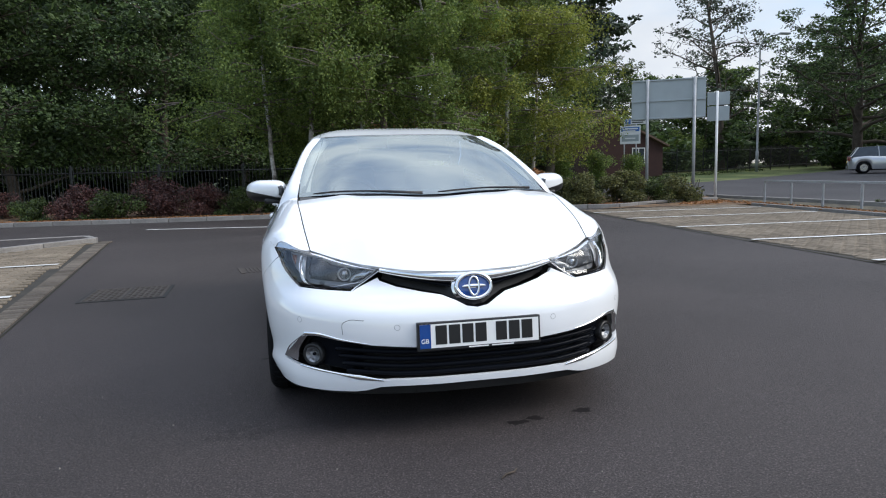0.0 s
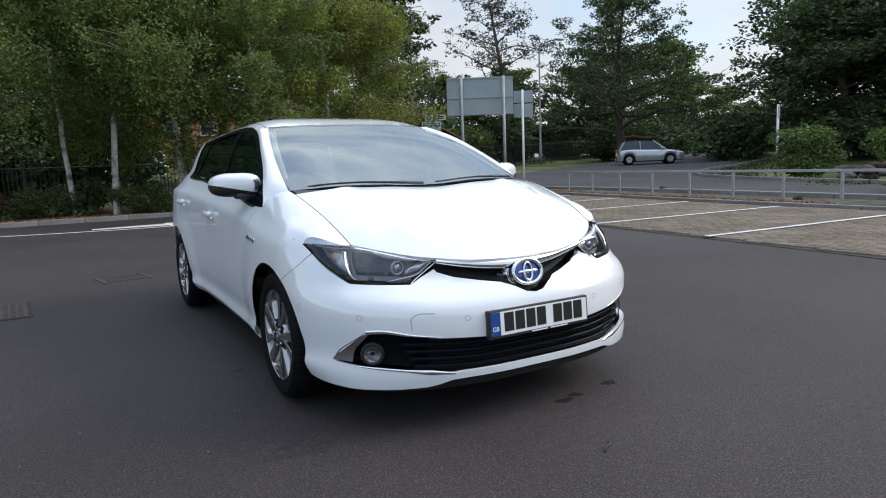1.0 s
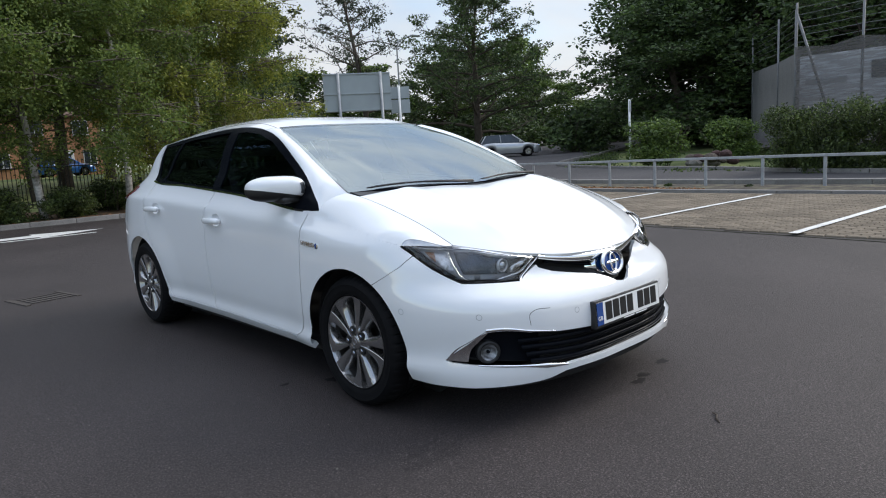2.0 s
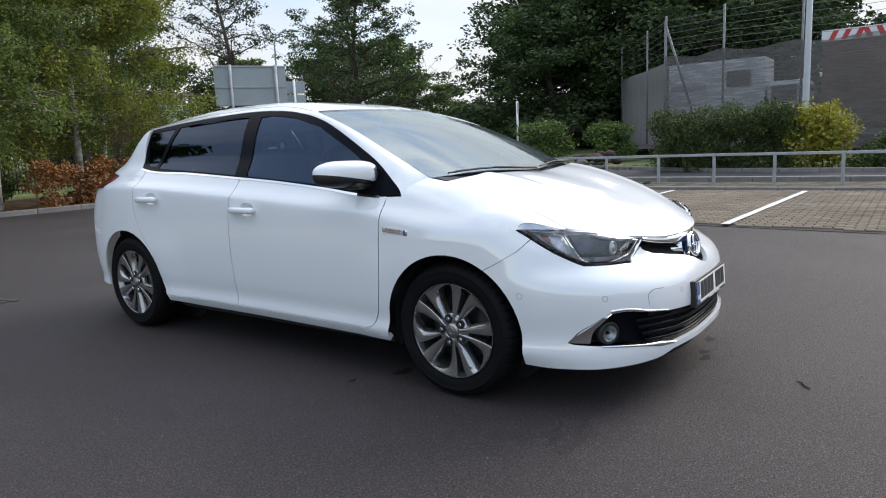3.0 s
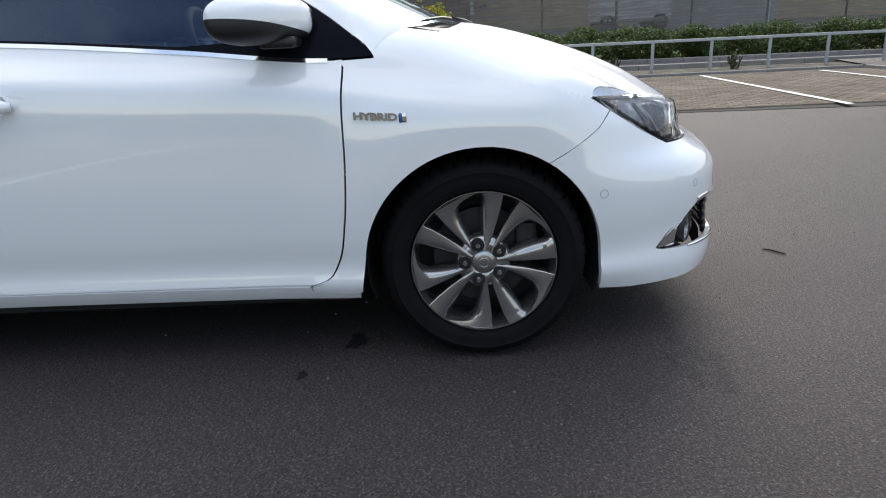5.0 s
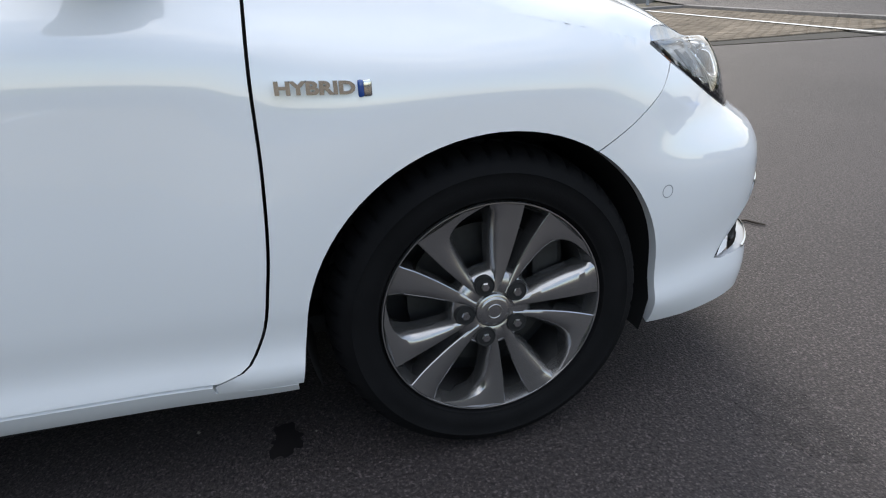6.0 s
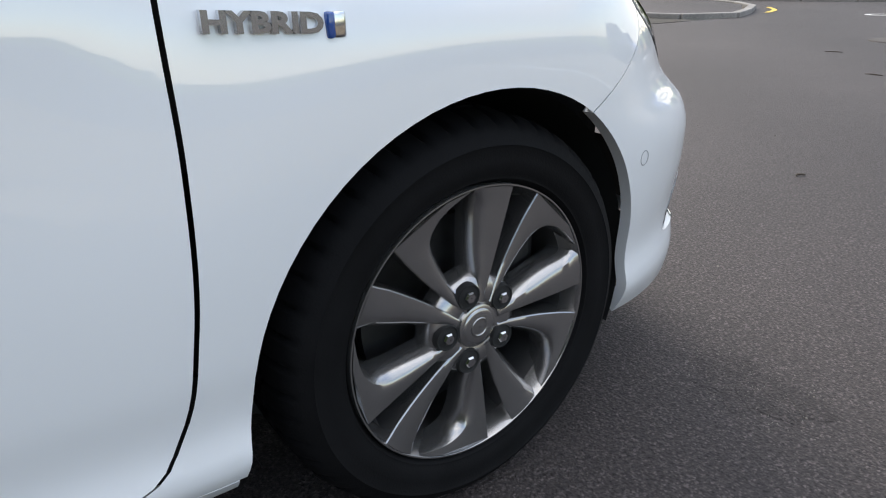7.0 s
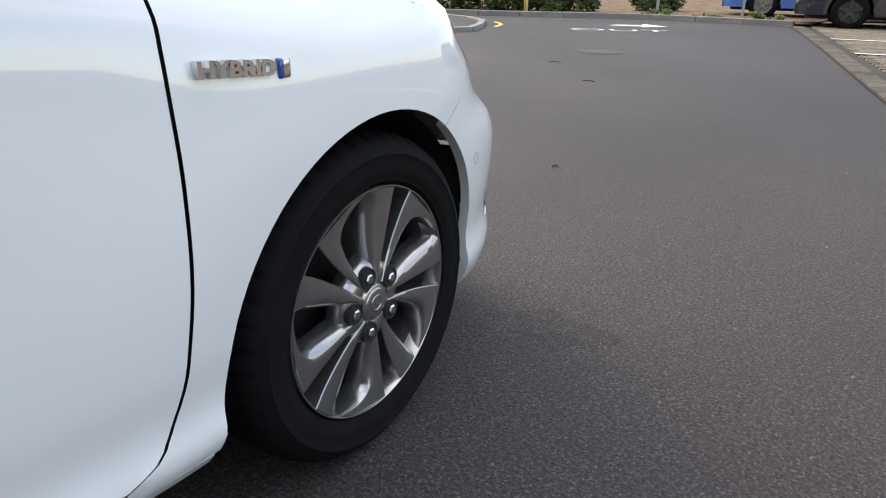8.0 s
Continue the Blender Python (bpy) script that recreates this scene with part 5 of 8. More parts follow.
for nm, line, w in (("fog_chrome", at_x((0.712, 0.434), (0.66, 0.436), (0.56, 0.417), (0.45, 0.402)), (0.016, 0.014, 0.009, 0.004)),
                    ("fog_chrome", at_x((0.735, 0.292), (0.66, 0.283), (0.6, 0.276), (0.50, 0.262), (0.40, 0.250)), (0.006, 0.010, 0.010, 0.020, 0.008)),
                    ("lamp_chrome", [HEAD_IN[0], *at_x((0.45, 0.643), (0.508, 0.607))], (0.003, 0.005, 0.005))):
    a = part(nm, ribbon(line, w, 0.002, 0.003, both=False), "chrome", car, "chrome trim", True)
    part(nm, mirror(ribbon(line, w, 0.002, 0.003, both=False)), "chrome", car, "chrome trim", True)
part("front_valance", both_sheet(at_x((0.0, 0.244), (0.40, 0.240), (0.50, 0.212), (0.68, 0.206), (0.68, 0.174), (0.0, 0.180)), recess(0.035)), "under", car, "", True)
part("lip_trim", bar(lambda x: 0.247, 0, 0.37, 0.006, 0.005, 30), "chrome", car, "thin bright line under the intake", True)

# emblem: chrome oval with a blue field
E0 = Vector((0.0, -0.812, 0.617))
tilt = Matrix.Translation(E0) @ Euler((radians(78), 0, 0)).to_matrix().to_4x4()


def oval(rx, rz, r, n=48, m=8, dz=0.0):
    bm = bmesh.new()
    rings = []
    for i in range(n):
        a = i * math.tau / n
        c = Vector((rx * math.cos(a), rz * math.sin(a), dz))
        d = Vector((math.cos(a) / rx, math.sin(a) / rz, 0)).normalized()
        rings.append([bm.verts.new(tilt @ (c + r * (math.cos(k * math.tau / m) * d + math.sin(k * math.tau / m) * Vector((0, 0, 1))))) for k in range(m)])
    for i in range(n):
        for k in range(m):
            bm.faces.new((rings[i][k], rings[(i + 1) % n][k], rings[(i + 1) % n][(k + 1) % m], rings[i][(k + 1) % m]))
    return bm


def disc(rx, rz, dome, dz, n=48):
    bm = bmesh.new()
    rows = [[bm.verts.new(tilt @ Vector((f * rx * math.cos(i * math.tau / n), f * rz * math.sin(i * math.tau / n), dz + dome * (1 - f * f)))) for i in range(n)] for f in (1.0, 0.7, 0.4, 0.1)]
    for a, b in zip(rows, rows[1:]):
        for i in range(n):
            bm.faces.new((a[i], a[(i + 1) % n], b[(i + 1) % n], b[i]))
    bm.faces.new(rows[-1])
    return bm


emblem = part("emblem", disc(0.092, 0.070, 0.010, -0.030), "chrome", car, "chrome oval emblem", True)
part("emblem_field", disc(0.069, 0.047, 0.006, -0.006), "badge_blue", emblem, "blue field", True)
part("emblem_ring", oval(0.075, 0.053, 0.0095), "chrome", emblem, "chrome ring", True)
part("emblem_oval", oval(0.021, 0.039, 0.0055, dz=0.004), "chrome", emblem, "plain chrome oval", True)
part("emblem_bar", disc(0.052, 0.008, 0.004, 0.004), "chrome", emblem, "plain chrome bar", True)
cup = bm_from(*grid_mesh(lambda u, v: tilt @ Vector((math.cos(u * math.tau) * lerp(0.092, 0.110, v), math.sin(u * math.tau) * lerp(0.070, 0.080, v), lerp(-0.028, -0.075, v))), 48, 5))
part("emblem_surround", cup, "chrome", emblem, "chrome surround", True)

# head lamps


def lamp_poly(inset=0.0):
    poly = HEAD_LOW + [(lerp(HEAD_LOW[-1][0], HEAD_IN[0][0], 0.5), lerp(HEAD_LOW[-1][1], HEAD_IN[0][1], 0.5))] + HEAD_IN
    top = at_x((0.48, 0.712), (0.58, 0.735), (0.665, 0.760)) + at_y((-0.40, 0.770))
    poly = poly + top
    c = np.mean(poly, 0)
    return [tuple(c + (np.array(p) - c) * (1 - inset)) for p in poly]


for flip in (False, True):
    lamp = part("headlamp", (mirror if flip else (lambda b: b))(sheet(lamp_poly(), surface=recess(0.062), fold=0)), "lamp_grey", car, "clear headlamp with dark housing", True)
    bits = [
        ("lamp_cover", sheet(lamp_poly(), push=0.001, fold=0.004), "lamp_glass"),
        ("lamp_rim", ribbon([(s - 0.008, z + 0.007) for s, z in HEAD_LOW], (0.007, 0.011, 0.013, 0.013, 0.009), -0.004, 0.004, both=False), "black_gloss"),
        ("lamp_reflector", sheet(at_y((-0.50, 0.735), (-0.535, 0.69), (-0.565, 0.645)) + at_x((0.510, 0.632), (0.46, 0.655), (0.405, 0.688), (0.48, 0.706), (0.58, 0.728)), push=-0.050, fold=0.004), "lamp_dark"),
        ("lamp_wedge", sheet(at_x((0.535, 0.633), (0.47, 0.645), (0.405, 0.688), (0.45, 0.687), (0.515, 0.661)), push=-0.030, fold=0.004), "lamp_bowl"),
        ("lamp_brow", sheet(at_x((0.42, 0.6935), (0.50, 0.692), (0.60, 0.712), (0.655, 0.738), (0.57, 0.724), (0.48, 0.7035)), push=-0.034, fold=0.004), "lamp_inner"),
        ("lamp_side", sheet(at_y((-0.365, 0.757), (-0.40, 0.727), (-0.46, 0.688), (-0.545, 0.640), (-0.512, 0.70), (-0.478, 0.738), (-0.43, 0.752)), push=-0.046, fold=0.004), "lamp_inner"),
        ("indicator", sheet(at_y((-0.395, 0.742), (-0.42, 0.722), (-0.455, 0.700), (-0.43, 0.738)), push=-0.040, fold=0.004), "amber"),
    ]
    for nm, b, material in bits:
        if flip:
            mirror(b)
        ob = part(nm, b, material, lamp, {"indicator": "amber indicator"}.get(nm, ""), True)
        if nm == "lamp_cover":
            ob.visible_shadow = False
    for nm, line, w in (("lamp_fin", at_y((-0.482, 0.742), (-0.52, 0.698), (-0.560, 0.644)) + at_x((0.530, 0.629), (0.47, 0.640), (0.405, 0.686)), (0.004, 0.006, 0.007, 0.007, 0.007, 0.005)),
                        ("lamp_fin", at_y((-0.36, 0.764), (-0.41, 0.757)) + at_x((0.655, 0.748), (0.57, 0.724), (0.48, 0.702), (0.405, 0.689)), 0.006)):
        b = ribbon(line, w, -0.014, both=False)
        part(nm, mirror(b) if flip else b, "reflector", lamp, "bright fin", True)
    b = bmesh.new()
    bmesh.ops.create_uvsphere(b, u_segments=24, v_segments=14, radius=0.021)
    place = skin(s_of_x(0.555, 0.668), 0.668, -0.052)
    bmesh.ops.transform(b, verts=b.verts, matrix=Matrix.Translation(place))
    part("projector", mirror(b) if flip else b, "lamp_bowl", lamp, "projector lens", True)
    b = bmesh.new()
    lathe(b, [(0.022, 0.0), (0.026, -0.005), (0.028, -0.006), (0.030, 0.006)], 28, "Y")
    bmesh.ops.transform(b, verts=b.verts, matrix=Matrix.Translation(place + Vector((0, -0.008, 0))))
    part("projector_ring", mirror(b) if flip else b, "lamp_inner", lamp, "", True)
    # fog lamp
    place = skin(s_of_x(0.700, 0.335), 0.335, -0.034)
    turn = Matrix.Translation(place) @ Euler((0, 0, radians(-32))).to_matrix().to_4x4()
    b = bmesh.new()
    lathe(b, [(0.002, 0.010), (0.010, 0.012), (0.020, 0.006), (0.029, -0.003), (0.035, -0.008)], 13, "Y")
    bmesh.ops.transform(b, verts=b.verts, matrix=turn)
    fog = part("fog_lamp", mirror(b) if flip else b, "fog_bowl", car, "round fog lamp with a faceted reflector")
    b = bmesh.new()
    lathe(b, [(0.001, -0.004), (0.005, -0.003), (0.007, 0.002), (0.007, 0.012)], 16, "Y")
    bmesh.ops.transform(b, verts=b.verts, matrix=turn)
    part("fog_bulb", mirror(b) if flip else b, "black_gloss", fog, "dark bulb cap", True)
    b = bmesh.new()
    lathe(b, [(0.035, -0.006), (0.043, -0.012), (0.050, -0.004), (0.050, 0.03)], 28, "Y")
    bmesh.ops.transform(b, verts=b.verts, matrix=turn)
    part("fog_ring", mirror(b) if flip else b, "black_plastic", fog, "", True)

# bright strip between the wing's edge and the lamp
lamp_edge = Curve([HEAD_LOW[0], *at_y((-0.40, 0.770)), *at_x((0.665, 0.760))])
def lamp_strip(u, v):
    low_ = lamp_edge(lamp_edge.length * u)
    return Vector(wing_top(0, u) - Vector((0, 0.0, 0.002))).lerp(skin(low_[0], low_[1], 0.001), v)
for flip in (False, True):
    b = bm_from(*grid_mesh(lamp_strip, 24, 5))
    bmesh.ops.recalc_face_normals(b, faces=b.faces)
    part("lamp_strip", mirror(b) if flip else b, "lamp_bowl", car, "silver strip above the headlamp", True)

# parking sensors: thin dark joints round flush discs
for x, z, r in ((0.34, 0.470, 0.0115), (0.73, 0.492, 0.0115), (None, 0.503, 0.0125)):
    for flip in (False, True):
        b = bmesh.new()
        s0 = s_of_x(x, z) if x else s_of_y(-0.35, z)
        rows = [[b.verts.new(skin(s0 + q * math.cos(a), z + q * math.sin(a), p)) for a in np.linspace(0, math.tau, 25)[:-1]] for q, p in ((r + 0.0008, 0.0001), (r, 0.0007), (r - 0.0011, 0.0002))]
        for p, q in zip(rows, rows[1:]):
            for k in range(24):
                b.faces.new((p[k], p[(k + 1) % 24], q[(k + 1) % 24], q[k]))
        part("parking_sensor", mirror(b) if flip else b, "van_grey", bumper, "thin ring of a flush sensor", True)
part("tow_cover", ribbon(at_x((0.47, 0.500), (0.54, 0.498), (0.556, 0.488), (0.558, 0.44)), 0.0022, 0.0002, 0.0006, both=False), "black_plastic", bumper, "outline of the tow cover")

# number plate: characters as plain bars
plate = part("number_plate", bm_from([], []), "black_plastic", car, "white number plate in black surround")
bm = bmesh.new()
PX, PZ, PY = 0.002, 0.430, -0.886
lean = Matrix.Translation((PX, PY, PZ)) @ Euler((radians(-4), 0, 0)).to_matrix().to_4x4()
box(bm, -0.266, 0.266, -0.008, 0.02, -0.060, 0.060, 0.005, lean)
bm.to_mesh(plate.data)
bm.free()
for nm, x0, x1, z0, z1, y, material, label in (("plate_face", -0.256, 0.256, -0.047, 0.0510, -0.0105, "plate", "white plate face"), ("plate_band", -0.256, -0.210, -0.047, 0.0510, -0.0118, "badge_blue", "blue band")):
    bm = bmesh.new()
    box(bm, x0, x1, y, y + 0.004, z0, z1, 0, lean)
    part(nm, bm, material, plate, label)
x = -0.192
for k in range(7):
    x += 0.032 if k == 4 else 0.0
    bm = bmesh.new()
    box(bm, x + 0.002, x + 0.050, -0.0125, -0.008, -0.034, 0.045, 0.002, lean)
    part("plate_bar", bm, "ink", plate, "plain black bar")
    x += 0.0565
for k in range(2):
    bm = bmesh.new()
    box(bm, -0.05 + 0.1 * k, 0.035 + 0.11 * k, -0.0095, -0.006, -0.0555, -0.0505, 0, lean)
    part("plate_print", bm, "plate", plate, "plain small print bar")
words("GB", 0.026, 0.0006, "plate", plate, lean @ Matrix.Translation((-0.235, -0.0125, -0.018)) @ Euler((radians(90), 0, 0)).to_matrix().to_4x4())

# badge on the wings
for side_ in (1, -1):
    c = skin(s_of_y(0.29, 0.754), 0.754, 0.004)
    turn = Euler((radians(90), 0, radians(-90 * side_))).to_matrix().to_4x4()
    m4 = Matrix.Translation((c.x * side_, c.y, c.z)) @ turn @ Matrix.Diagonal((1.22, 1, 1, 1))
    badge = words("HYBRID", 0.0265, 0.004, "badge_chrome", car, m4, "hybrid_badge", 0.0012)
    badge["label"] = "raised chrome HYBRID lettering"
    ys = [v.co.y for v in badge.data.vertices]
    low_y, high_y = min(ys), max(ys)
    for v in badge.data.vertices:
        v.co.y = 0.227 + (v.co.y - low_y) * (0.347 - 0.227) / (high_y - low_y)
        v.co.z += 0.003 - 0.065 * (0.347 - v.co.y)
    for y0, y1, push, mt, lb in ((0.2015, 0.2165, 0.006, "badge_chrome", "plain chrome mark"), (0.2145, 0.2235, 0.0075, "badge_blue", "plain blue mark")):
        b = bmesh.new()
        box(b, c.x - push + 0.002, c.x + 0.012, y0, y1, 0.7345, 0.7605, 0.0035)
        part("badge_mark", b if side_ > 0 else mirror(b), mt, badge, lb, True)

# mirrors
for flip in (False, True):
    def shell(u, v):
        a, t = u * math.tau, v * math.pi
        x = -0.890 - 0.120 * math.copysign(abs(math.sin(t) * math.cos(a)) ** 0.6, math.cos(a))
        z = 1.016 + 0.064 * math.copysign(abs(math.sin(t) * math.sin(a)) ** 0.62, math.sin(a))
        y = 0.555 - 0.10 * math.cos(t) * (1.0 if math.cos(t) > 0 else 0.55)
        y += 0.095 * ((-x - 0.84) / 0.15)
        if x < -0.93:
            z -= 0.12 * (-x - 0.93) * (1 if z > 1.014 else -0.6)
        return Vector((x, y, z))
    vs, fs = grid_mesh(shell, 40, 24)
    b = bm_from(vs, fs)
    bmesh.ops.remove_doubles(b, verts=b.verts, dist=0.0008)
    b2 = b.copy()
    for half, keep in ((b, True), (b2, False)):
        bmesh.ops.bisect_plane(half, geom=list(half.verts) + list(half.edges) + list(half.faces), plane_co=(-0.90, 0.5, 0.996), plane_no=Vector((0.22, 0.0, 1)).normalized(),
                               clear_inner=keep, clear_outer=not keep)
    bmesh.ops.recalc_face_normals(b, faces=b.faces)
    bmesh.ops.recalc_face_normals(b2, faces=b2.faces)
    side_mirror = part("door_mirror", mirror(b) if flip else b, "paint", car, "white door mirror with black base", True)
    part("mirror_base", mirror(b2) if flip else b2, "black_plastic", side_mirror, "black lower housing", True)
    b = bmesh.new()
    box(b, -0.90, -0.745, 0.485, 0.585, 0.942, 0.974, 0.012)
    part("mirror_arm", mirror(b) if flip else b, "black_plastic", side_mirror, "", True)
    b = bm_from(*grid_mesh(lambda u, v: shell(lerp(0.42, 0.56, u), lerp(0.16, 0.52, v)) + Vector((-0.003, -0.003, -0.002)), 10, 14))
    part("mirror_indicator", mirror(b) if flip else b, "lamp_dark", side_mirror, "clear indicator strip", True)
    b = bmesh.new()
    box(b, -0.965, -0.80, 0.602, 0.607, 0.975, 1.06, 0.02)
    part("mirror_pane", mirror(b) if flip else b, "chrome", side_mirror, "", True)

# underside, floor and wheel wells
bm = bmesh.new()
box(bm, -0.60, 0.60, -0.72, 3.2, 0.17, 0.22, 0.02)
box(bm, -0.80, 0.80, 0.40, 2.20, 0.175, 0.26, 0.02)
part("floor_pan", bm, "under", car)
for side_ in (1, -1):
    for y0 in CY:
        b = bm_from(*grid_mesh(lambda u, v: Vector((-lerp(0.52, 0.842, v), y0 + 0.352 * math.cos(lerp(-0.35, math.pi + 0.35, u)), HUB + 0.352 * math.sin(lerp(-0.35, math.pi + 0.35, u)))), 40, 4))
        disc_v = [b.verts.new((-0.52, y0 + 0.352 * math.cos(a), HUB + 0.352 * math.sin(a))) for a in np.linspace(0, math.tau, 33)[:-1]]
        b.faces.new(disc_v)
        part("wheel_well", b if side_ > 0 else mirror(b), "under", car, "black wheel arch liner", True)
bm = bmesh.new()
box(bm, -0.52, 0.52, -0.66, 0.30, 0.22, 0.58, 0.05)
part("engine_bay", bm, "under", car)
bm = bmesh.new()
box(bm, -0.66, 0.66, 2.2, 3.15, 0.22, 0.66, 0.05)
part("boot_floor", bm, "under", car)

# cabin
bm = bmesh.new()
box(bm, -0.72, 0.72, 0.28, 0.80, 0.55, 0.93, 0.07)
box(bm, -0.70, 0.70, 0.06, 0.45, 0.60, 0.945, 0.03)
part("dashboard", bm, "trim", car, "dark grey dashboard", True)
bm = bmesh.new()
lathe(bm, [(0.185 + 0.016 * math.cos(a), 0.016 * math.sin(a)) for a in np.linspace(0, math.tau, 11)[:-1]], 40, "Y", True)
box(bm, -0.17, 0.17, -0.01, 0.01, -0.03, 0.03, 0.008)
box(bm, -0.03, 0.03, -0.01, 0.01, -0.17, 0.02, 0.008)
bmesh.ops.transform(bm, verts=bm.verts, matrix=Matrix.Translation((-0.36, 0.86, 0.90)) @ Euler((radians(-22), 0, 0)).to_matrix().to_4x4())
part("steering_wheel", bm, "trim", car, "dark steering wheel", True)
for x0 in (-0.36, 0.36):
    bm = bmesh.new()
    box(bm, x0 - 0.25, x0 + 0.25, 0.98, 1.50, 0.42, 0.60, 0.07)
    box(bm, x0 - 0.24, x0 + 0.24, -0.07, 0.07, 0.0, 0.62, 0.06, Matrix.Translation((0, 1.50, 0.56)) @ Euler((radians(-18), 0, 0)).to_matrix().to_4x4())
    seat = part("front_seat", bm, "seat", car, "dark cloth front seat", True)
    bm = bmesh.new()
    box(bm, x0 - 0.13, x0 + 0.13, -0.05, 0.05, 0.66, 0.84, 0.04, Matrix.Translation((0, 1.50, 0.56)) @ Euler((radians(-16), 0, 0)).to_matrix().to_4x4())
    part("headrest", bm, "seat", seat, "", True)
bm = bmesh.new()
box(bm, -0.64, 0.64, 1.95, 2.45, 0.42, 0.60, 0.07)
box(bm, -0.64, 0.64, -0.07, 0.07, 0.0, 0.60, 0.06, Matrix.Translation((0, 2.42, 0.56)) @ Euler((radians(-22), 0, 0)).to_matrix().to_4x4())
part("rear_seat", bm, "seat", car, "dark cloth rear bench", True)
b = bm_from(*grid_mesh(lambda u, v: roof_point((2 * u - 1) * 0.97, lerp(0.02, 0.98, v)) + Vector((0, 0, -0.025)), 20, 16))
part("headlining", b, "lining", car, "pale headlining", True)
for side_ in (1, -1):
    b = bm_from(*grid_mesh(lambda u, v: skin(s_of_y(lerp(0.42, 2.5, u), lerp(0.3, 0.93, v)), lerp(0.3, 0.93 + 0.05 * u, v), -0.05), 16, 6))
    part("door_card", b if side_ > 0 else mirror(b), "trim", car, "", True)
    b = bmesh.new()
    w = [Vector(WS_SIDE(WS_SIDE.length * t)) + Vector((0.03, 0.05, -0.02)) for t in np.linspace(0, 1, 8)]
    tube(b, w, 0.03, 8)
    part("pillar_trim", b if side_ > 0 else mirror(b), "lining", car, "pale pillar trim", True)
bm = bmesh.new()
box(bm, -0.11, 0.11, 0.96, 1.0, 1.265, 1.33, 0.015)
part("interior_mirror", bm, "black_plastic", car, "black interior mirror", True)


# wheels
def tyre_mesh():
    bm = bmesh.new()
    prof = [(0.208, 0.080), (0.2165, 0.012), (0.222, -0.001), (0.2245, -0.0055), (0.2285, -0.0055), (0.231, -0.0075), (0.252, -0.0105), (0.268, -0.0105), (0.2715, -0.0125), (0.2745, -0.0095),
            (0.287, -0.004), (0.297, 0.007), (0.304, 0.022), (0.3085, 0.040), (0.310, 0.070), (0.303, 0.073), (0.303, 0.080), (0.310, 0.083), (0.311, 0.107), (0.304, 0.110), (0.304, 0.117),
            (0.311, 0.120), (0.310, 0.150), (0.307, 0.180), (0.297, 0.212), (0.275, 0.225), (0.240, 0.215), (0.212, 0.150)]
    n = 288
    rings = lathe(bm, prof, n, "X")
    # grooves across the shoulder blocks and narrow sipes through the ribs
    for j in (11, 12, 13, 14):
        for k in range(0, n, 6):
            v = rings[j][k].co
            f = 0.974 if j > 11 else 0.986
            v.y, v.z = v.y * f, v.z * f
    for j in (17, 18, 21, 22, 23):
        for k in range(3, n, 6):
            v = rings[j][k].co
            v.y, v.z = v.y * 0.984, v.z * 0.984
    return bm


# the rim's blades: radius, half the slot between twins, width of the flat face, width of the bevel beside it
BLADE_PLAIN = ((0.040, 0.0055, 0.010, 0.004), (0.060, 0.006, 0.015, 0.006), (0.095, 0.0085, 0.024, 0.011), (0.13, 0.012, 0.032, 0.014), (0.16, 0.016, 0.040, 0.014),
               (0.185, 0.020, 0.046, 0.013), (0.200, 0.0235, 0.051, 0.011), (0.2125, 0.0255, 0.056, 0.008))
BLADE_SWEPT = ((0.040, 0.0055, 0.008, 0.004), (0.060, 0.006, 0.011, 0.006), (0.095, 0.0085, 0.0165, 0.010), (0.13, 0.012, 0.024, 0.013), (0.155, 0.0155, 0.031, 0.014), (0.172, 0.018, 0.040, 0.014),
               (0.184, 0.020, 0.053, 0.014), (0.194, 0.022, 0.072, 0.013), (0.202, 0.0235, 0.098, 0.011), (0.2075, 0.0245, 0.122, 0.008), (0.2125, 0.0255, 0.140, 0.004))


def spoke(bm, a, lead):
    """One blade of the rim: a sharp flank towards its twin, a broad bright bevel on the other side; the swept kind runs out along the rim."""
    table = BLADE_PLAIN if lead < 0 else BLADE_SWEPT
    r_of, d_of = [t[0] for t in table], ease([0.03, 0.06, 0.10, 0.15, 0.19, 0.2125], [0.001, 0.003, 0.004, 0.003, 0.0005, -0.002])
    rows = []
    for k in range(25):
        r = lerp(r_of[0], r_of[-1], (k / 24) ** 0.8)
        slot, face, bevel = (float(np.interp(r, r_of, [t[i] for t in table])) for i in (1, 2, 3))
        d = d_of(r)
        drop = 0.018 * smooth_step(0.04, 0.08, r) * (1 - 0.55 * smooth_step(0.190, 0.2125, r))
        def at(t, depth):
            w = a + lead * t / r
            return bm.verts.new((depth, r * math.cos(w), r * math.sin(w)))
        rows.append([at(slot + 0.001, 0.050), at(slot, d + 0.0022), at(slot + 0.0016, d + 0.0004), at(slot + 0.35 * face, d - 0.0006), at(slot + 0.7 * face, d - 0.0006), at(slot + face, d + 0.0008),
                     at(slot + face + 0.35 * bevel, d + 0.28 * drop), at(slot + face + bevel, d + drop), at(slot + face + bevel + 0.001, 0.050)])
    for p, q in zip(rows, rows[1:]):
        for k in range(8):
            bm.faces.new((p[k], q[k], q[k + 1], p[k + 1]))
    bm.faces.new(rows[0]), bm.faces.new(rows[-1][::-1])


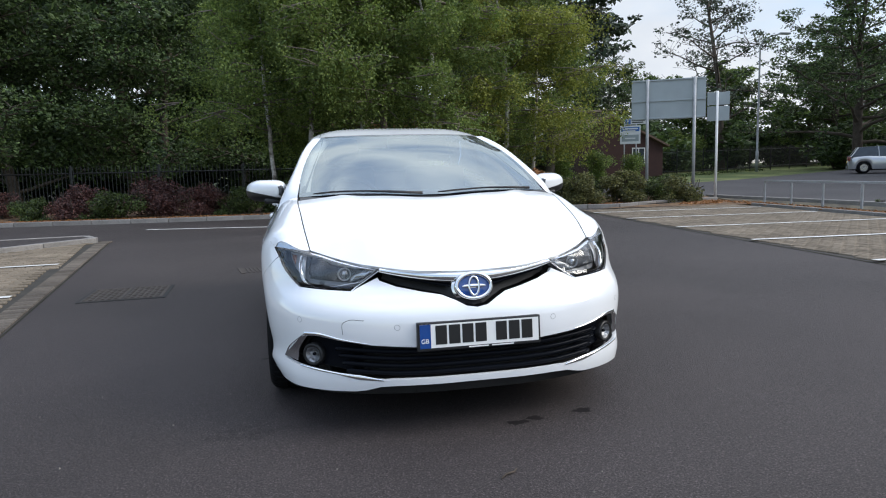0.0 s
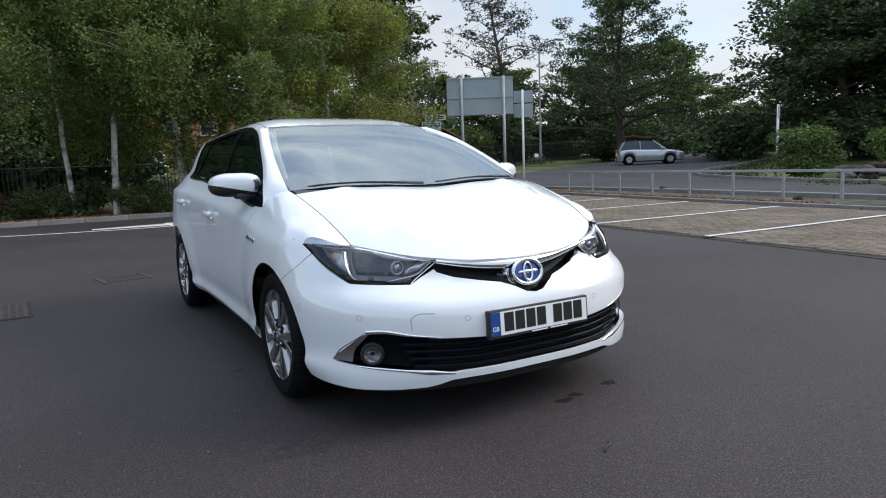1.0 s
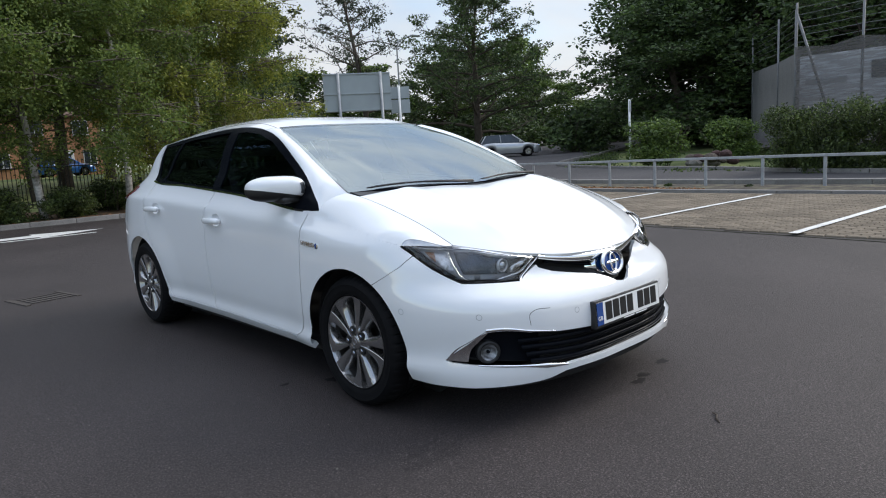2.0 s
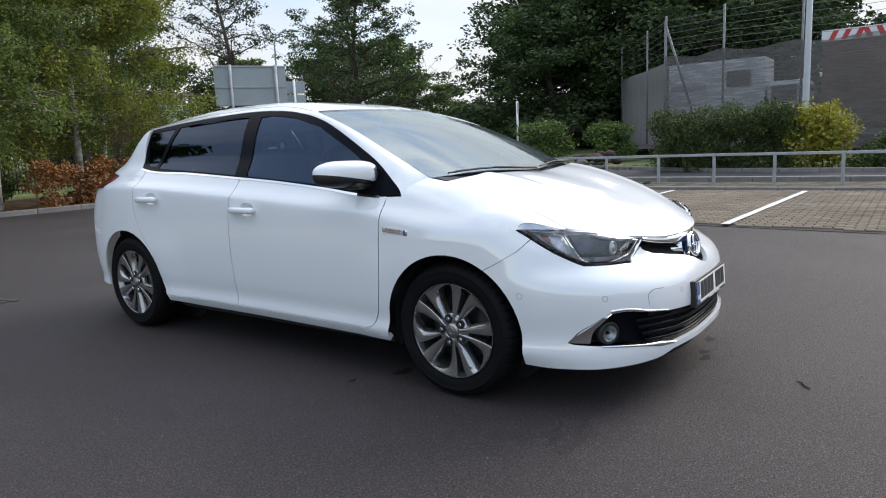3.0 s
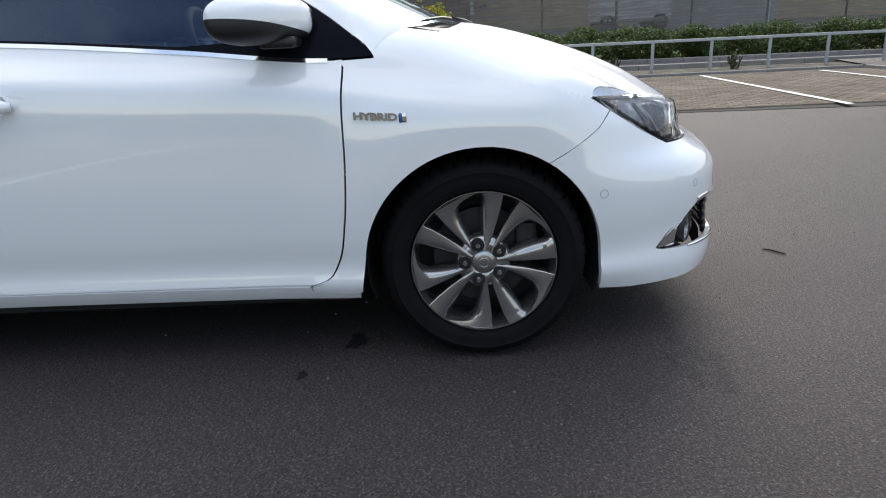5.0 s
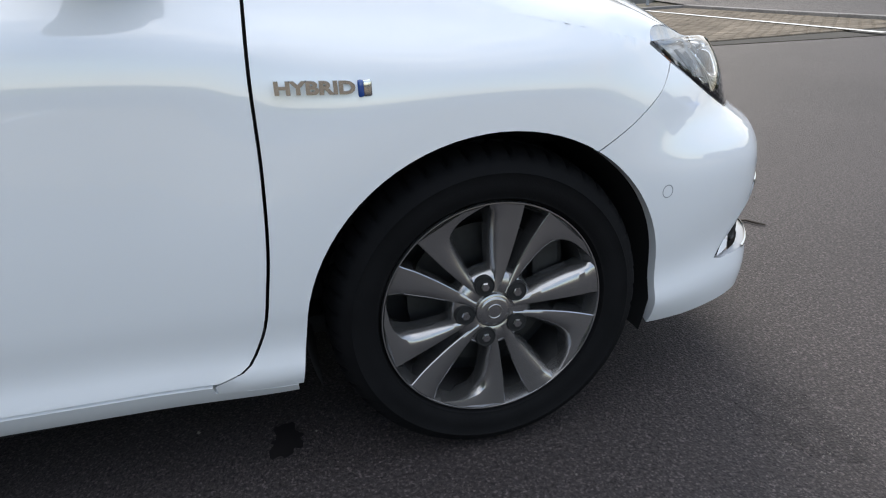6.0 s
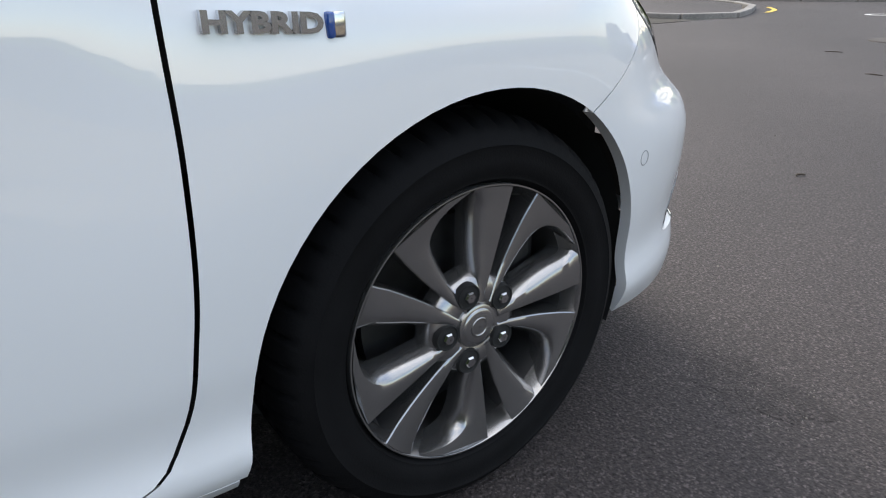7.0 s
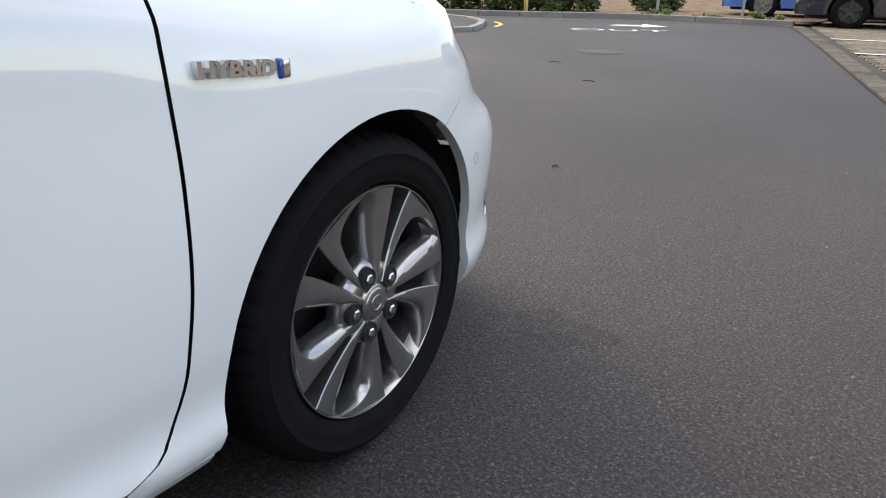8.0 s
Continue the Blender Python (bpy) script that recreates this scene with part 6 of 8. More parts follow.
def make_wheel():
    w = part("wheel", tyre_mesh(), "rubber", car, "black tyre on a grey ten-spoke alloy rim", True)
    sharpen(w, 40)
    bm = bmesh.new()
    lathe(bm, [(0.202, 0.030), (0.208, 0.012), (0.2118, 0.001), (0.2138, -0.0030), (0.2160, -0.0030), (0.2175, 0.002), (0.2165, 0.014)], 120, "X")
    rim = sharpen(part("rim", bm, "alloy", w, "grey alloy rim", True))
    # inside of the rim: shade between the spokes put into a darker alloy
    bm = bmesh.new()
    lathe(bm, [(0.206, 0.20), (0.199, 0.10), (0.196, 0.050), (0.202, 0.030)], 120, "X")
    part("barrel", bm, "alloy_inner", rim, "inside of the rim, darkened for shade", True)
    for k in range(10):
        bm = bmesh.new()
        spoke(bm, radians(113.7 + 72 * (k // 2)), 1 if k % 2 else -1)
        bmesh.ops.recalc_face_normals(bm, faces=bm.faces)
        sharpen(part("spoke", bm, "alloy", rim, "", True), 36)
    bm = bmesh.new()
    lathe(bm, [(0.001, 0.0), (0.030, 0.0), (0.034, 0.002), (0.036, 0.006), (0.044, 0.003), (0.060, 0.004), (0.074, 0.009), (0.082, 0.020), (0.084, 0.044), (0.02, 0.048)], 60, "X")
    sharpen(part("hub", bm, "alloy", rim, "", True))
    bm = bmesh.new()
    lathe(bm, [(0.001, -0.0025), (0.024, -0.0022), (0.0285, -0.001), (0.030, 0.002)], 40, "X")
    part("centre_cap", bm, "alloy", rim, "plain round centre cap", True)
    bm = bmesh.new()
    lathe(bm, [(0.0140 + 0.002 * math.cos(a), -0.0025 + 0.0016 * math.sin(a)) for a in np.linspace(0, math.tau, 7)[:-1]], 30, "X", True)
    part("cap_ring", bm, "alloy", rim, "", True)
    for k in range(5):
        a = radians(72 + 72 * k)
        bm = bmesh.new()
        lathe(bm, [(0.001, -0.0115), (0.0075, -0.0115), (0.0095, -0.0085), (0.0095, 0.03)], 6, "X")
        spot = Matrix.Translation((0.006, 0.0565 * math.cos(a), 0.0565 * math.sin(a)))
        bmesh.ops.transform(bm, verts=bm.verts, matrix=spot)
        part("wheel_nut", bm, "badge_chrome", rim, "dark chrome nut")
        # raised black disc stands in for the shaded hole round the nut
        bm = bmesh.new()
        lathe(bm, [(0.001, -0.0045), (0.0165, -0.0045), (0.0178, -0.0065), (0.0192, -0.0065), (0.021, 0.004)], 28, "X")
        bmesh.ops.transform(bm, verts=bm.verts, matrix=spot)
        sharpen(part("nut_seat", bm, "under", rim, "", True))
    bm = bmesh.new()
    lathe(bm, [(0.06, 0.085), (0.150, 0.085), (0.150, 0.105), (0.06, 0.105)], 60, "X")
    part("brake_disc", bm, "steel", w, "steel brake disc", False)
    bm = bmesh.new()
    box(bm, 0.06, 0.12, -0.165, -0.10, -0.01, 0.10, 0.012)
    part("brake_caliper", bm, "steel", w, "brake caliper", False)
    # black disc added behind the brake as shade between the spokes
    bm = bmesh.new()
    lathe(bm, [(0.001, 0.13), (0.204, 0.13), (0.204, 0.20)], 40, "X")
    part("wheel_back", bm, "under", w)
    return w


def copy_part(ob, m):
    made = {}
    for o in (ob, *ob.children_recursive):
        made[o] = o.copy()
        scene.collection.objects.link(made[o])
        made[o].parent = made.get(o.parent, o.parent)
    made[ob].matrix_basis = m
    return made[ob]


wheel = make_wheel()
wheel.matrix_basis = pose(CX, 0, HUB, 0)
copy_part(wheel, pose(CX, 2.6, HUB, 21))
copy_part(wheel, pose(-CX, 0, HUB, 0, 0, 180))
copy_part(wheel, pose(-CX, 2.6, HUB, 30, 0, 180))


# ---- plants ----
def leaf_cloud(rng, clumps, count, size, flat=0.6, droop=0.0):
    """Many small leaves in ellipsoid clumps (x, y, z, rx, ry, rz): verts and faces."""
    cl = np.array(clumps, float)
    vol = cl[:, 3] * cl[:, 4] * cl[:, 5]
    pick = rng.choice(len(cl), count, p=vol**0.7 / (vol**0.7).sum())
    d = rng.normal(size=(count, 3))
    d /= np.linalg.norm(d, axis=1)[:, None]
    r = rng.uniform(0.25, 1.0, count) ** 0.5 * rng.uniform(0.8, 1.15, count)
    c = cl[pick, :3] + d * r[:, None] * cl[pick, 3:]
    c[:, 2] -= droop * rng.uniform(0, 1, count) ** 2
    a = rng.normal(size=(count, 3))
    a[:, 2] *= flat
    a[:, 2] -= droop * 0.8
    a /= np.linalg.norm(a, axis=1)[:, None]
    b = np.cross(a, rng.normal(size=(count, 3)))
    b /= np.linalg.norm(b, axis=1)[:, None] + 1e-9
    s = size * rng.uniform(0.6, 1.35, count)[:, None]
    fold = np.cross(a, b) * s * 0.18
    verts = np.stack([c - a * s, c + b * s * 0.55 + fold, c + a * s, c - b * s * 0.55 + fold], 1).reshape(-1, 3)
    faces = np.arange(4 * count).reshape(-1, 4)
    return verts.tolist(), faces.tolist()


def limb(bm, rng, start, way, length, r0, n=6, sag=0.0, wander=0.25, sides=6):
    pts, p, d = [Vector(start)], Vector(start), Vector(way).normalized()
    for k in range(n):
        d = (d + Vector(rng.normal(size=3)) * wander * 0.5 + Vector((0, 0, -sag))).normalized()
        p = p + d * (length / n)
        pts.append(p.copy())
    tube(bm, pts, [max(0.012, lerp(r0, r0 * 0.2, k / n)) for k in range(n + 1)], sides, False)
    return pts


def build_tree(name, label, seed, high, trunk_r, limbs, first, spread, leaf, leaf_size, leaves, bark="bark", droop=0.0, clump=1.0, up=0.35, at=None, bare=0.0, group="trees", twigs=3):
    """A tapered trunk with limbs and twigs, and a crown of many leaves round the limbs' ends."""
    rng = np.random.default_rng(seed)
    tree = thing(name, label, "tree", group, at=at)
    bm, wood_bm = bmesh.new(), bmesh.new()
    lean = Vector((rng.normal() * 0.04, rng.normal() * 0.04, 1))
    spine = limb(bm, rng, (0, 0, -0.1), lean, high * 0.92, trunk_r, 12, 0, 0.10, 10)
    axis = Curve([tuple(p) for p in spine])
    clumps = []
    for k in range(limbs):
        t = lerp(first, 0.98, (k + rng.uniform(0, 0.8)) / limbs)
        a = k * 2.4 + rng.uniform(-0.5, 0.5)
        reach = spread * (1 - 0.65 * max(0, t - 0.45) / 0.55) * rng.uniform(0.7, 1.15)
        ends = limb(wood_bm, rng, axis(axis.length * t), (math.cos(a), math.sin(a), up + 0.5 * (t - 0.5)), reach, trunk_r * 0.36 * (1.15 - t * 0.75), 6, droop * 0.08, 0.28)
        for j in range(2, 7):
            q = ends[j]
            if rng.uniform() > bare:
                w = clump * rng.uniform(0.55, 1.1) * (0.6 + 0.1 * j)
                clumps.append((q.x, q.y, q.z, w, w, w * 0.62))
            for _ in range(twigs if j > 2 else 0):
                e = limb(wood_bm, rng, q, (rng.normal(), rng.normal(), 0.3 - droop * 0.4), reach * rng.uniform(0.2, 0.4), 0.022, 2, droop * 0.12, 0.3, 3)[-1]
                if rng.uniform() > bare:
                    w = clump * rng.uniform(0.4, 0.8)
                    clumps.append((e.x, e.y, e.z, w, w, w * 0.62))
    part("trunk", bm, bark, tree, "", True)
    part("branchwork", wood_bm, "birch_limb" if bark == "birch_bark" else bark, tree, "", True)
    v, f = leaf_cloud(rng, clumps, leaves, leaf_size, droop=droop)
    data_part("crown", v, f, leaf, tree)
    return tree


def stand(x, y, turn=0.0, size=1.0, tall=1.0, sink=0.05):
    return Matrix.Translation((x, y, lift(x, y) - sink)) @ Euler((0, 0, radians(turn))).to_matrix().to_4x4() @ Matrix.Diagonal((size, size, size * tall, 1))


birch_spots = [(-0.33, 16.0, 0, 1.0), (1.45, 16.2, 130, 1.05), (3.38, 15.9, 250, 0.98)]
birch = build_tree("birch_tree", "silver birch with white bark and olive leaves", 11, 8.6, 0.095, 26, 0.30, 2.7, "leaf_birch", 0.042, 50000, "birch_bark", droop=0.6, clump=0.42, bare=0.12,
                   at=stand(*birch_spots[0]), group="birch trees", twigs=4)
for s in birch_spots[1:]:
    copy_thing(birch, stand(*s))
birch_b = build_tree("birch_tree", "slender birch leaning over the shrub bed", 12, 8.5, 0.075, 20, 0.28, 2.3, "leaf_birch", 0.042, 36000, "birch_bark", droop=0.7, clump=0.6,
                     at=stand(-1.25, 16.6, 40), group="birch trees")
copy_thing(birch_b, stand(7.4, 18.6, 200, 0.95))
build_tree("birch_tree", "birch with yellowing leaves at the end of the bed", 13, 8.8, 0.1, 28, 0.18, 2.9, "leaf_lime", 0.044, 52000, "birch_bark", droop=0.6, clump=0.5, bare=0.1, at=stand(5.9, 17.2, 60), group="birch trees", twigs=4)

wood = build_tree("broadleaf_tree", "tall dark broadleaf tree in the park", 21, 15, 0.32, 26, 0.12, 5.2, "leaf_dark", 0.115, 32000, clump=1.15, at=stand(-13, 27), group="park trees")
for x, y, a, s, t in ((-20, 30, 50, 1.0, 1.1), (-7.5, 28, 120, 1.0, 1.05), (-27, 25, 310, 0.9, 1.0), (-4, 45, 77, 1.15, 1.0), (1.2, 48.5, 190, 0.95, 1.0), (-15, 38, 10, 1.25, 1.1), (-34, 34, 140, 1.3, 1.1), (-9, 40, 240, 1.3, 1.1)):
    copy_thing(wood, stand(x, y, a, s, t))
clear = build_tree("broadleaf_tree", "tall park tree with a clear dark trunk", 23, 16, 0.3, 24, 0.30, 5.2, "leaf_dark", 0.155, 25000, clump=1.2, at=stand(-3.2, 31), group="park trees")
for x, y, a, s, t in ((2.2, 34, 100, 1.0, 1.0), (7.2, 37, 200, 1.0, 1.05), (3.5, 26.5, 290, 0.75, 1.0), (-0.5, 42, 20, 1.2, 1.0), (11.5, 44, 150, 1.1, 1.0)):
    copy_thing(clear, stand(x, y, a, s, t))
wood_b = build_tree("broadleaf_tree", "green leafy tree at the park's edge", 22, 9, 0.2, 22, 0.08, 3.6, "leaf_dark", 0.075, 26000, clump=1.0, at=stand(-10.2, 22.5), group="park trees")
for x, y, a, s, t in ((-16.5, 22, 70, 0.8, 0.9), (-5.8, 23.5, 150, 0.95, 1.0), (-23, 21, 260, 1.0, 1.0), (11.5, 36, 20, 0.9, 1.1)):
    copy_thing(wood_b, stand(x, y, a, s, t))
wood_far = build_tree("broadleaf_tree", "green tree in the belt beyond the lawn", 24, 9, 0.2, 20, 0.08, 3.6, "leaf_mid", 0.15, 7500, clump=1.0, at=stand(66, 52), group="park trees", twigs=2)
for x, y, a, s, t in ((17, 45, 10, 0.9, 0.8), (23, 50, 60, 1.1, 0.9), (31, 50, 120, 1.2, 0.8), (38, 50, 200, 1.3, 0.8), (45, 49, 280, 1.3, 0.85), (52, 50, 330, 1.4, 0.9), (60, 50, 40, 1.5, 1.0), (57, 41, 10, 1.1, 0.7)):
    copy_thing(wood_far, stand(x, y, a, s, t))
pine = build_tree("conifer_tree", "dark open-crowned conifer behind the shrubs", 31, 15, 0.26, 20, 0.34, 3.6, "leaf_pine", 0.15, 12000, clump=0.75, up=0.25, at=stand(13.0, 31.0), group="conifers")
copy_thing(pine, stand(10.2, 29.0, 100, 0.95))
thin = build_tree("dead_tree", "half-bare tree with thin dark branches", 41, 17, 0.3, 26, 0.25, 5.0, "leaf_pine", 0.12, 5200, clump=0.7, bare=0.5, at=stand(33.5, 45), group="bare trees", twigs=5)
oak = build_tree("spreading_tree", "broad spreading tree with dark layered branches", 51, 14.5, 0.42, 30, 0.16, 8.0, "leaf_dark", 0.12, 24000, clump=0.8, up=0.32, bare=0.22, at=stand(36.5, 34.5, 0, 0.85), group="roadside trees", twigs=5)
copy_thing(oak, stand(44, 45, 140, 0.85))
copy_thing(oak, stand(24, 47, 70, 0.7))
east = build_tree("broadleaf_tree", "tall dense dark tree above the compound", 61, 17, 0.4, 30, 0.06, 6.5, "leaf_dark", 0.175, 21000, clump=1.5, at=stand(41, 20, 0, 1.0, 0.84), group="roadside trees")
for x, y, a, s, t in ((39, 13, 90, 1.0, 1.05), (37, 8.2, 170, 0.9, 1.1), (52, 23, 60, 1.2, 1.1), (43, 10.5, 110, 1.0, 1.1), (45, 15, 250, 1.15, 1.1), (36.5, 17.5, 40, 0.8, 1.0), (47, 8, 300, 1.3, 1.2), (48, 17, 200, 1.2, 1.15), (42, 3.4, 20, 0.85, 1.05)):
    copy_thing(east, stand(x, y, a, s, 0.84 * t))


def shrub(name, label, seed, rx, ry, h, leaf, size, count, at, group="shrubs", lumps=14, square=False):
    """A bush: stems, a dark inside and many leaves in lumps."""
    rng = np.random.default_rng(seed)
    bush = thing(name, label, "hedge" if square else "shrub", group, at=at)
    bm = bmesh.new()
    for _ in range(9):
        x, y = rng.uniform(-rx, rx) * 0.6, rng.uniform(-ry, ry) * 0.6
        limb(bm, rng, (x * 0.4, y * 0.4, -0.05), (x, y, h), h * 0.9, 0.02, 4, 0, 0.3, 5)
    part("branchwork", bm, "bark", bush, "", True)
    clumps = []
    for k in range(lumps):
        if square:
            x, y, z = rng.uniform(-rx, rx), rng.uniform(-ry, ry), rng.uniform(0.1, 0.88) * h
            w = min(rx, ry, h) * rng.uniform(0.45, 0.62)
        else:
            a, r = rng.uniform(0, math.tau), rng.uniform(0, 0.75)
            x, y = rx * r * math.cos(a), ry * r * math.sin(a)
            z = h * rng.uniform(0.15, 0.85) * (1 - 0.45 * r * r)
            w = min(rx, ry, h) * rng.uniform(0.32, 0.5)
        clumps.append((x, y, z, w, w, min(w, h * 0.2)))
    v, f = leaf_cloud(rng, clumps, count, size)
    v = [(x, y, max(z, 0.0)) for x, y, z in v]
    data_part("foliage", v, f, leaf, bush)
    return bush


red = shrub("shrub", "dark red barberry shrub in the mulch bed", 71, 1.1, 0.8, 1.05, "leaf_red", 0.030, 9000, stand(-6.6, 16.6), "bed shrubs", 22)
for x, y, a, s in ((-4.6, 16.9, 70, 1.15), (-3.2, 16.5, 200, 0.95), (-9.2, 17.6, 20, 0.9)):
    copy_thing(red, stand(x, y, a, s))
green = shrub("shrub", "low dark green shrub in the mulch bed", 72, 1.2, 0.8, 1.0, "leaf_hedge", 0.036, 8000, stand(-5.6, 16.2, 10, 0.9), "bed shrubs", 22)
for x, y, a, s in ((-2.2, 16.4, 40, 1.0), (-1.0, 17.0, 90, 1.2), (0.4, 15.9, 170, 1.05), (1.9, 15.8, 250, 1.0), (3.3, 16.9, 310, 1.1), (-7.8, 16.8, 130, 0.8), (6.9, 16.0, 15, 1.25), (8.2, 16.1, 60, 1.1), (10.4, 15.3, 190, 1.0)):
    copy_thing(green, stand(x, y, a, s))
olive = shrub("shrub", "yellow-green variegated shrub at the kerb", 73, 0.8, 0.7, 1.05, "leaf_olive", 0.036, 7000, stand(7.7, 14.9), "bed shrubs", 16)
copy_thing(olive, stand(9.0, 15.2, 80, 1.05))
rust = shrub("shrub", "brownish green twiggy shrub beside the sign posts", 74, 1.0, 0.7, 1.05, "leaf_olive", 0.036, 6500, stand(10.9, 14.95, 0, 0.95), "bed shrubs", 18)
shrub("beech_hedge", "clipped hedge with copper-coloured top leaves", 75, 1.2, 0.55, 1.25, "leaf_copper", 0.05, 6000, stand(5.2, 15.3), "hedges", 40, True)
hedge = shrub("hedge", "dense green clipped hedge beyond the road", 76, 0.8, 2.0, 1.75, "leaf_hedge", 0.038, 44000, stand(16.6, 2.85, 0, 0.88, 1.2), "hedges", 90, True)
low = shrub("hedge", "low spreading green hedge under the compound fence", 77, 0.8, 2.6, 1.0, "leaf_hedge", 0.042, 24000, stand(16.7, -2.9, 0, 0.95), "hedges", 70, True)
for y, a in ((-7.7, 180), (-12.3, 0), (-16.9, 180)):
    copy_thing(low, stand(16.6, y, a, 0.95))
shrub("shrub", "bright yellow-leaved shrub in the hedge", 78, 1.0, 1.05, 2.0, "leaf_yellow", 0.06, 5200, stand(16.6, 0.35, 0, 0.92, 1.14), "hedges", 30)
wild = shrub("shrub", "rounded bush with brownish green leaves on the verge", 79, 1.5, 1.4, 1.9, "leaf_mid", 0.065, 6500, stand(21.2, 10.6), "verge shrubs", 26)
copy_thing(wild, stand(23.5, 8.8, 90, 0.9))
far_bush = shrub("shrub", "dark rounded bush at the far edge of the verge", 81, 1.5, 1.4, 1.9, "leaf_dark", 0.10, 2600, stand(-30, 33), "verge shrubs", 26)
for k in range(14):
    copy_thing(far_bush, stand(-28 + 2.1 * k, 33.5 + (k % 3) * 1.3, 50 * k, 2.5 + 0.25 * (k % 4), 0.95))
for k in range(17):
    copy_thing(far_bush, stand(15 + 3.1 * k, 38.5 + 1.35 * k + (k % 3), 70 * k, 1.9 + 0.25 * (k % 4), 0.9))
for k in range(8):
    copy_thing(far_bush, stand(27.5 + 4 * k, 20.5 + 1.9 * k + (k % 2) * 1.5, 110 * k, 1.3 + 0.2 * (k % 3), 0.9)) if k > 1 else None
for k, (x, y) in enumerate(((38, 37.5), (41, 38.5), (44.5, 39), (48, 40.5), (51, 42), (54, 43.5), (58, 38), (60.5, 40.5), (63, 41), (61, 36.5), (60, 33), (60, 30), (56, 27), (52.5, 25), (49, 22.5), (45, 20.5), (41, 17.5), (38, 15.5))):
    copy_thing(far_bush, stand(x, y, 77 * k, 2.6 if x > 50 else 2.0, 0.9))
sunny = shrub("shrub", "sunlit yellow-green bush beyond the far fence", 82, 1.6, 1.5, 3.2, "leaf_birch", 0.10, 2600, stand(25.6, 42.5), "verge shrubs", 26)
for x, y, a, s_ in ((15.5, 30.5, 20, 0.62), (17.7, 30.4, 100, 0.55), (13.6, 31.2, 240, 0.7), (28.3, 44, 60, 1.1), (23.8, 45.5, 140, 1.3), (31, 45.5, 210, 1.0)):
    copy_thing(sunny, stand(x, y, a, s_))
south = shrub("shrub", "straggly green bush behind the far kerb", 80, 1.6, 0.9, 1.3, "leaf_hedge", 0.06, 5200, stand(11.0, -13.9), "far shrubs", 26)
for x, y, a, s in ((13.6, -13.8, 50, 1.2), (8.8, -14.2, 130, 1.0), (6.9, -14.9, 200, 0.9), (5.4, -15.6, 20, 0.7), (3.6, -17.5, 60, 0.6), (16.0, -13.4, 90, 1.2)):
    copy_thing(south, stand(x, y, a, s))
for k, (x, y) in enumerate(((1.8, -14.9), (0.7, -14.75), (2.9, -14.9))):
    shrub("weed", "small yellowing weeds along the paving edge", 90 + k, 0.5, 0.3, 0.3, "leaf_birch", 0.03, 700, stand(x, y), "weeds", 8)
# weeds at the railing's foot
for k, (x, y, h) in enumerate(((11.45, -3.4, 0.5), (11.5, -5.9, 0.45), (11.8, 3.4, 0.18), (11.9, 5.2, 0.15), (13.3, 10.0, 0.3))):
    shrub("weed", "thin green weed growing at the railing", 100 + k, 0.13, 0.13, h, "leaf_hedge", 0.03, 160, stand(x, y), "weeds", 6)
# fallen leaves on the mulch
rng = np.random.default_rng(9)
cl = [(x, 15.2 - 0.08 * x if x < 0 else 14.75, 0.07, 1.2, 0.35, 0.012) for x in np.arange(-14, 9, 1.2)]
cl += [(lerp(10.9, 11.9, k / 9), lerp(4.5, 13.4, k / 9), 0.045, 0.4, 0.7, 0.010) for k in range(10)] + [(10.6 + 0.3 * k, 13.6 + 0.25 * k, 0.04, 0.6, 0.5, 0.010) for k in range(5)]
v, f = leaf_cloud(rng, cl, 7200, 0.035, flat=0.15)
tagged(data_part("fallen_leaves", v, f, "leaf_copper"), "brown fallen leaves along the kerb", "leaves", kind="stuff")
# grass blades on the verge and lawn edge
cl = [(x, y, lift(x, y) - 0.04, 1.2, 1.2, 0.10) for x, y in [(17.9, yy) for yy in np.arange(-12, 9, 1.5)] + [(21 + 2 * k, 13.5 + 1.25 * k) for k in range(12)] + [(12 + 3 * k, 30 + 1.6 * k) for k in range(8)]]
v, f = leaf_cloud(rng, cl, 9000, 0.06, flat=2.0)
tagged(data_part("verge_grass", v, f, "leaf_hedge"), "tufts of grass on the road verge", "grass", kind="stuff")


# ---- rails, fences, signs and posts ----
def railing(name, pts, label, high=0.66, gap=1.2):
    """A knee rail of square steel posts and a flat top bar."""
    run = thing(name, label, "railing")
    c = Curve(pts)
    n = int(c.length / gap)
    bm = bmesh.new()
    box(bm, -0.03, 0.03, -0.018, 0.018, -0.25, high, 0.004)
    me = bpy.data.meshes.new("post")
    bm.to_mesh(me)
    bm.free()
    me.materials.append(M["galv"])
    for k in range(n + 1):
        p = c(c.length * k / n)
        ob = new("post", me)
        ob.parent = run
        d = c(min(c.length, c.length * k / n + 0.1)) - c(max(0, c.length * k / n - 0.1))
        ob.matrix_basis = pose(p[0], p[1], lift(p[0], p[1]), 0, 0, math.degrees(math.atan2(d[1], d[0])))
    for k in range(n):
        a, b = c(c.length * k / n), c(c.length * (k + 1) / n)
        bm = bmesh.new()
        d = math.hypot(b[0] - a[0], b[1] - a[1])
        box(bm, -d / 2, d / 2, -0.026, 0.026, high - 0.055, high, 0.006)
        ob = part("top_rail", bm, "galv", run)
        mx, my = (a[0] + b[0]) / 2, (a[1] + b[1]) / 2
        ob.matrix_basis = pose(mx, my, lift(mx, my) + 0.004, 0, 0, math.degrees(math.atan2(b[1] - a[1], b[0] - a[0])))
    return run


railing("railing", [(12.35, 13.0), (12.1, 10.8), (12.0, 8.6), (12.0, 5.5), (12.05, 3.0), (11.35, -2.6), (11.55, -6.5), (11.9, -14.0)], "galvanised steel knee railing along the bays")
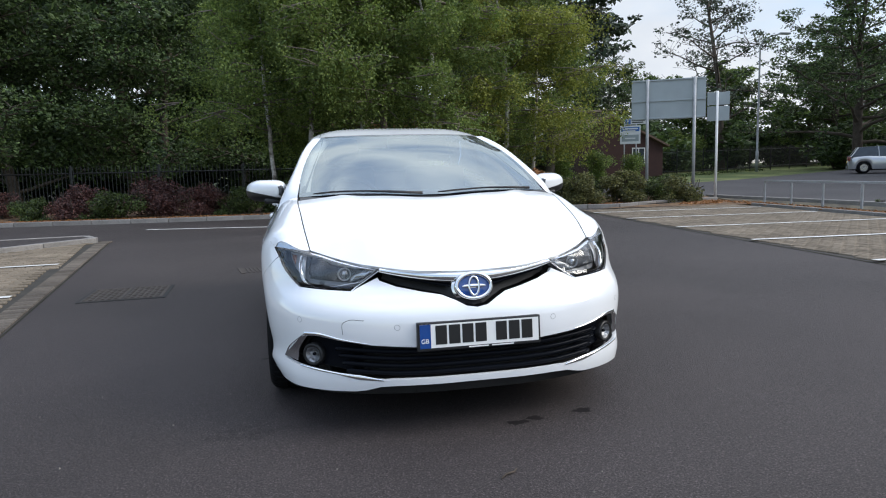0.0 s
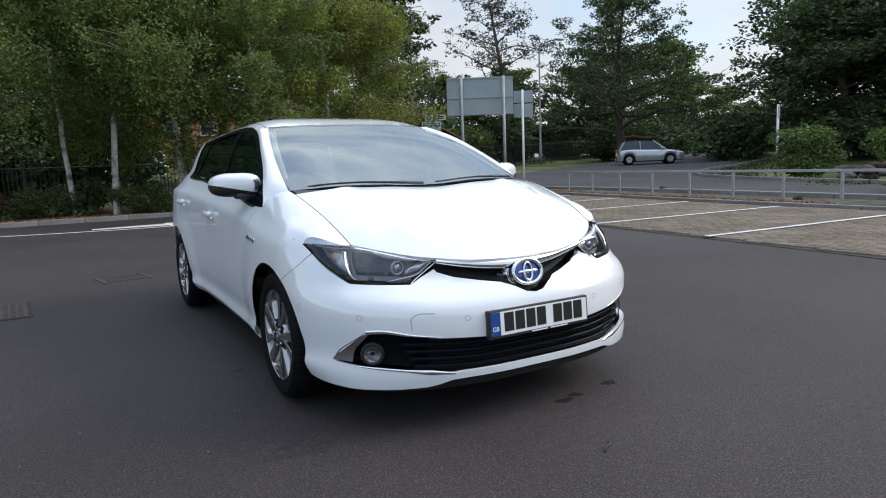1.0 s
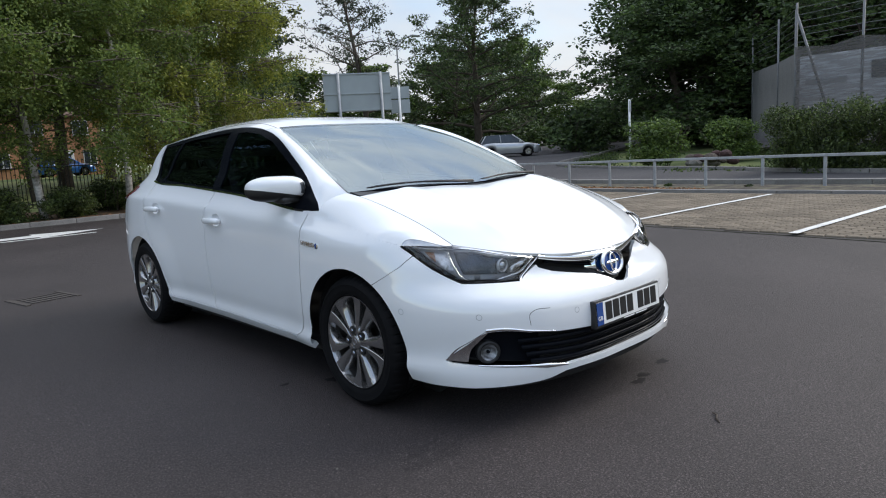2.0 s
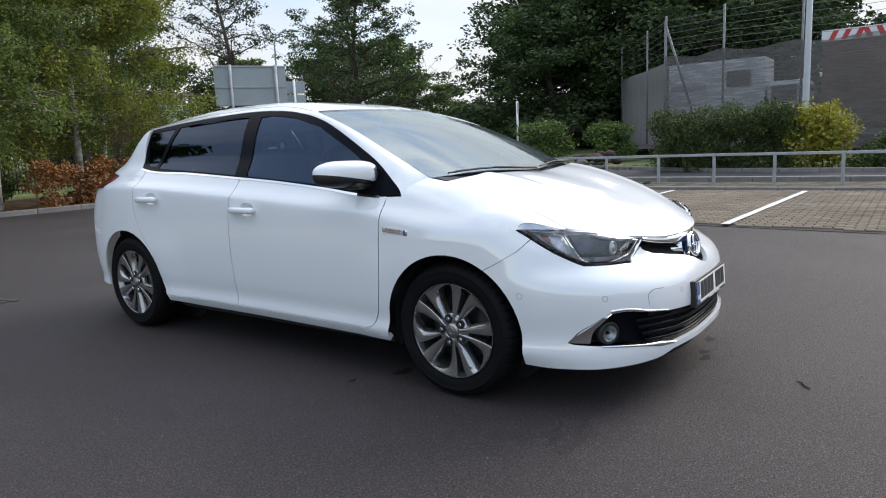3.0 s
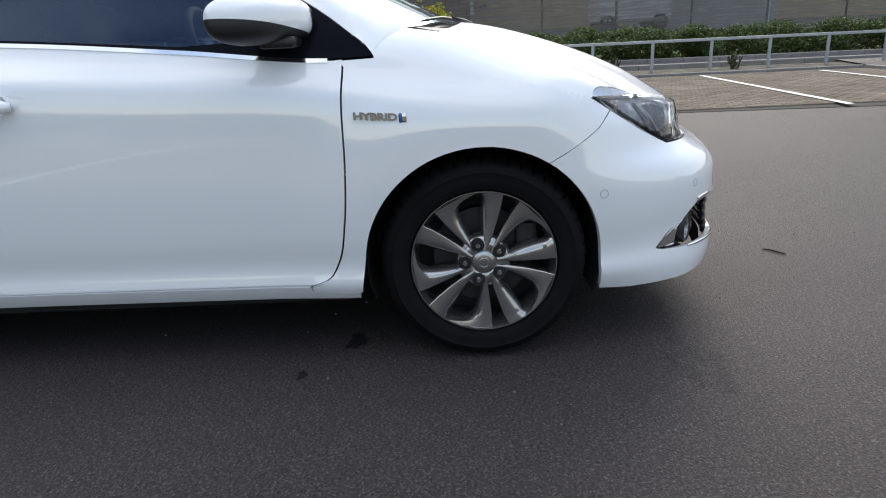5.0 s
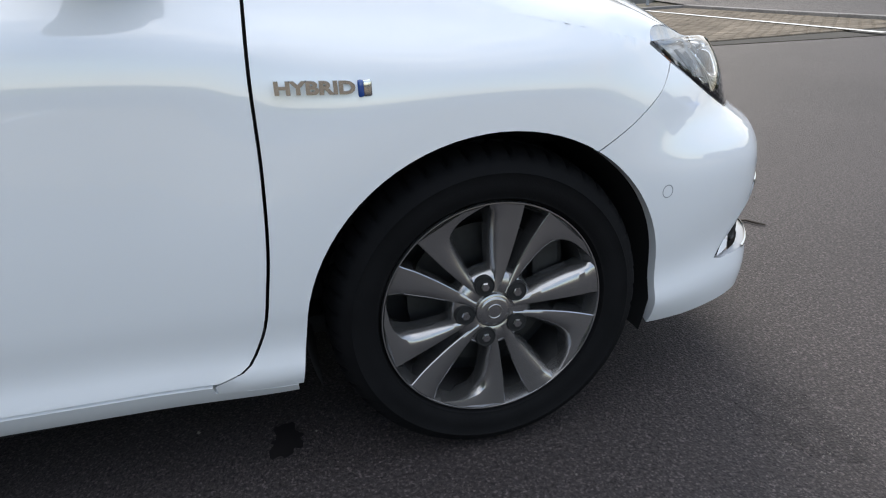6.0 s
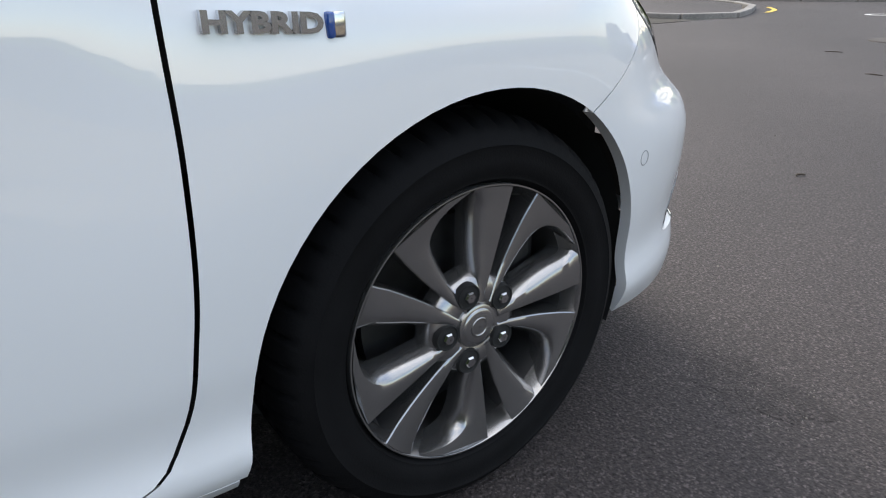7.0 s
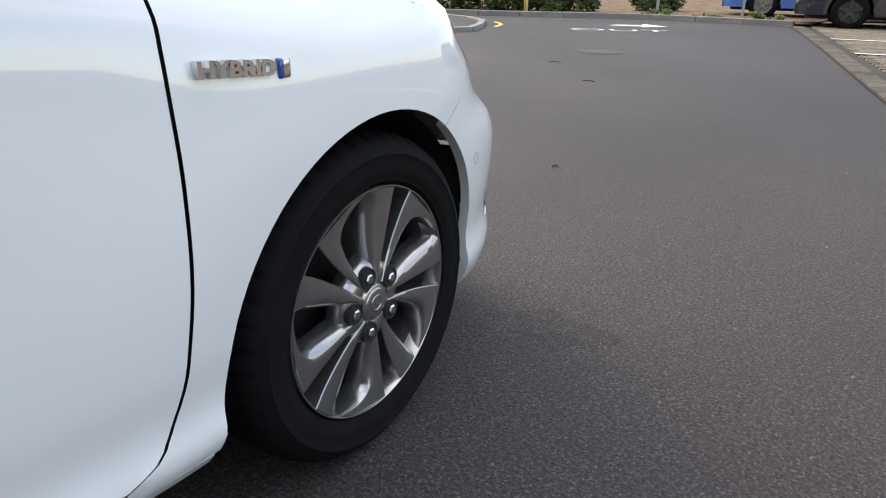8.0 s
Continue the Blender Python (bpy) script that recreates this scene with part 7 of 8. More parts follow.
railing("railing", [(10.5, -14.4), (6.5, -15.2), (3.5, -15.9), (1.3, -16.2)], "galvanised steel railing behind the exit lane", 0.95, 1.6)


def iron_fence(pts, label, high=1.45, near_end=False):
    run = thing("iron_fence", label, "fence", "park fences")
    c = Curve(pts)
    n = int(c.length / 2.6)
    for k in range(n + 1):
        p = c(c.length * k / n)
        bm = bmesh.new()
        box(bm, -0.03, 0.03, -0.03, 0.03, -0.2, high + 0.05, 0.004)
        ob = part("post", bm, "iron", run)
        ob.matrix_basis = pose(p[0], p[1], lift(p[0], p[1]))
    for z in (0.18, high - 0.2):
        bm = bmesh.new()
        tube(bm, [(p[0], p[1], lift(p[0], p[1]) + z) for p in c.samples(1.3)], 0.022, 4)
        part("fence_rail", bm, "iron", run)
    m = int(c.length / 0.115)
    quads = [(0, 1, 5, 4), (1, 2, 6, 5), (2, 3, 7, 6), (3, 0, 4, 7)] + [(4 + i, 4 + (i + 1) % 4, 8) for i in range(4)]
    one = [(x, y, h) for h in (0.05, high - 0.06) for x, y in ((-0.009, -0.009), (0.009, -0.009), (0.009, 0.009), (-0.009, 0.009))] + [(0, 0, high + 0.05)]
    me = bpy.data.meshes.new("picket")
    me.from_pydata(one, [], quads)
    me.update()
    first = m - 300 if near_end else 0
    verts, faces = [], []
    for k in range(m):
        p = c(c.length * (k + 0.5) / m)
        z, b = lift(p[0], p[1]), len(verts)
        if first <= k < first + 300:
            link("picket", me, "iron", run).matrix_basis = pose(p[0], p[1], z)
        else:
            verts += [(p[0] + x, p[1] + y, z + h) for x, y, h in one]
            faces += [tuple(b + i for i in f) for f in quads]
    tagged(data_part("picket_rest", verts, faces, "iron", run), kind="stuff")
    return run


iron_fence([(-34, 22.5), (-20, 20.6), (-8, 19.9), (0, 19.8), (8, 21.6)], "black iron fence with spiked pickets round the park", near_end=True)
iron_fence([(11, 30.5), (19, 36.2), (27, 38.8), (36, 42), (58, 52)], "black iron fence along the far verge", 1.7)

board = thing("road_sign", "large grey back of a road sign on two posts", "road sign", at=Matrix.Translation((10.92, 15.75, 0)) @ Euler((0, 0, radians(-30.5))).to_matrix().to_4x4())
bm = bmesh.new()
box(bm, -1.11, 1.11, -0.015, 0.015, 2.60, 3.84, 0.006)
part("panel", bm, "sign_back", board, "grey metal panel")
for z in (2.62, 3.16, 3.80):
    bm = bmesh.new()
    box(bm, -1.11, 1.11, -0.05, -0.016, z, z + 0.045, 0.005)
    part("stiffener", bm, "sign_back", board)
for x in (-0.62, 0.78):
    bm = bmesh.new()
    tube(bm, [(x, -0.10, -0.3), (x, -0.10, 3.86)], 0.048, 14)
    part("post", bm, "galv", board, "", True)

pole = thing("sign_post", "white metal post with a small grey sign back", "sign post", at=pose(12.5, 15.5, 0, 0, 0, -35))
bm = bmesh.new()
tube(bm, [(0, 0, -0.3), (0, 0, 3.45)], 0.04, 14)
part("post", bm, "upvc", pole, "white post", True)
for z0, z1 in ((2.52, 2.98), (3.02, 3.42)):
    bm = bmesh.new()
    box(bm, -0.30, 0.36, 0.05, 0.07, z0, z1, 0.01)
    part("panel", bm, "sign_back", pole, "grey sign back")

pk = thing("parking_sign", "blue and white parking direction sign on two posts", "sign", at=Matrix.Translation((19.4, 34.0, lift(19.4, 34.0) + 0.35)) @ Euler((0, 0, radians(-32))).to_matrix().to_4x4())
for x in (-0.35, 0.35):
    bm = bmesh.new()
    tube(bm, [(x, 0.04, -0.6), (x, 0.04, 3.3)], 0.04, 10)
    part("post", bm, "galv", pk, "", True)
for nm, x0, x1, z0, z1, y, mt, lb in (("panel", -0.60, 0.60, 1.75, 2.85, 0, "sign_white", "white sign panel"), ("panel", -0.54, 0.54, 2.50, 2.76, -0.006, "sign_blue", "blue panel with plain white bars"),
                                      ("panel", -0.50, 0.50, 1.90, 2.30, -0.006, "sign_back", "pale blue-grey panel"), ("panel", -0.34, 0.95, 2.92, 3.26, -0.02, "sign_white", "white direction panel"),
                                      ("panel", -0.30, 0.02, 2.95, 3.23, -0.03, "sign_blue", "blue square")):
    bm = bmesh.new()
    box(bm, x0, x1, y - 0.012, y + 0.012, z0, z1, 0.004)
    part(nm, bm, mt, pk, lb)
for x0, x1, z0, z1 in ((0.1, 0.85, 3.11, 3.18), (0.1, 0.75, 3.0, 3.06), (-0.45, 0.45, 2.62, 2.70), (-0.45, 0.3, 2.5, 2.56), (-0.3, 0.3, 2.05, 2.12)):
    bm = bmesh.new()
    box(bm, x0, x1, -0.045 if z0 > 2.9 else -0.03, -0.018, z0, z1)
    part("print_bar", bm, "ink" if z0 > 2.9 else "sign_white", pk, "plain bar")
words("P", 0.30, 0.003, "sign_white", pk, Matrix.Translation((-0.14, -0.047, 3.09)) @ Euler((radians(90), 0, 0)).to_matrix().to_4x4())

lamp_post = thing("street_lamp", "tall grey street lamp beside the road", "street lamp", at=stand(31, 37.5))
bm = bmesh.new()
tube(bm, [(0, 0, 0), (0, 0, 1.4), (0, 0, 1.5), (0, 0, 8.4), (0.1, -0.1, 8.9), (0.5, -0.4, 9.2), (1.0, -0.8, 9.3)], [0.11, 0.11, 0.075, 0.055, 0.05, 0.045, 0.04], 12)
part("pole", bm, "galv", lamp_post, "", True)
bm = bmesh.new()
box(bm, 0.8, 1.6, -1.0, -0.72, 9.22, 9.36, 0.05)
part("lantern", bm, "grey_paint", lamp_post, "grey lantern", True)
bp = thing("sign_post", "grey post with a small plate on the verge", "sign post", at=pose(22.5, 12.6, lift(22.5, 12.6)))
bm = bmesh.new()
tube(bm, [(0, 0, -0.2), (0, 0, 2.6)], 0.045, 12)
part("post", bm, "upvc", bp, "", True)
bm = bmesh.new()
box(bm, -0.09, 0.02, -0.07, -0.05, 2.1, 2.55, 0.008)
part("plate", bm, "grey_paint", bp)
tall = thing("lighting_column", "tall pale blue-grey lighting column by the hedge", "lamp post", at=pose(21.3, 1.4, lift(21.3, 1.4)))
bm = bmesh.new()
tube(bm, [(0, 0, -0.2), (0, 0, 1.3), (0, 0, 1.4), (0, 0, 10.5)], [0.13, 0.13, 0.10, 0.07], 14)
part("column", bm, "grey_paint", tall, "", True)
bm = bmesh.new()
box(bm, -1.4, -0.1, -0.12, 0.12, 10.4, 10.55, 0.05)
part("lantern", bm, "grey_paint", tall, "", True)
sp = thing("marker_post", "white and yellow marker post at the exit", "post", at=pose(5.6, -13.9, 0))
bm = bmesh.new()
tube(bm, [(0, 0, -0.2), (0, 0, 1.3)], 0.04, 10)
part("post", bm, "upvc", sp, "", True)
bm = bmesh.new()
tube(bm, [(0, 0.05, 0.0), (0, 0.05, 0.9)], 0.03, 8)
part("sleeve", bm, "plate_yellow", sp, "yellow sleeve", True)


# ---- the compound across the road ----
FZ = lambda x, y: lift(x, y)
fence_pts = [(34.0, 12.21), (29.0, 9.11), (25.2, 7.07), (24.3, 4.61), (24.0, 1.92), (24.0, -0.88), (23.9, -3.68), (23.8, -6.47), (23.7, -9.27), (23.6, -12.07), (23.5, -14.96), (23.4, -17.96)]
comp = thing("security_fence", "tall steel mesh fence hung with grey netting", "fence")
for k, (x, y) in enumerate(fence_pts):
    bm = bmesh.new()
    hi = 5.6
    tube(bm, [(x, y, FZ(x, y) - 0.2), (x, y, FZ(x, y) + hi)], 0.042, 8)
    if k in (2,):
        tube(bm, [(x, y, FZ(x, y) + 5.2), (x - 0.2, y - 1.3, FZ(x, y) + 1.2)], 0.05, 8)
        tube(bm, [(x + 0.22, y + 0.1, FZ(x, y)), (x + 0.22, y + 0.1, FZ(x, y) + 5.4)], 0.04, 8)
        for j in range(9):
            tube(bm, [(x, y, FZ(x, y) + 1 + 0.5 * j), (x + 0.22, y + 0.1, FZ(x, y) + 1 + 0.5 * j)], 0.02, 6)
    part("post", bm, "fence_steel", comp, "", True)
for a, b in zip(fence_pts, fence_pts[1:]):
    for z in (4.15, 4.4, 4.65, 4.9, 5.15, 5.4):
        bm = bmesh.new()
        tube(bm, [(a[0], a[1], FZ(*a) + z), ((a[0] + b[0]) / 2, (a[1] + b[1]) / 2, FZ(*a) + z - 0.03), (b[0], b[1], FZ(*b) + z)], 0.008, 4)
        part("wire", bm, "fence_steel", comp)
for k, (a, b) in enumerate(zip(fence_pts[1:], fence_pts[2:])):
    def hang(u, v):
        x, y = lerp(a[0], b[0], u), lerp(a[1], b[1], u)
        w = 0.05 * math.sin(u * 9 + k) * math.sin(v * 5 + 2 * k)
        return (x - 0.07 + w, y + w, FZ(x, y) + lerp(0.1, 3.95 - 0.06 * math.sin(u * math.pi) + 0.05 * math.sin(7 * u + k), v))
    if k > 0:
        v, f = grid_mesh(hang, 14, 14)
        data_part("netting", v, f, "netting", comp, "grey woven netting", True)
cw = thing("compound_wall", "stained grey concrete panel wall", "wall", kind="structure")
for a, b in zip(fence_pts[:3], fence_pts[1:3]):
    n = 4
    for j in range(n):
        p, q = (lerp(a[0], b[0], j / n), lerp(a[1], b[1], j / n)), (lerp(a[0], b[0], (j + 1) / n), lerp(a[1], b[1], (j + 1) / n))
        d = math.hypot(q[0] - p[0], q[1] - p[1])
        bm = bmesh.new()
        box(bm, -d / 2 + 0.005, d / 2 - 0.005, 0.02, 0.14, -0.1, 3.75, 0.01)
        ob = part("panel", bm, "concrete", cw)
        ob.matrix_basis = pose((p[0] + q[0]) / 2, (p[1] + q[1]) / 2, FZ(*p), 0, 0, math.degrees(math.atan2(q[1] - p[1], q[0] - p[0])))

yard_z = 0.75
flat_sheet("yard", [(24.5, 8), (34, 13), (60, 13), (60, -30), (24, -30)], 0.3, "road", label="grey yard surface inside the compound", kind="structure", step=6, category="yard")


def wheel_simple(parent, x, y, z, r=0.4, w=0.24, axis="Y", rim="steel"):
    bm = bmesh.new()
    lathe(bm, [(r * 0.6, -w / 2 + 0.02), (r * 0.85, -w / 2), (r, -w / 2 + 0.04), (r, w / 2 - 0.04), (r * 0.85, w / 2), (r * 0.6, w / 2 - 0.02)], 32, axis)
    bmesh.ops.transform(bm, verts=bm.verts, matrix=Matrix.Translation((x, y, z)))
    wh = part("wheel", bm, "rubber", parent, "", True)
    bm = bmesh.new()
    for s in (-1, 1):
        lathe(bm, [(0.001, s * (w / 2 - 0.03)), (r * 0.2, s * (w / 2 - 0.02)), (r * 0.25, s * (w / 2 - 0.05)), (r * 0.56, s * (w / 2 - 0.05)), (r * 0.64, s * (w / 2 - 0.005))], 24, axis)
        for k in range(5):
            a = k * math.tau / 5
            box(bm, -0.03, 0.03, s * (w / 2 - 0.03) - 0.012, s * (w / 2 - 0.03) + 0.012, r * 0.15, r * 0.62, 0, Euler((0, a, 0)).to_matrix().to_4x4() if axis == "Y" else Euler((a, 0, 0)).to_matrix().to_4x4())
    bmesh.ops.transform(bm, verts=bm.verts, matrix=Matrix.Translation((x, y, z)))
    part("rim", bm, rim, wh)
    return wh


van = thing("box_van", "white box van parked behind the fence", "van", at=pose(30.6, 5.55, yard_z + 0.1, 0, 0, 90))
bm = bmesh.new()
box(bm, -1.5, 3.1, -1.05, 1.05, 0.7, 3.45, 0.06)
body = part("box_body", bm, "van_white", van, "white box body")
bm = bmesh.new()
box(bm, -0.9, 0.1, 1.045, 1.07, 2.25, 2.95, 0.05)
part("side_window", bm, "pane", body, "dark side window")
bm = bmesh.new()
box(bm, 1.0, 2.6, 1.05, 1.062, 2.2, 2.45)
part("print_bar", bm, "van_grey", body, "plain grey bar")
bm = bmesh.new()
box(bm, -3.2, -1.55, -0.98, 0.98, 0.5, 2.35, 0.18)
cab = part("cab", bm, "van_white", van, "white cab")
for x0, x1, y0, y1, z0, z1 in ((-2.75, -1.75, 0.97, 0.995, 1.45, 2.15), (-3.22, -3.19, -0.8, 0.8, 1.4, 2.1)):
    bm = bmesh.new()
    box(bm, x0, x1, y0, y1, z0, z1, 0.01)
    part("cab_window", bm, "pane", cab, "dark cab window")
for x in (-2.5, 1.9):
    for y in (-0.9, 0.9):
        wheel_simple(van, x, y, 0.42, 0.42)
lorry = thing("lorry", "brown-sided lorry with red and white striped top board", "lorry", at=pose(26.9, 0.2, yard_z, 0, 0, 0))
bm = bmesh.new()
box(bm, -1.25, 4.5, -1.25, 1.25, 0.25, 3.55, 0.04)
part("load_body", bm, "brown_box", lorry, "brown curtain side")
bm = bmesh.new()
box(bm, -1.33, -1.26, -1.3, 1.3, 3.45, 3.85, 0.01)
chev = part("top_board", bm, "sign_white", lorry, "white board")
for k in range(6):
    bm = bmesh.new()
    y = -1.1 + k * 0.4
    vs = [bm.verts.new(p) for p in ((-1.336, y, 3.48), (-1.336, y + 0.18, 3.48), (-1.336, y + 0.18 + (0.15 if k < 3 else -0.15), 3.82), (-1.336, y + (0.15 if k < 3 else -0.15), 3.82))]
    bm.faces.new(vs)
    part("stripe", bm, "red", chev, "red stripe")
bm = bmesh.new()
box(bm, -1.30, -1.22, -1.38, -1.24, 0.9, 3.8, 0.01)
part("corner_post", bm, "van_white", lorry, "pale corner post")
for x in (0.2, 3.6):
    for y in (-1.05, 1.05):
        wheel_simple(lorry, x, y, 0.48, 0.48, 0.3)
van2 = thing("panel_van", "white panel van behind the netting", "van", at=pose(27.8, -8.0, yard_z, 0, 0, 90))
bm = bmesh.new()
box(bm, -1.6, 1.6, -0.9, 0.9, 0.4, 3.1, 0.12)
part("van_body", bm, "van_white", van2)
bm = bmesh.new()
box(bm, -0.6, 0.7, 0.9, 0.912, 2.45, 2.7)
part("print_bar", bm, "van_grey", van2, "plain grey bar")
for x in (-1.1, 1.1):
    for y in (-0.8, 0.8):
        wheel_simple(van2, x, y, 0.36, 0.36)


def shed(name, label, x0, x1, y0, y1, h, ridge, wall, z, roof="van_grey", along="x", windows=()):
    """A building with gabled roof and its openings."""
    b = thing(name, label, "building")
    bm = bmesh.new()
    box(bm, x0, x1, y0, y1, z - 0.3, z + h)
    wl_ = part("wall", bm, wall, b)
    bm = bmesh.new()
    o = 0.3
    if along == "x":
        ym = (y0 + y1) / 2
        prof = [(y0 - o, z + h - 0.08), (ym, z + ridge), (y1 + o, z + h - 0.08), (y1 + o, z + h - 0.2), (ym, z + ridge - 0.14), (y0 - o, z + h - 0.2)]
        a, c = [bm.verts.new((x0 - o, y, q)) for y, q in prof], [bm.verts.new((x1 + o, y, q)) for y, q in prof]
        gab = [((x0 + 0.0, y0, z + h), (x0, ym, z + ridge - 0.1), (x0, y1, z + h)), ((x1, y0, z + h), (x1, ym, z + ridge - 0.1), (x1, y1, z + h))]
    else:
        xm = (x0 + x1) / 2
        prof = [(x0 - o, z + h - 0.08), (xm, z + ridge), (x1 + o, z + h - 0.08), (x1 + o, z + h - 0.2), (xm, z + ridge - 0.14), (x0 - o, z + h - 0.2)]
        a, c = [bm.verts.new((x, y0 - o, q)) for x, q in prof], [bm.verts.new((x, y1 + o, q)) for x, q in prof]
        gab = [((x0, y0, z + h), (xm, y0, z + ridge - 0.1), (x1, y0, z + h)), ((x0, y1, z + h), (xm, y1, z + ridge - 0.1), (x1, y1, z + h))]
    for k in range(6):
        bm.faces.new((a[k], a[(k + 1) % 6], c[(k + 1) % 6], c[k]))
    bm.faces.new(a[::-1]), bm.faces.new(c)
    part("roof", bm, roof, b, recalc=True)
    for g in gab:
        bm = bmesh.new()
        bm.faces.new([bm.verts.new(p) for p in g])
        part("gable", bm, wall, b)
    for face, p, q, lo, hi, kind_ in windows:
        # face: the wall it sits in ("x0", "y0"); p..q along it
        d = 0.06
        def slab(t0, t1, z0, z1, out, inn):
            bm = bmesh.new()
            if face == "x0":
                box(bm, x0 - out, x0 + inn, t0, t1, z0, z1)
            else:
                box(bm, t0, t1, y0 - out, y0 + inn, z0, z1)
            return bm
        if kind_ == "door":
            dr = part("door", slab(p, q, z + lo, z + hi, 0.05, 0.02), "upvc", b, "white door")
            part("pane", slab(lerp(p, q, 0.25), lerp(p, q, 0.75), z + lerp(lo, hi, 0.55), z + lerp(lo, hi, 0.88), 0.06, 0), "pane", dr)
        else:
            wf = part("window", slab(p, q, z + lo, z + hi, 0.05, 0.02), "upvc", b, "white framed window")
            mid = (p + q) / 2
            for s0, s1 in ((p + d, mid - d / 2), (mid + d / 2, q - d)):
                part("pane", slab(s0, s1, z + lo + d, z + hi - d, 0.06, 0), "pane", wf)
            part("sill", slab(p - 0.05, q + 0.05, z + lo - 0.07, z + lo, 0.11, 0), "kerb", wf)
    return b


shed("workshop", "dark grey gabled workshop behind the netting", 28.5, 36, -14.8, -9.9, 2.6, 4.0, "van_grey", yard_z, along="x")
shed("office_building", "buff brick office block behind the compound", 43, 54, -31.5, -0.9, 11.0, 11.8, "brick_buff", 0.8, windows=[("x0", y, y + 1.5, lo, lo + 1.5, "w") for y in (-27.5, -23.5, -19.5, -15.5, -11.5, -7.5, -3.5) for lo in (7.4,)])
shed("brick_house", "small dark brick house with tiled roof", 15.3, 22.8, 36.0, 42, 2.6 - lift(20, 35), 4.46 - lift(20, 35), "brick_dark", lift(20, 35), "roof_tile", "y", [("y0", 20.6, 21.5, 0.9, 1.9, "w")])
for k in range(2):
    x = 3.0 + 6.2 * k
    z = lift(x, 58) - 0.2
    shed("terraced_house", "orange brick terraced house with white door", x, x + 6.2, 58, 66, 5.0, 7.6, "brick_far", z, "roof_tile", "x",
         [("y0", x + 0.7, x + 1.9, 0.9, 2.1, "w"), ("y0", x + 0.7, x + 1.9, 3.3, 4.5, "w"), ("y0", x + 4.0, x + 5.2, 3.3, 4.5, "w"), ("y0", x + 3.0, x + 3.9, 0.0, 2.1, "door"), ("y0", x + 4.6, x + 5.6, 0.9, 2.1, "w")])
# stone pile and bench on the verge
pile = thing("stone_pile", "heap of broken stones on the verge", "stones", at=stand(19.9, 8.2))
rng = np.random.default_rng(17)
for k in range(16):
    bm = bmesh.new()
    bmesh.ops.create_icosphere(bm, subdivisions=2, radius=rng.uniform(0.12, 0.28))
    for v in bm.verts:
        v.co *= 1 + 0.25 * noise.noise(v.co * 4 + Vector((k, 0, 0)))
        v.co.z *= 0.7
    bmesh.ops.transform(bm, verts=bm.verts, matrix=Matrix.Translation((rng.uniform(-0.5, 0.5), rng.uniform(-1.0, 1.0), 0.12 + 0.3 * rng.uniform(0, 1) * (k % 3 > 0))))
    part("stone", bm, ("stone", "brick_dark", "bark")[k % 3], pile)


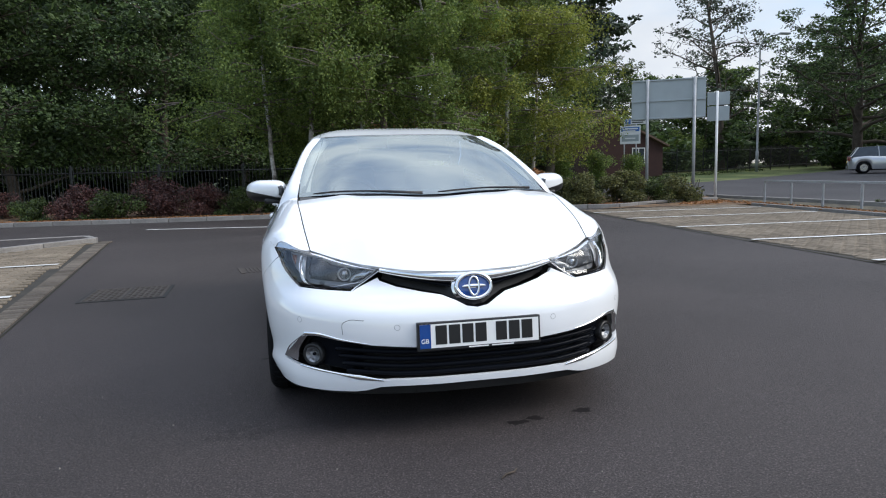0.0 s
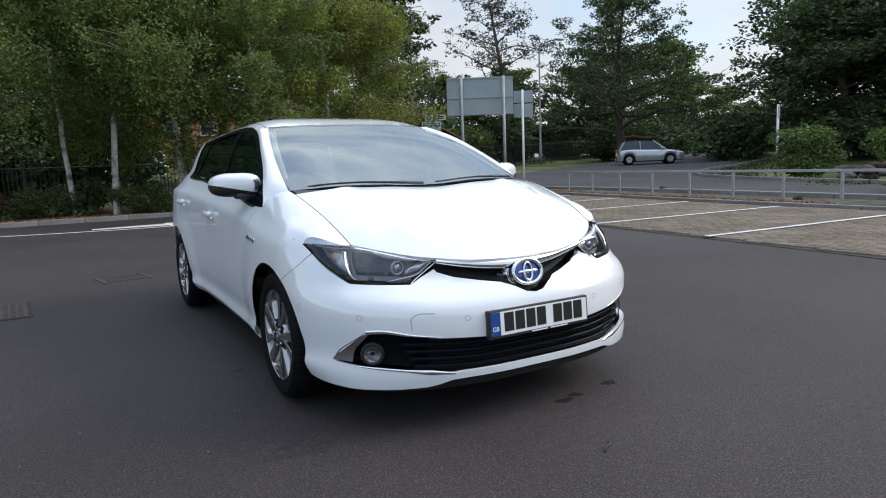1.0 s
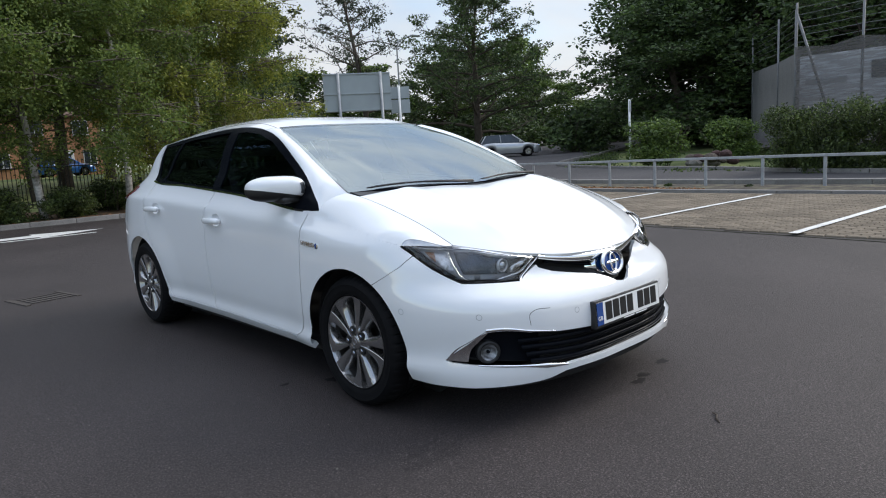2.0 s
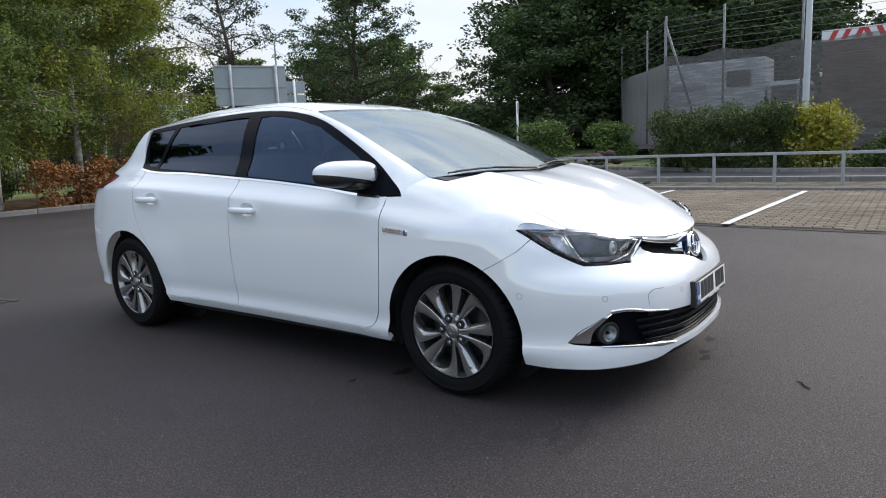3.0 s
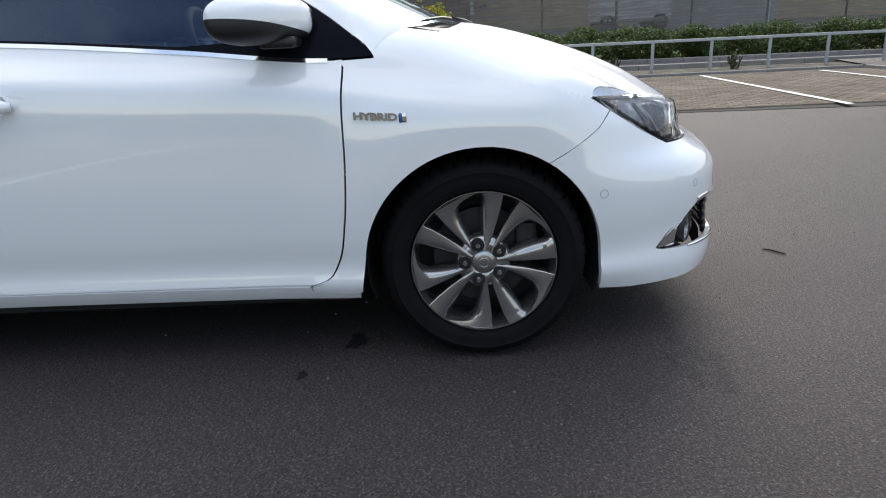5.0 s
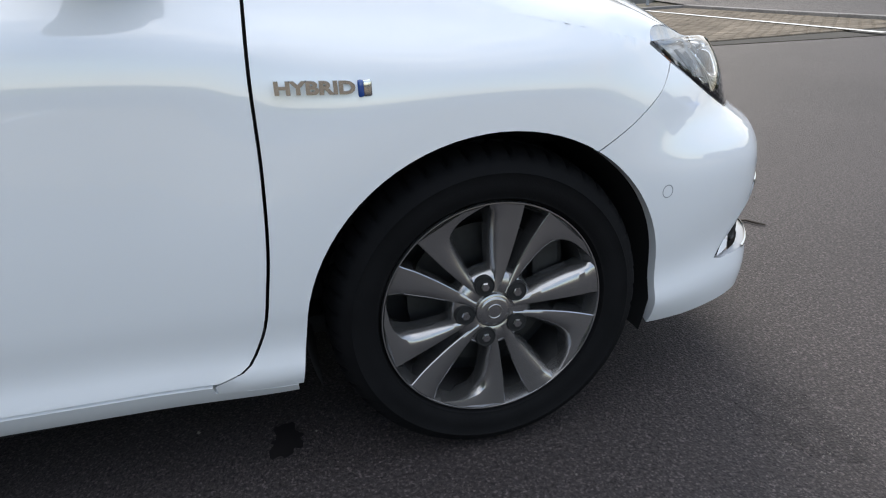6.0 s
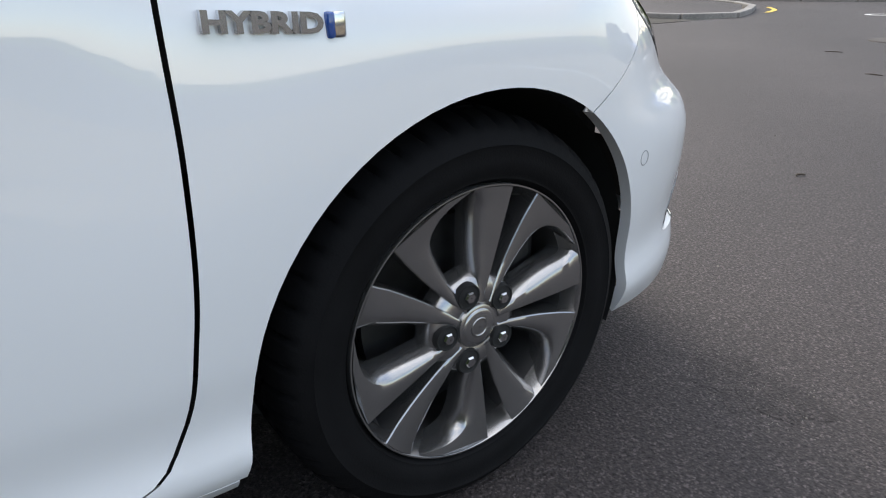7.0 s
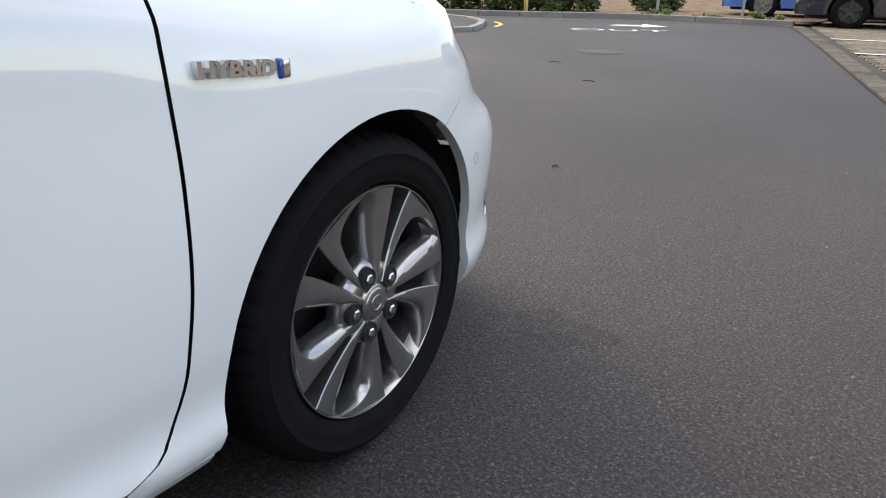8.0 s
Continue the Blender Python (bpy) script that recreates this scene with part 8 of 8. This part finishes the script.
# ---- other vehicles ----
def plain_car(name, label, paint, long, wide, high, at, nose=0.9, boot=0.55, hatch_=True, plate_mat="plate"):
    """A parked car, nose towards +x: body, glasshouse, lamps and wheels."""
    c = thing(name, label, "car", at=at)
    L, Wd = long / 2, wide / 2
    axle = (L - nose, -L + 0.75)
    r = 0.32
    top = ease([-L, -L + 0.08, -L + 0.7, 0, L - 1.2, L - 0.5, L - 0.08, L], [0.62, 0.88, 0.95, 0.93, 0.90, 0.80, 0.66, 0.50])
    plan = ease([-L, -L + 0.15, -L + 0.6, 0, L - 0.7, L - 0.2, L], [0.72, 0.88, 0.98, 1.0, 0.97, 0.84, 0.62])
    def low(x):
        z = 0.24
        for a in axle:
            if abs(x - a) < r + 0.045:
                z = max(z, 0.32 + math.sqrt((r + 0.045) ** 2 - (x - a) ** 2))
        return z
    xs = sorted(set(np.linspace(-L, L, 70).tolist() + [a + s * (r + 0.045) for a in axle for s in (-0.999, 0.999)]))
    rows = []
    for x in xs:
        z0, z1, w = low(x), top(x), Wd * plan(x)
        ring = []
        for t, k in ((0.0, 0.96), (0.25, 0.99), (0.55, 1.0), (0.8, 0.97), (0.94, 0.90), (1.0, 0.78)):
            ring.append((x, -w * k, lerp(z0, z1, t)))
        ring.append((x, 0, z1 + 0.03))
        rows.append(ring + [(p[0], -p[1], p[2]) for p in ring[-2::-1]])
    n = len(rows[0])
    verts = [p for ring in rows for p in ring]
    faces = [(i * n + k, (i + 1) * n + k, (i + 1) * n + k + 1, i * n + k + 1) for i in range(len(rows) - 1) for k in range(n - 1)]
    faces += [tuple(range(n))[::-1], tuple((len(rows) - 1) * n + k for k in range(n))]
    body_ = data_part("body", verts, faces, paint, c, "", True)
    x_a, x_b = L - 1.15, -L + (0.12 if hatch_ else 0.75)
    x_c, x_d = x_a - 0.75, x_b + (0.35 if hatch_ else 0.6)
    def shell(z_lo, z_hi, inset):
        prof = [(x_a, 0.90), (x_c, high - 0.03), ((x_c + x_d) / 2, high), (x_d, high - 0.05), (x_b, 0.93)]
        vs, fs = [], []
        for s in (-1, 1):
            for x, z in prof:
                k = (z - 0.9) / (high - 0.9)
                vs.append((x, s * Wd * (0.90 - 0.17 * k), z))
        for k in range(4):
            fs.append((k, k + 1, 5 + k + 1, 5 + k))
        fs += [(0, 1, 2, 3, 4), (9, 8, 7, 6, 5)]
        return vs, fs
    v, f = shell(0, 0, 0)
    gh = data_part("glasshouse", v, f, "pane", c, "dark window glass")
    bm = bm_from(*grid_mesh(lambda u, t: Vector((lerp(x_c + 0.05, x_d - 0.05, t), lerp(-1, 1, u) * Wd * 0.73, high + 0.012 - 0.03 * abs(2 * u - 1) ** 3 - 0.035 * abs(2 * t - 1) ** 2)), 10, 10))
    part("roof", bm, paint, gh, "", True)
    for x0, x1, z1 in ((x_a, x_c, high - 0.02), ((x_c + x_d) / 2 + 0.1, (x_c + x_d) / 2 + 0.05, high - 0.02), (x_b + 0.02, x_d, high - 0.05)):
        for s in (-1, 1):
            bm = bmesh.new()
            tube(bm, [(x0, s * Wd * 0.905, 0.9), (x1, s * Wd * 0.735, z1)], 0.035, 6)
            part("pillar", bm, paint, gh)
    for a in axle:
        for s in (-1, 1):
            wheel_simple(c, a, s * (Wd - 0.12), 0.32, r, 0.22, "Y", "alloy_inner" if paint == "navy" else "alloy")
    for s in (-1, 1):
        bm = bmesh.new()
        box(bm, L - 0.30, L - 0.10, s * Wd * 0.60 - 0.17, s * Wd * 0.60 + 0.17, 0.60, 0.72, 0.04)
        part("headlamp", bm, "reflector", c, "clear headlamp")
        bm = bmesh.new()
        box(bm, -L + 0.02, -L + 0.14, s * Wd * 0.72 - 0.10, s * Wd * 0.72 + 0.10, 0.68, 0.95, 0.03)
        part("tail_lamp", bm, "red_lens", c, "red tail lamp")
        bm = bmesh.new()
        box(bm, x_a - 0.35, x_a - 0.15, s * (Wd * 0.92) - 0.02 + s * 0.10, s * (Wd * 0.92) + 0.02 + s * 0.10, 0.93, 1.06, 0.018)
        part("door_mirror", bm, paint, c)
    bm = bmesh.new()
    box(bm, L - 0.06, L + 0.015, -Wd * 0.5, Wd * 0.5, 0.28, 0.46, 0.02)
    part("grille", bm, "black_plastic", c)
    bm = bmesh.new()
    box(bm, -L - 0.02, -L + 0.03, -0.26, 0.26, 0.58, 0.69, 0.004)
    part("number_plate", bm, "plate_yellow", c, "yellow plate without characters")
    bm = bmesh.new()
    box(bm, -L + 0.2, L - 0.2, -Wd * 0.8, Wd * 0.8, 0.18, 0.3, 0.03)
    part("floor_pan", bm, "under", c)
    return c


def parked(x, y, turn, up=0.0):
    return pose(x, y, lift(x, y) + up, 0, 0, turn)


plain_car("hatchback_car", "silver hatchback on the road beyond the railing", "silver", 4.1, 1.7, 1.46, parked(31.0, 26.7, -40))
plain_car("saloon_car", "bright blue car parked at the exit", "blue", 4.4, 1.8, 1.38, parked(-0.24, -17.6, 6), hatch_=False)
plain_car("estate_car", "black car parked on the paved bay", "navy", 4.5, 1.84, 1.62, parked(-2.13, -15.0, 7))
plain_car("hatchback_car", "green car parked before the terraced houses", "green_car", 3.9, 1.7, 1.45, parked(4.4, 52, 10))
plain_car("hatchback_car", "dark blue car parked before the terraced houses", "blue", 4.0, 1.7, 1.45, parked(10.8, 52, 5))


# ---- block paving, last ----
def paving(name, label, corner, cols, rows, near, left_edge, right_edge, turn=0.0, border=None):
    """Rectangular blocks in stretcher bond between two edges: the near ones are parts of their own, the rest is joined."""
    area = thing(name, label, "paving", kind="structure")
    a, b, top = 0.102, 0.205, 0.024
    bm = bmesh.new()
    box(bm, -b / 2 + 0.007, b / 2 - 0.007, -a / 2 + 0.007, a / 2 - 0.007, -0.03, 0, 0)
    bmesh.ops.bevel(bm, geom=[e for e in bm.edges if all(v.co.z > -0.001 for v in e.verts)], offset=0.009, segments=1, affect="EDGES")
    me = bpy.data.meshes.new("block")
    bm.to_mesh(me)
    bm.free()
    me.materials.append(M["paver"])
    rng = random.Random(3)
    base = [(v.co.x, v.co.y, v.co.z) for v in me.vertices]
    polys = [tuple(p.vertices) for p in me.polygons]
    verts, faces, singles = [], [], 0
    y = corner[1]
    for j in range(rows):
        y = corner[1] + j * a
        for i in range(cols):
            x = corner[0] + i * b + (b / 2 if j % 2 else 0)
            yy = y
            if turn:
                x, yy = (corner[0] + (x - corner[0]) * math.cos(turn) - (yy - corner[1]) * math.sin(turn), corner[1] + (x - corner[0]) * math.sin(turn) + (yy - corner[1]) * math.cos(turn))
            if not (left_edge(yy) + b * 0.55 < x < right_edge(yy) - b * 0.55):
                continue
            z = top + rng.uniform(-0.002, 0.002) + lift(x, yy)
            if near(x, yy) and singles < 300:
                ob = new("block", me)
                ob.parent = area
                ob.matrix_basis = pose(x, yy, z, rng.uniform(-0.6, 0.6), rng.uniform(-0.6, 0.6), math.degrees(turn) + rng.uniform(-1, 1))
                singles += 1
            else:
                k = len(verts)
                verts += [(x + p[0] * math.cos(turn) - p[1] * math.sin(turn), yy + p[0] * math.sin(turn) + p[1] * math.cos(turn), z + p[2]) for p in base]
                faces += [tuple(k + q for q in p) for p in polys]
    tagged(data_part("blocks", verts, faces, "paver_joined", area), kind="stuff")
    if border:
        # a course of darker blocks laid across the edge
        verts, faces = [], []
        for y in np.arange(border[0], border[1], a * 1.01):
            slope = math.atan2(right_edge(y + 0.2) - right_edge(y - 0.2), 0.4)
            x, z = right_edge(y) + 0.125, top + rng.uniform(-0.002, 0.002) + lift(0, y)
            k, c, d = len(verts), math.cos(-slope), math.sin(-slope)
            verts += [(x + p[0] * c - p[1] * d, y + p[0] * d + p[1] * c, z + p[2]) for p in base]
            faces += [tuple(k + q for q in p) for p in polys]
        tagged(data_part("border_blocks", verts, faces, "paver_edge", area), kind="stuff")
    return area


paving("paving_east", "sandy grey block paving of the parking bays", (11.3, -8.3), 103, 62, lambda x, y: x < 6.4 and -4.2 < y < 1.0, lambda y: lane_right(y), lambda y: 10.33 + max(0, (y - 4.5) * 0.11), turn=radians(90))
paving("paving_west", "sandy grey block paving of the parking bays", (-5.2, -17.0), 31, 276, lambda x, y: x > lane_left(y) - 0.8 and -10 < y < -5.5, lambda y: max(lane_left(y) - 5.0, float(np.interp(y, [5.9, 6.75, 7.35, 7.95, 8.85, 9.48], [-9.5, -7.0, -5.7, -5.22, -4.58, -4.12]))) - 0.1, lambda y: lane_left(y) - 0.24, turn=radians(10.5), border=(-14.0, 9.35))
flat_sheet("paving_bed", EDGE_R[::-1] + [(10.4, -7.9), (10.4, 4.5), (11.4, 12.8)], 0.006, "joint", label="dark jointing sand under the blocks", kind="structure", category="sand")
flat_sheet("paving_bed", EDGE_L + [(lane_left(-14) - 5.1, -16.5), (lane_left(8.6) - 5.1, 8.3), (-5.3, 9.3), (-4.02, 9.5)], 0.006, "joint", label="dark jointing sand under the blocks", kind="structure", category="sand")
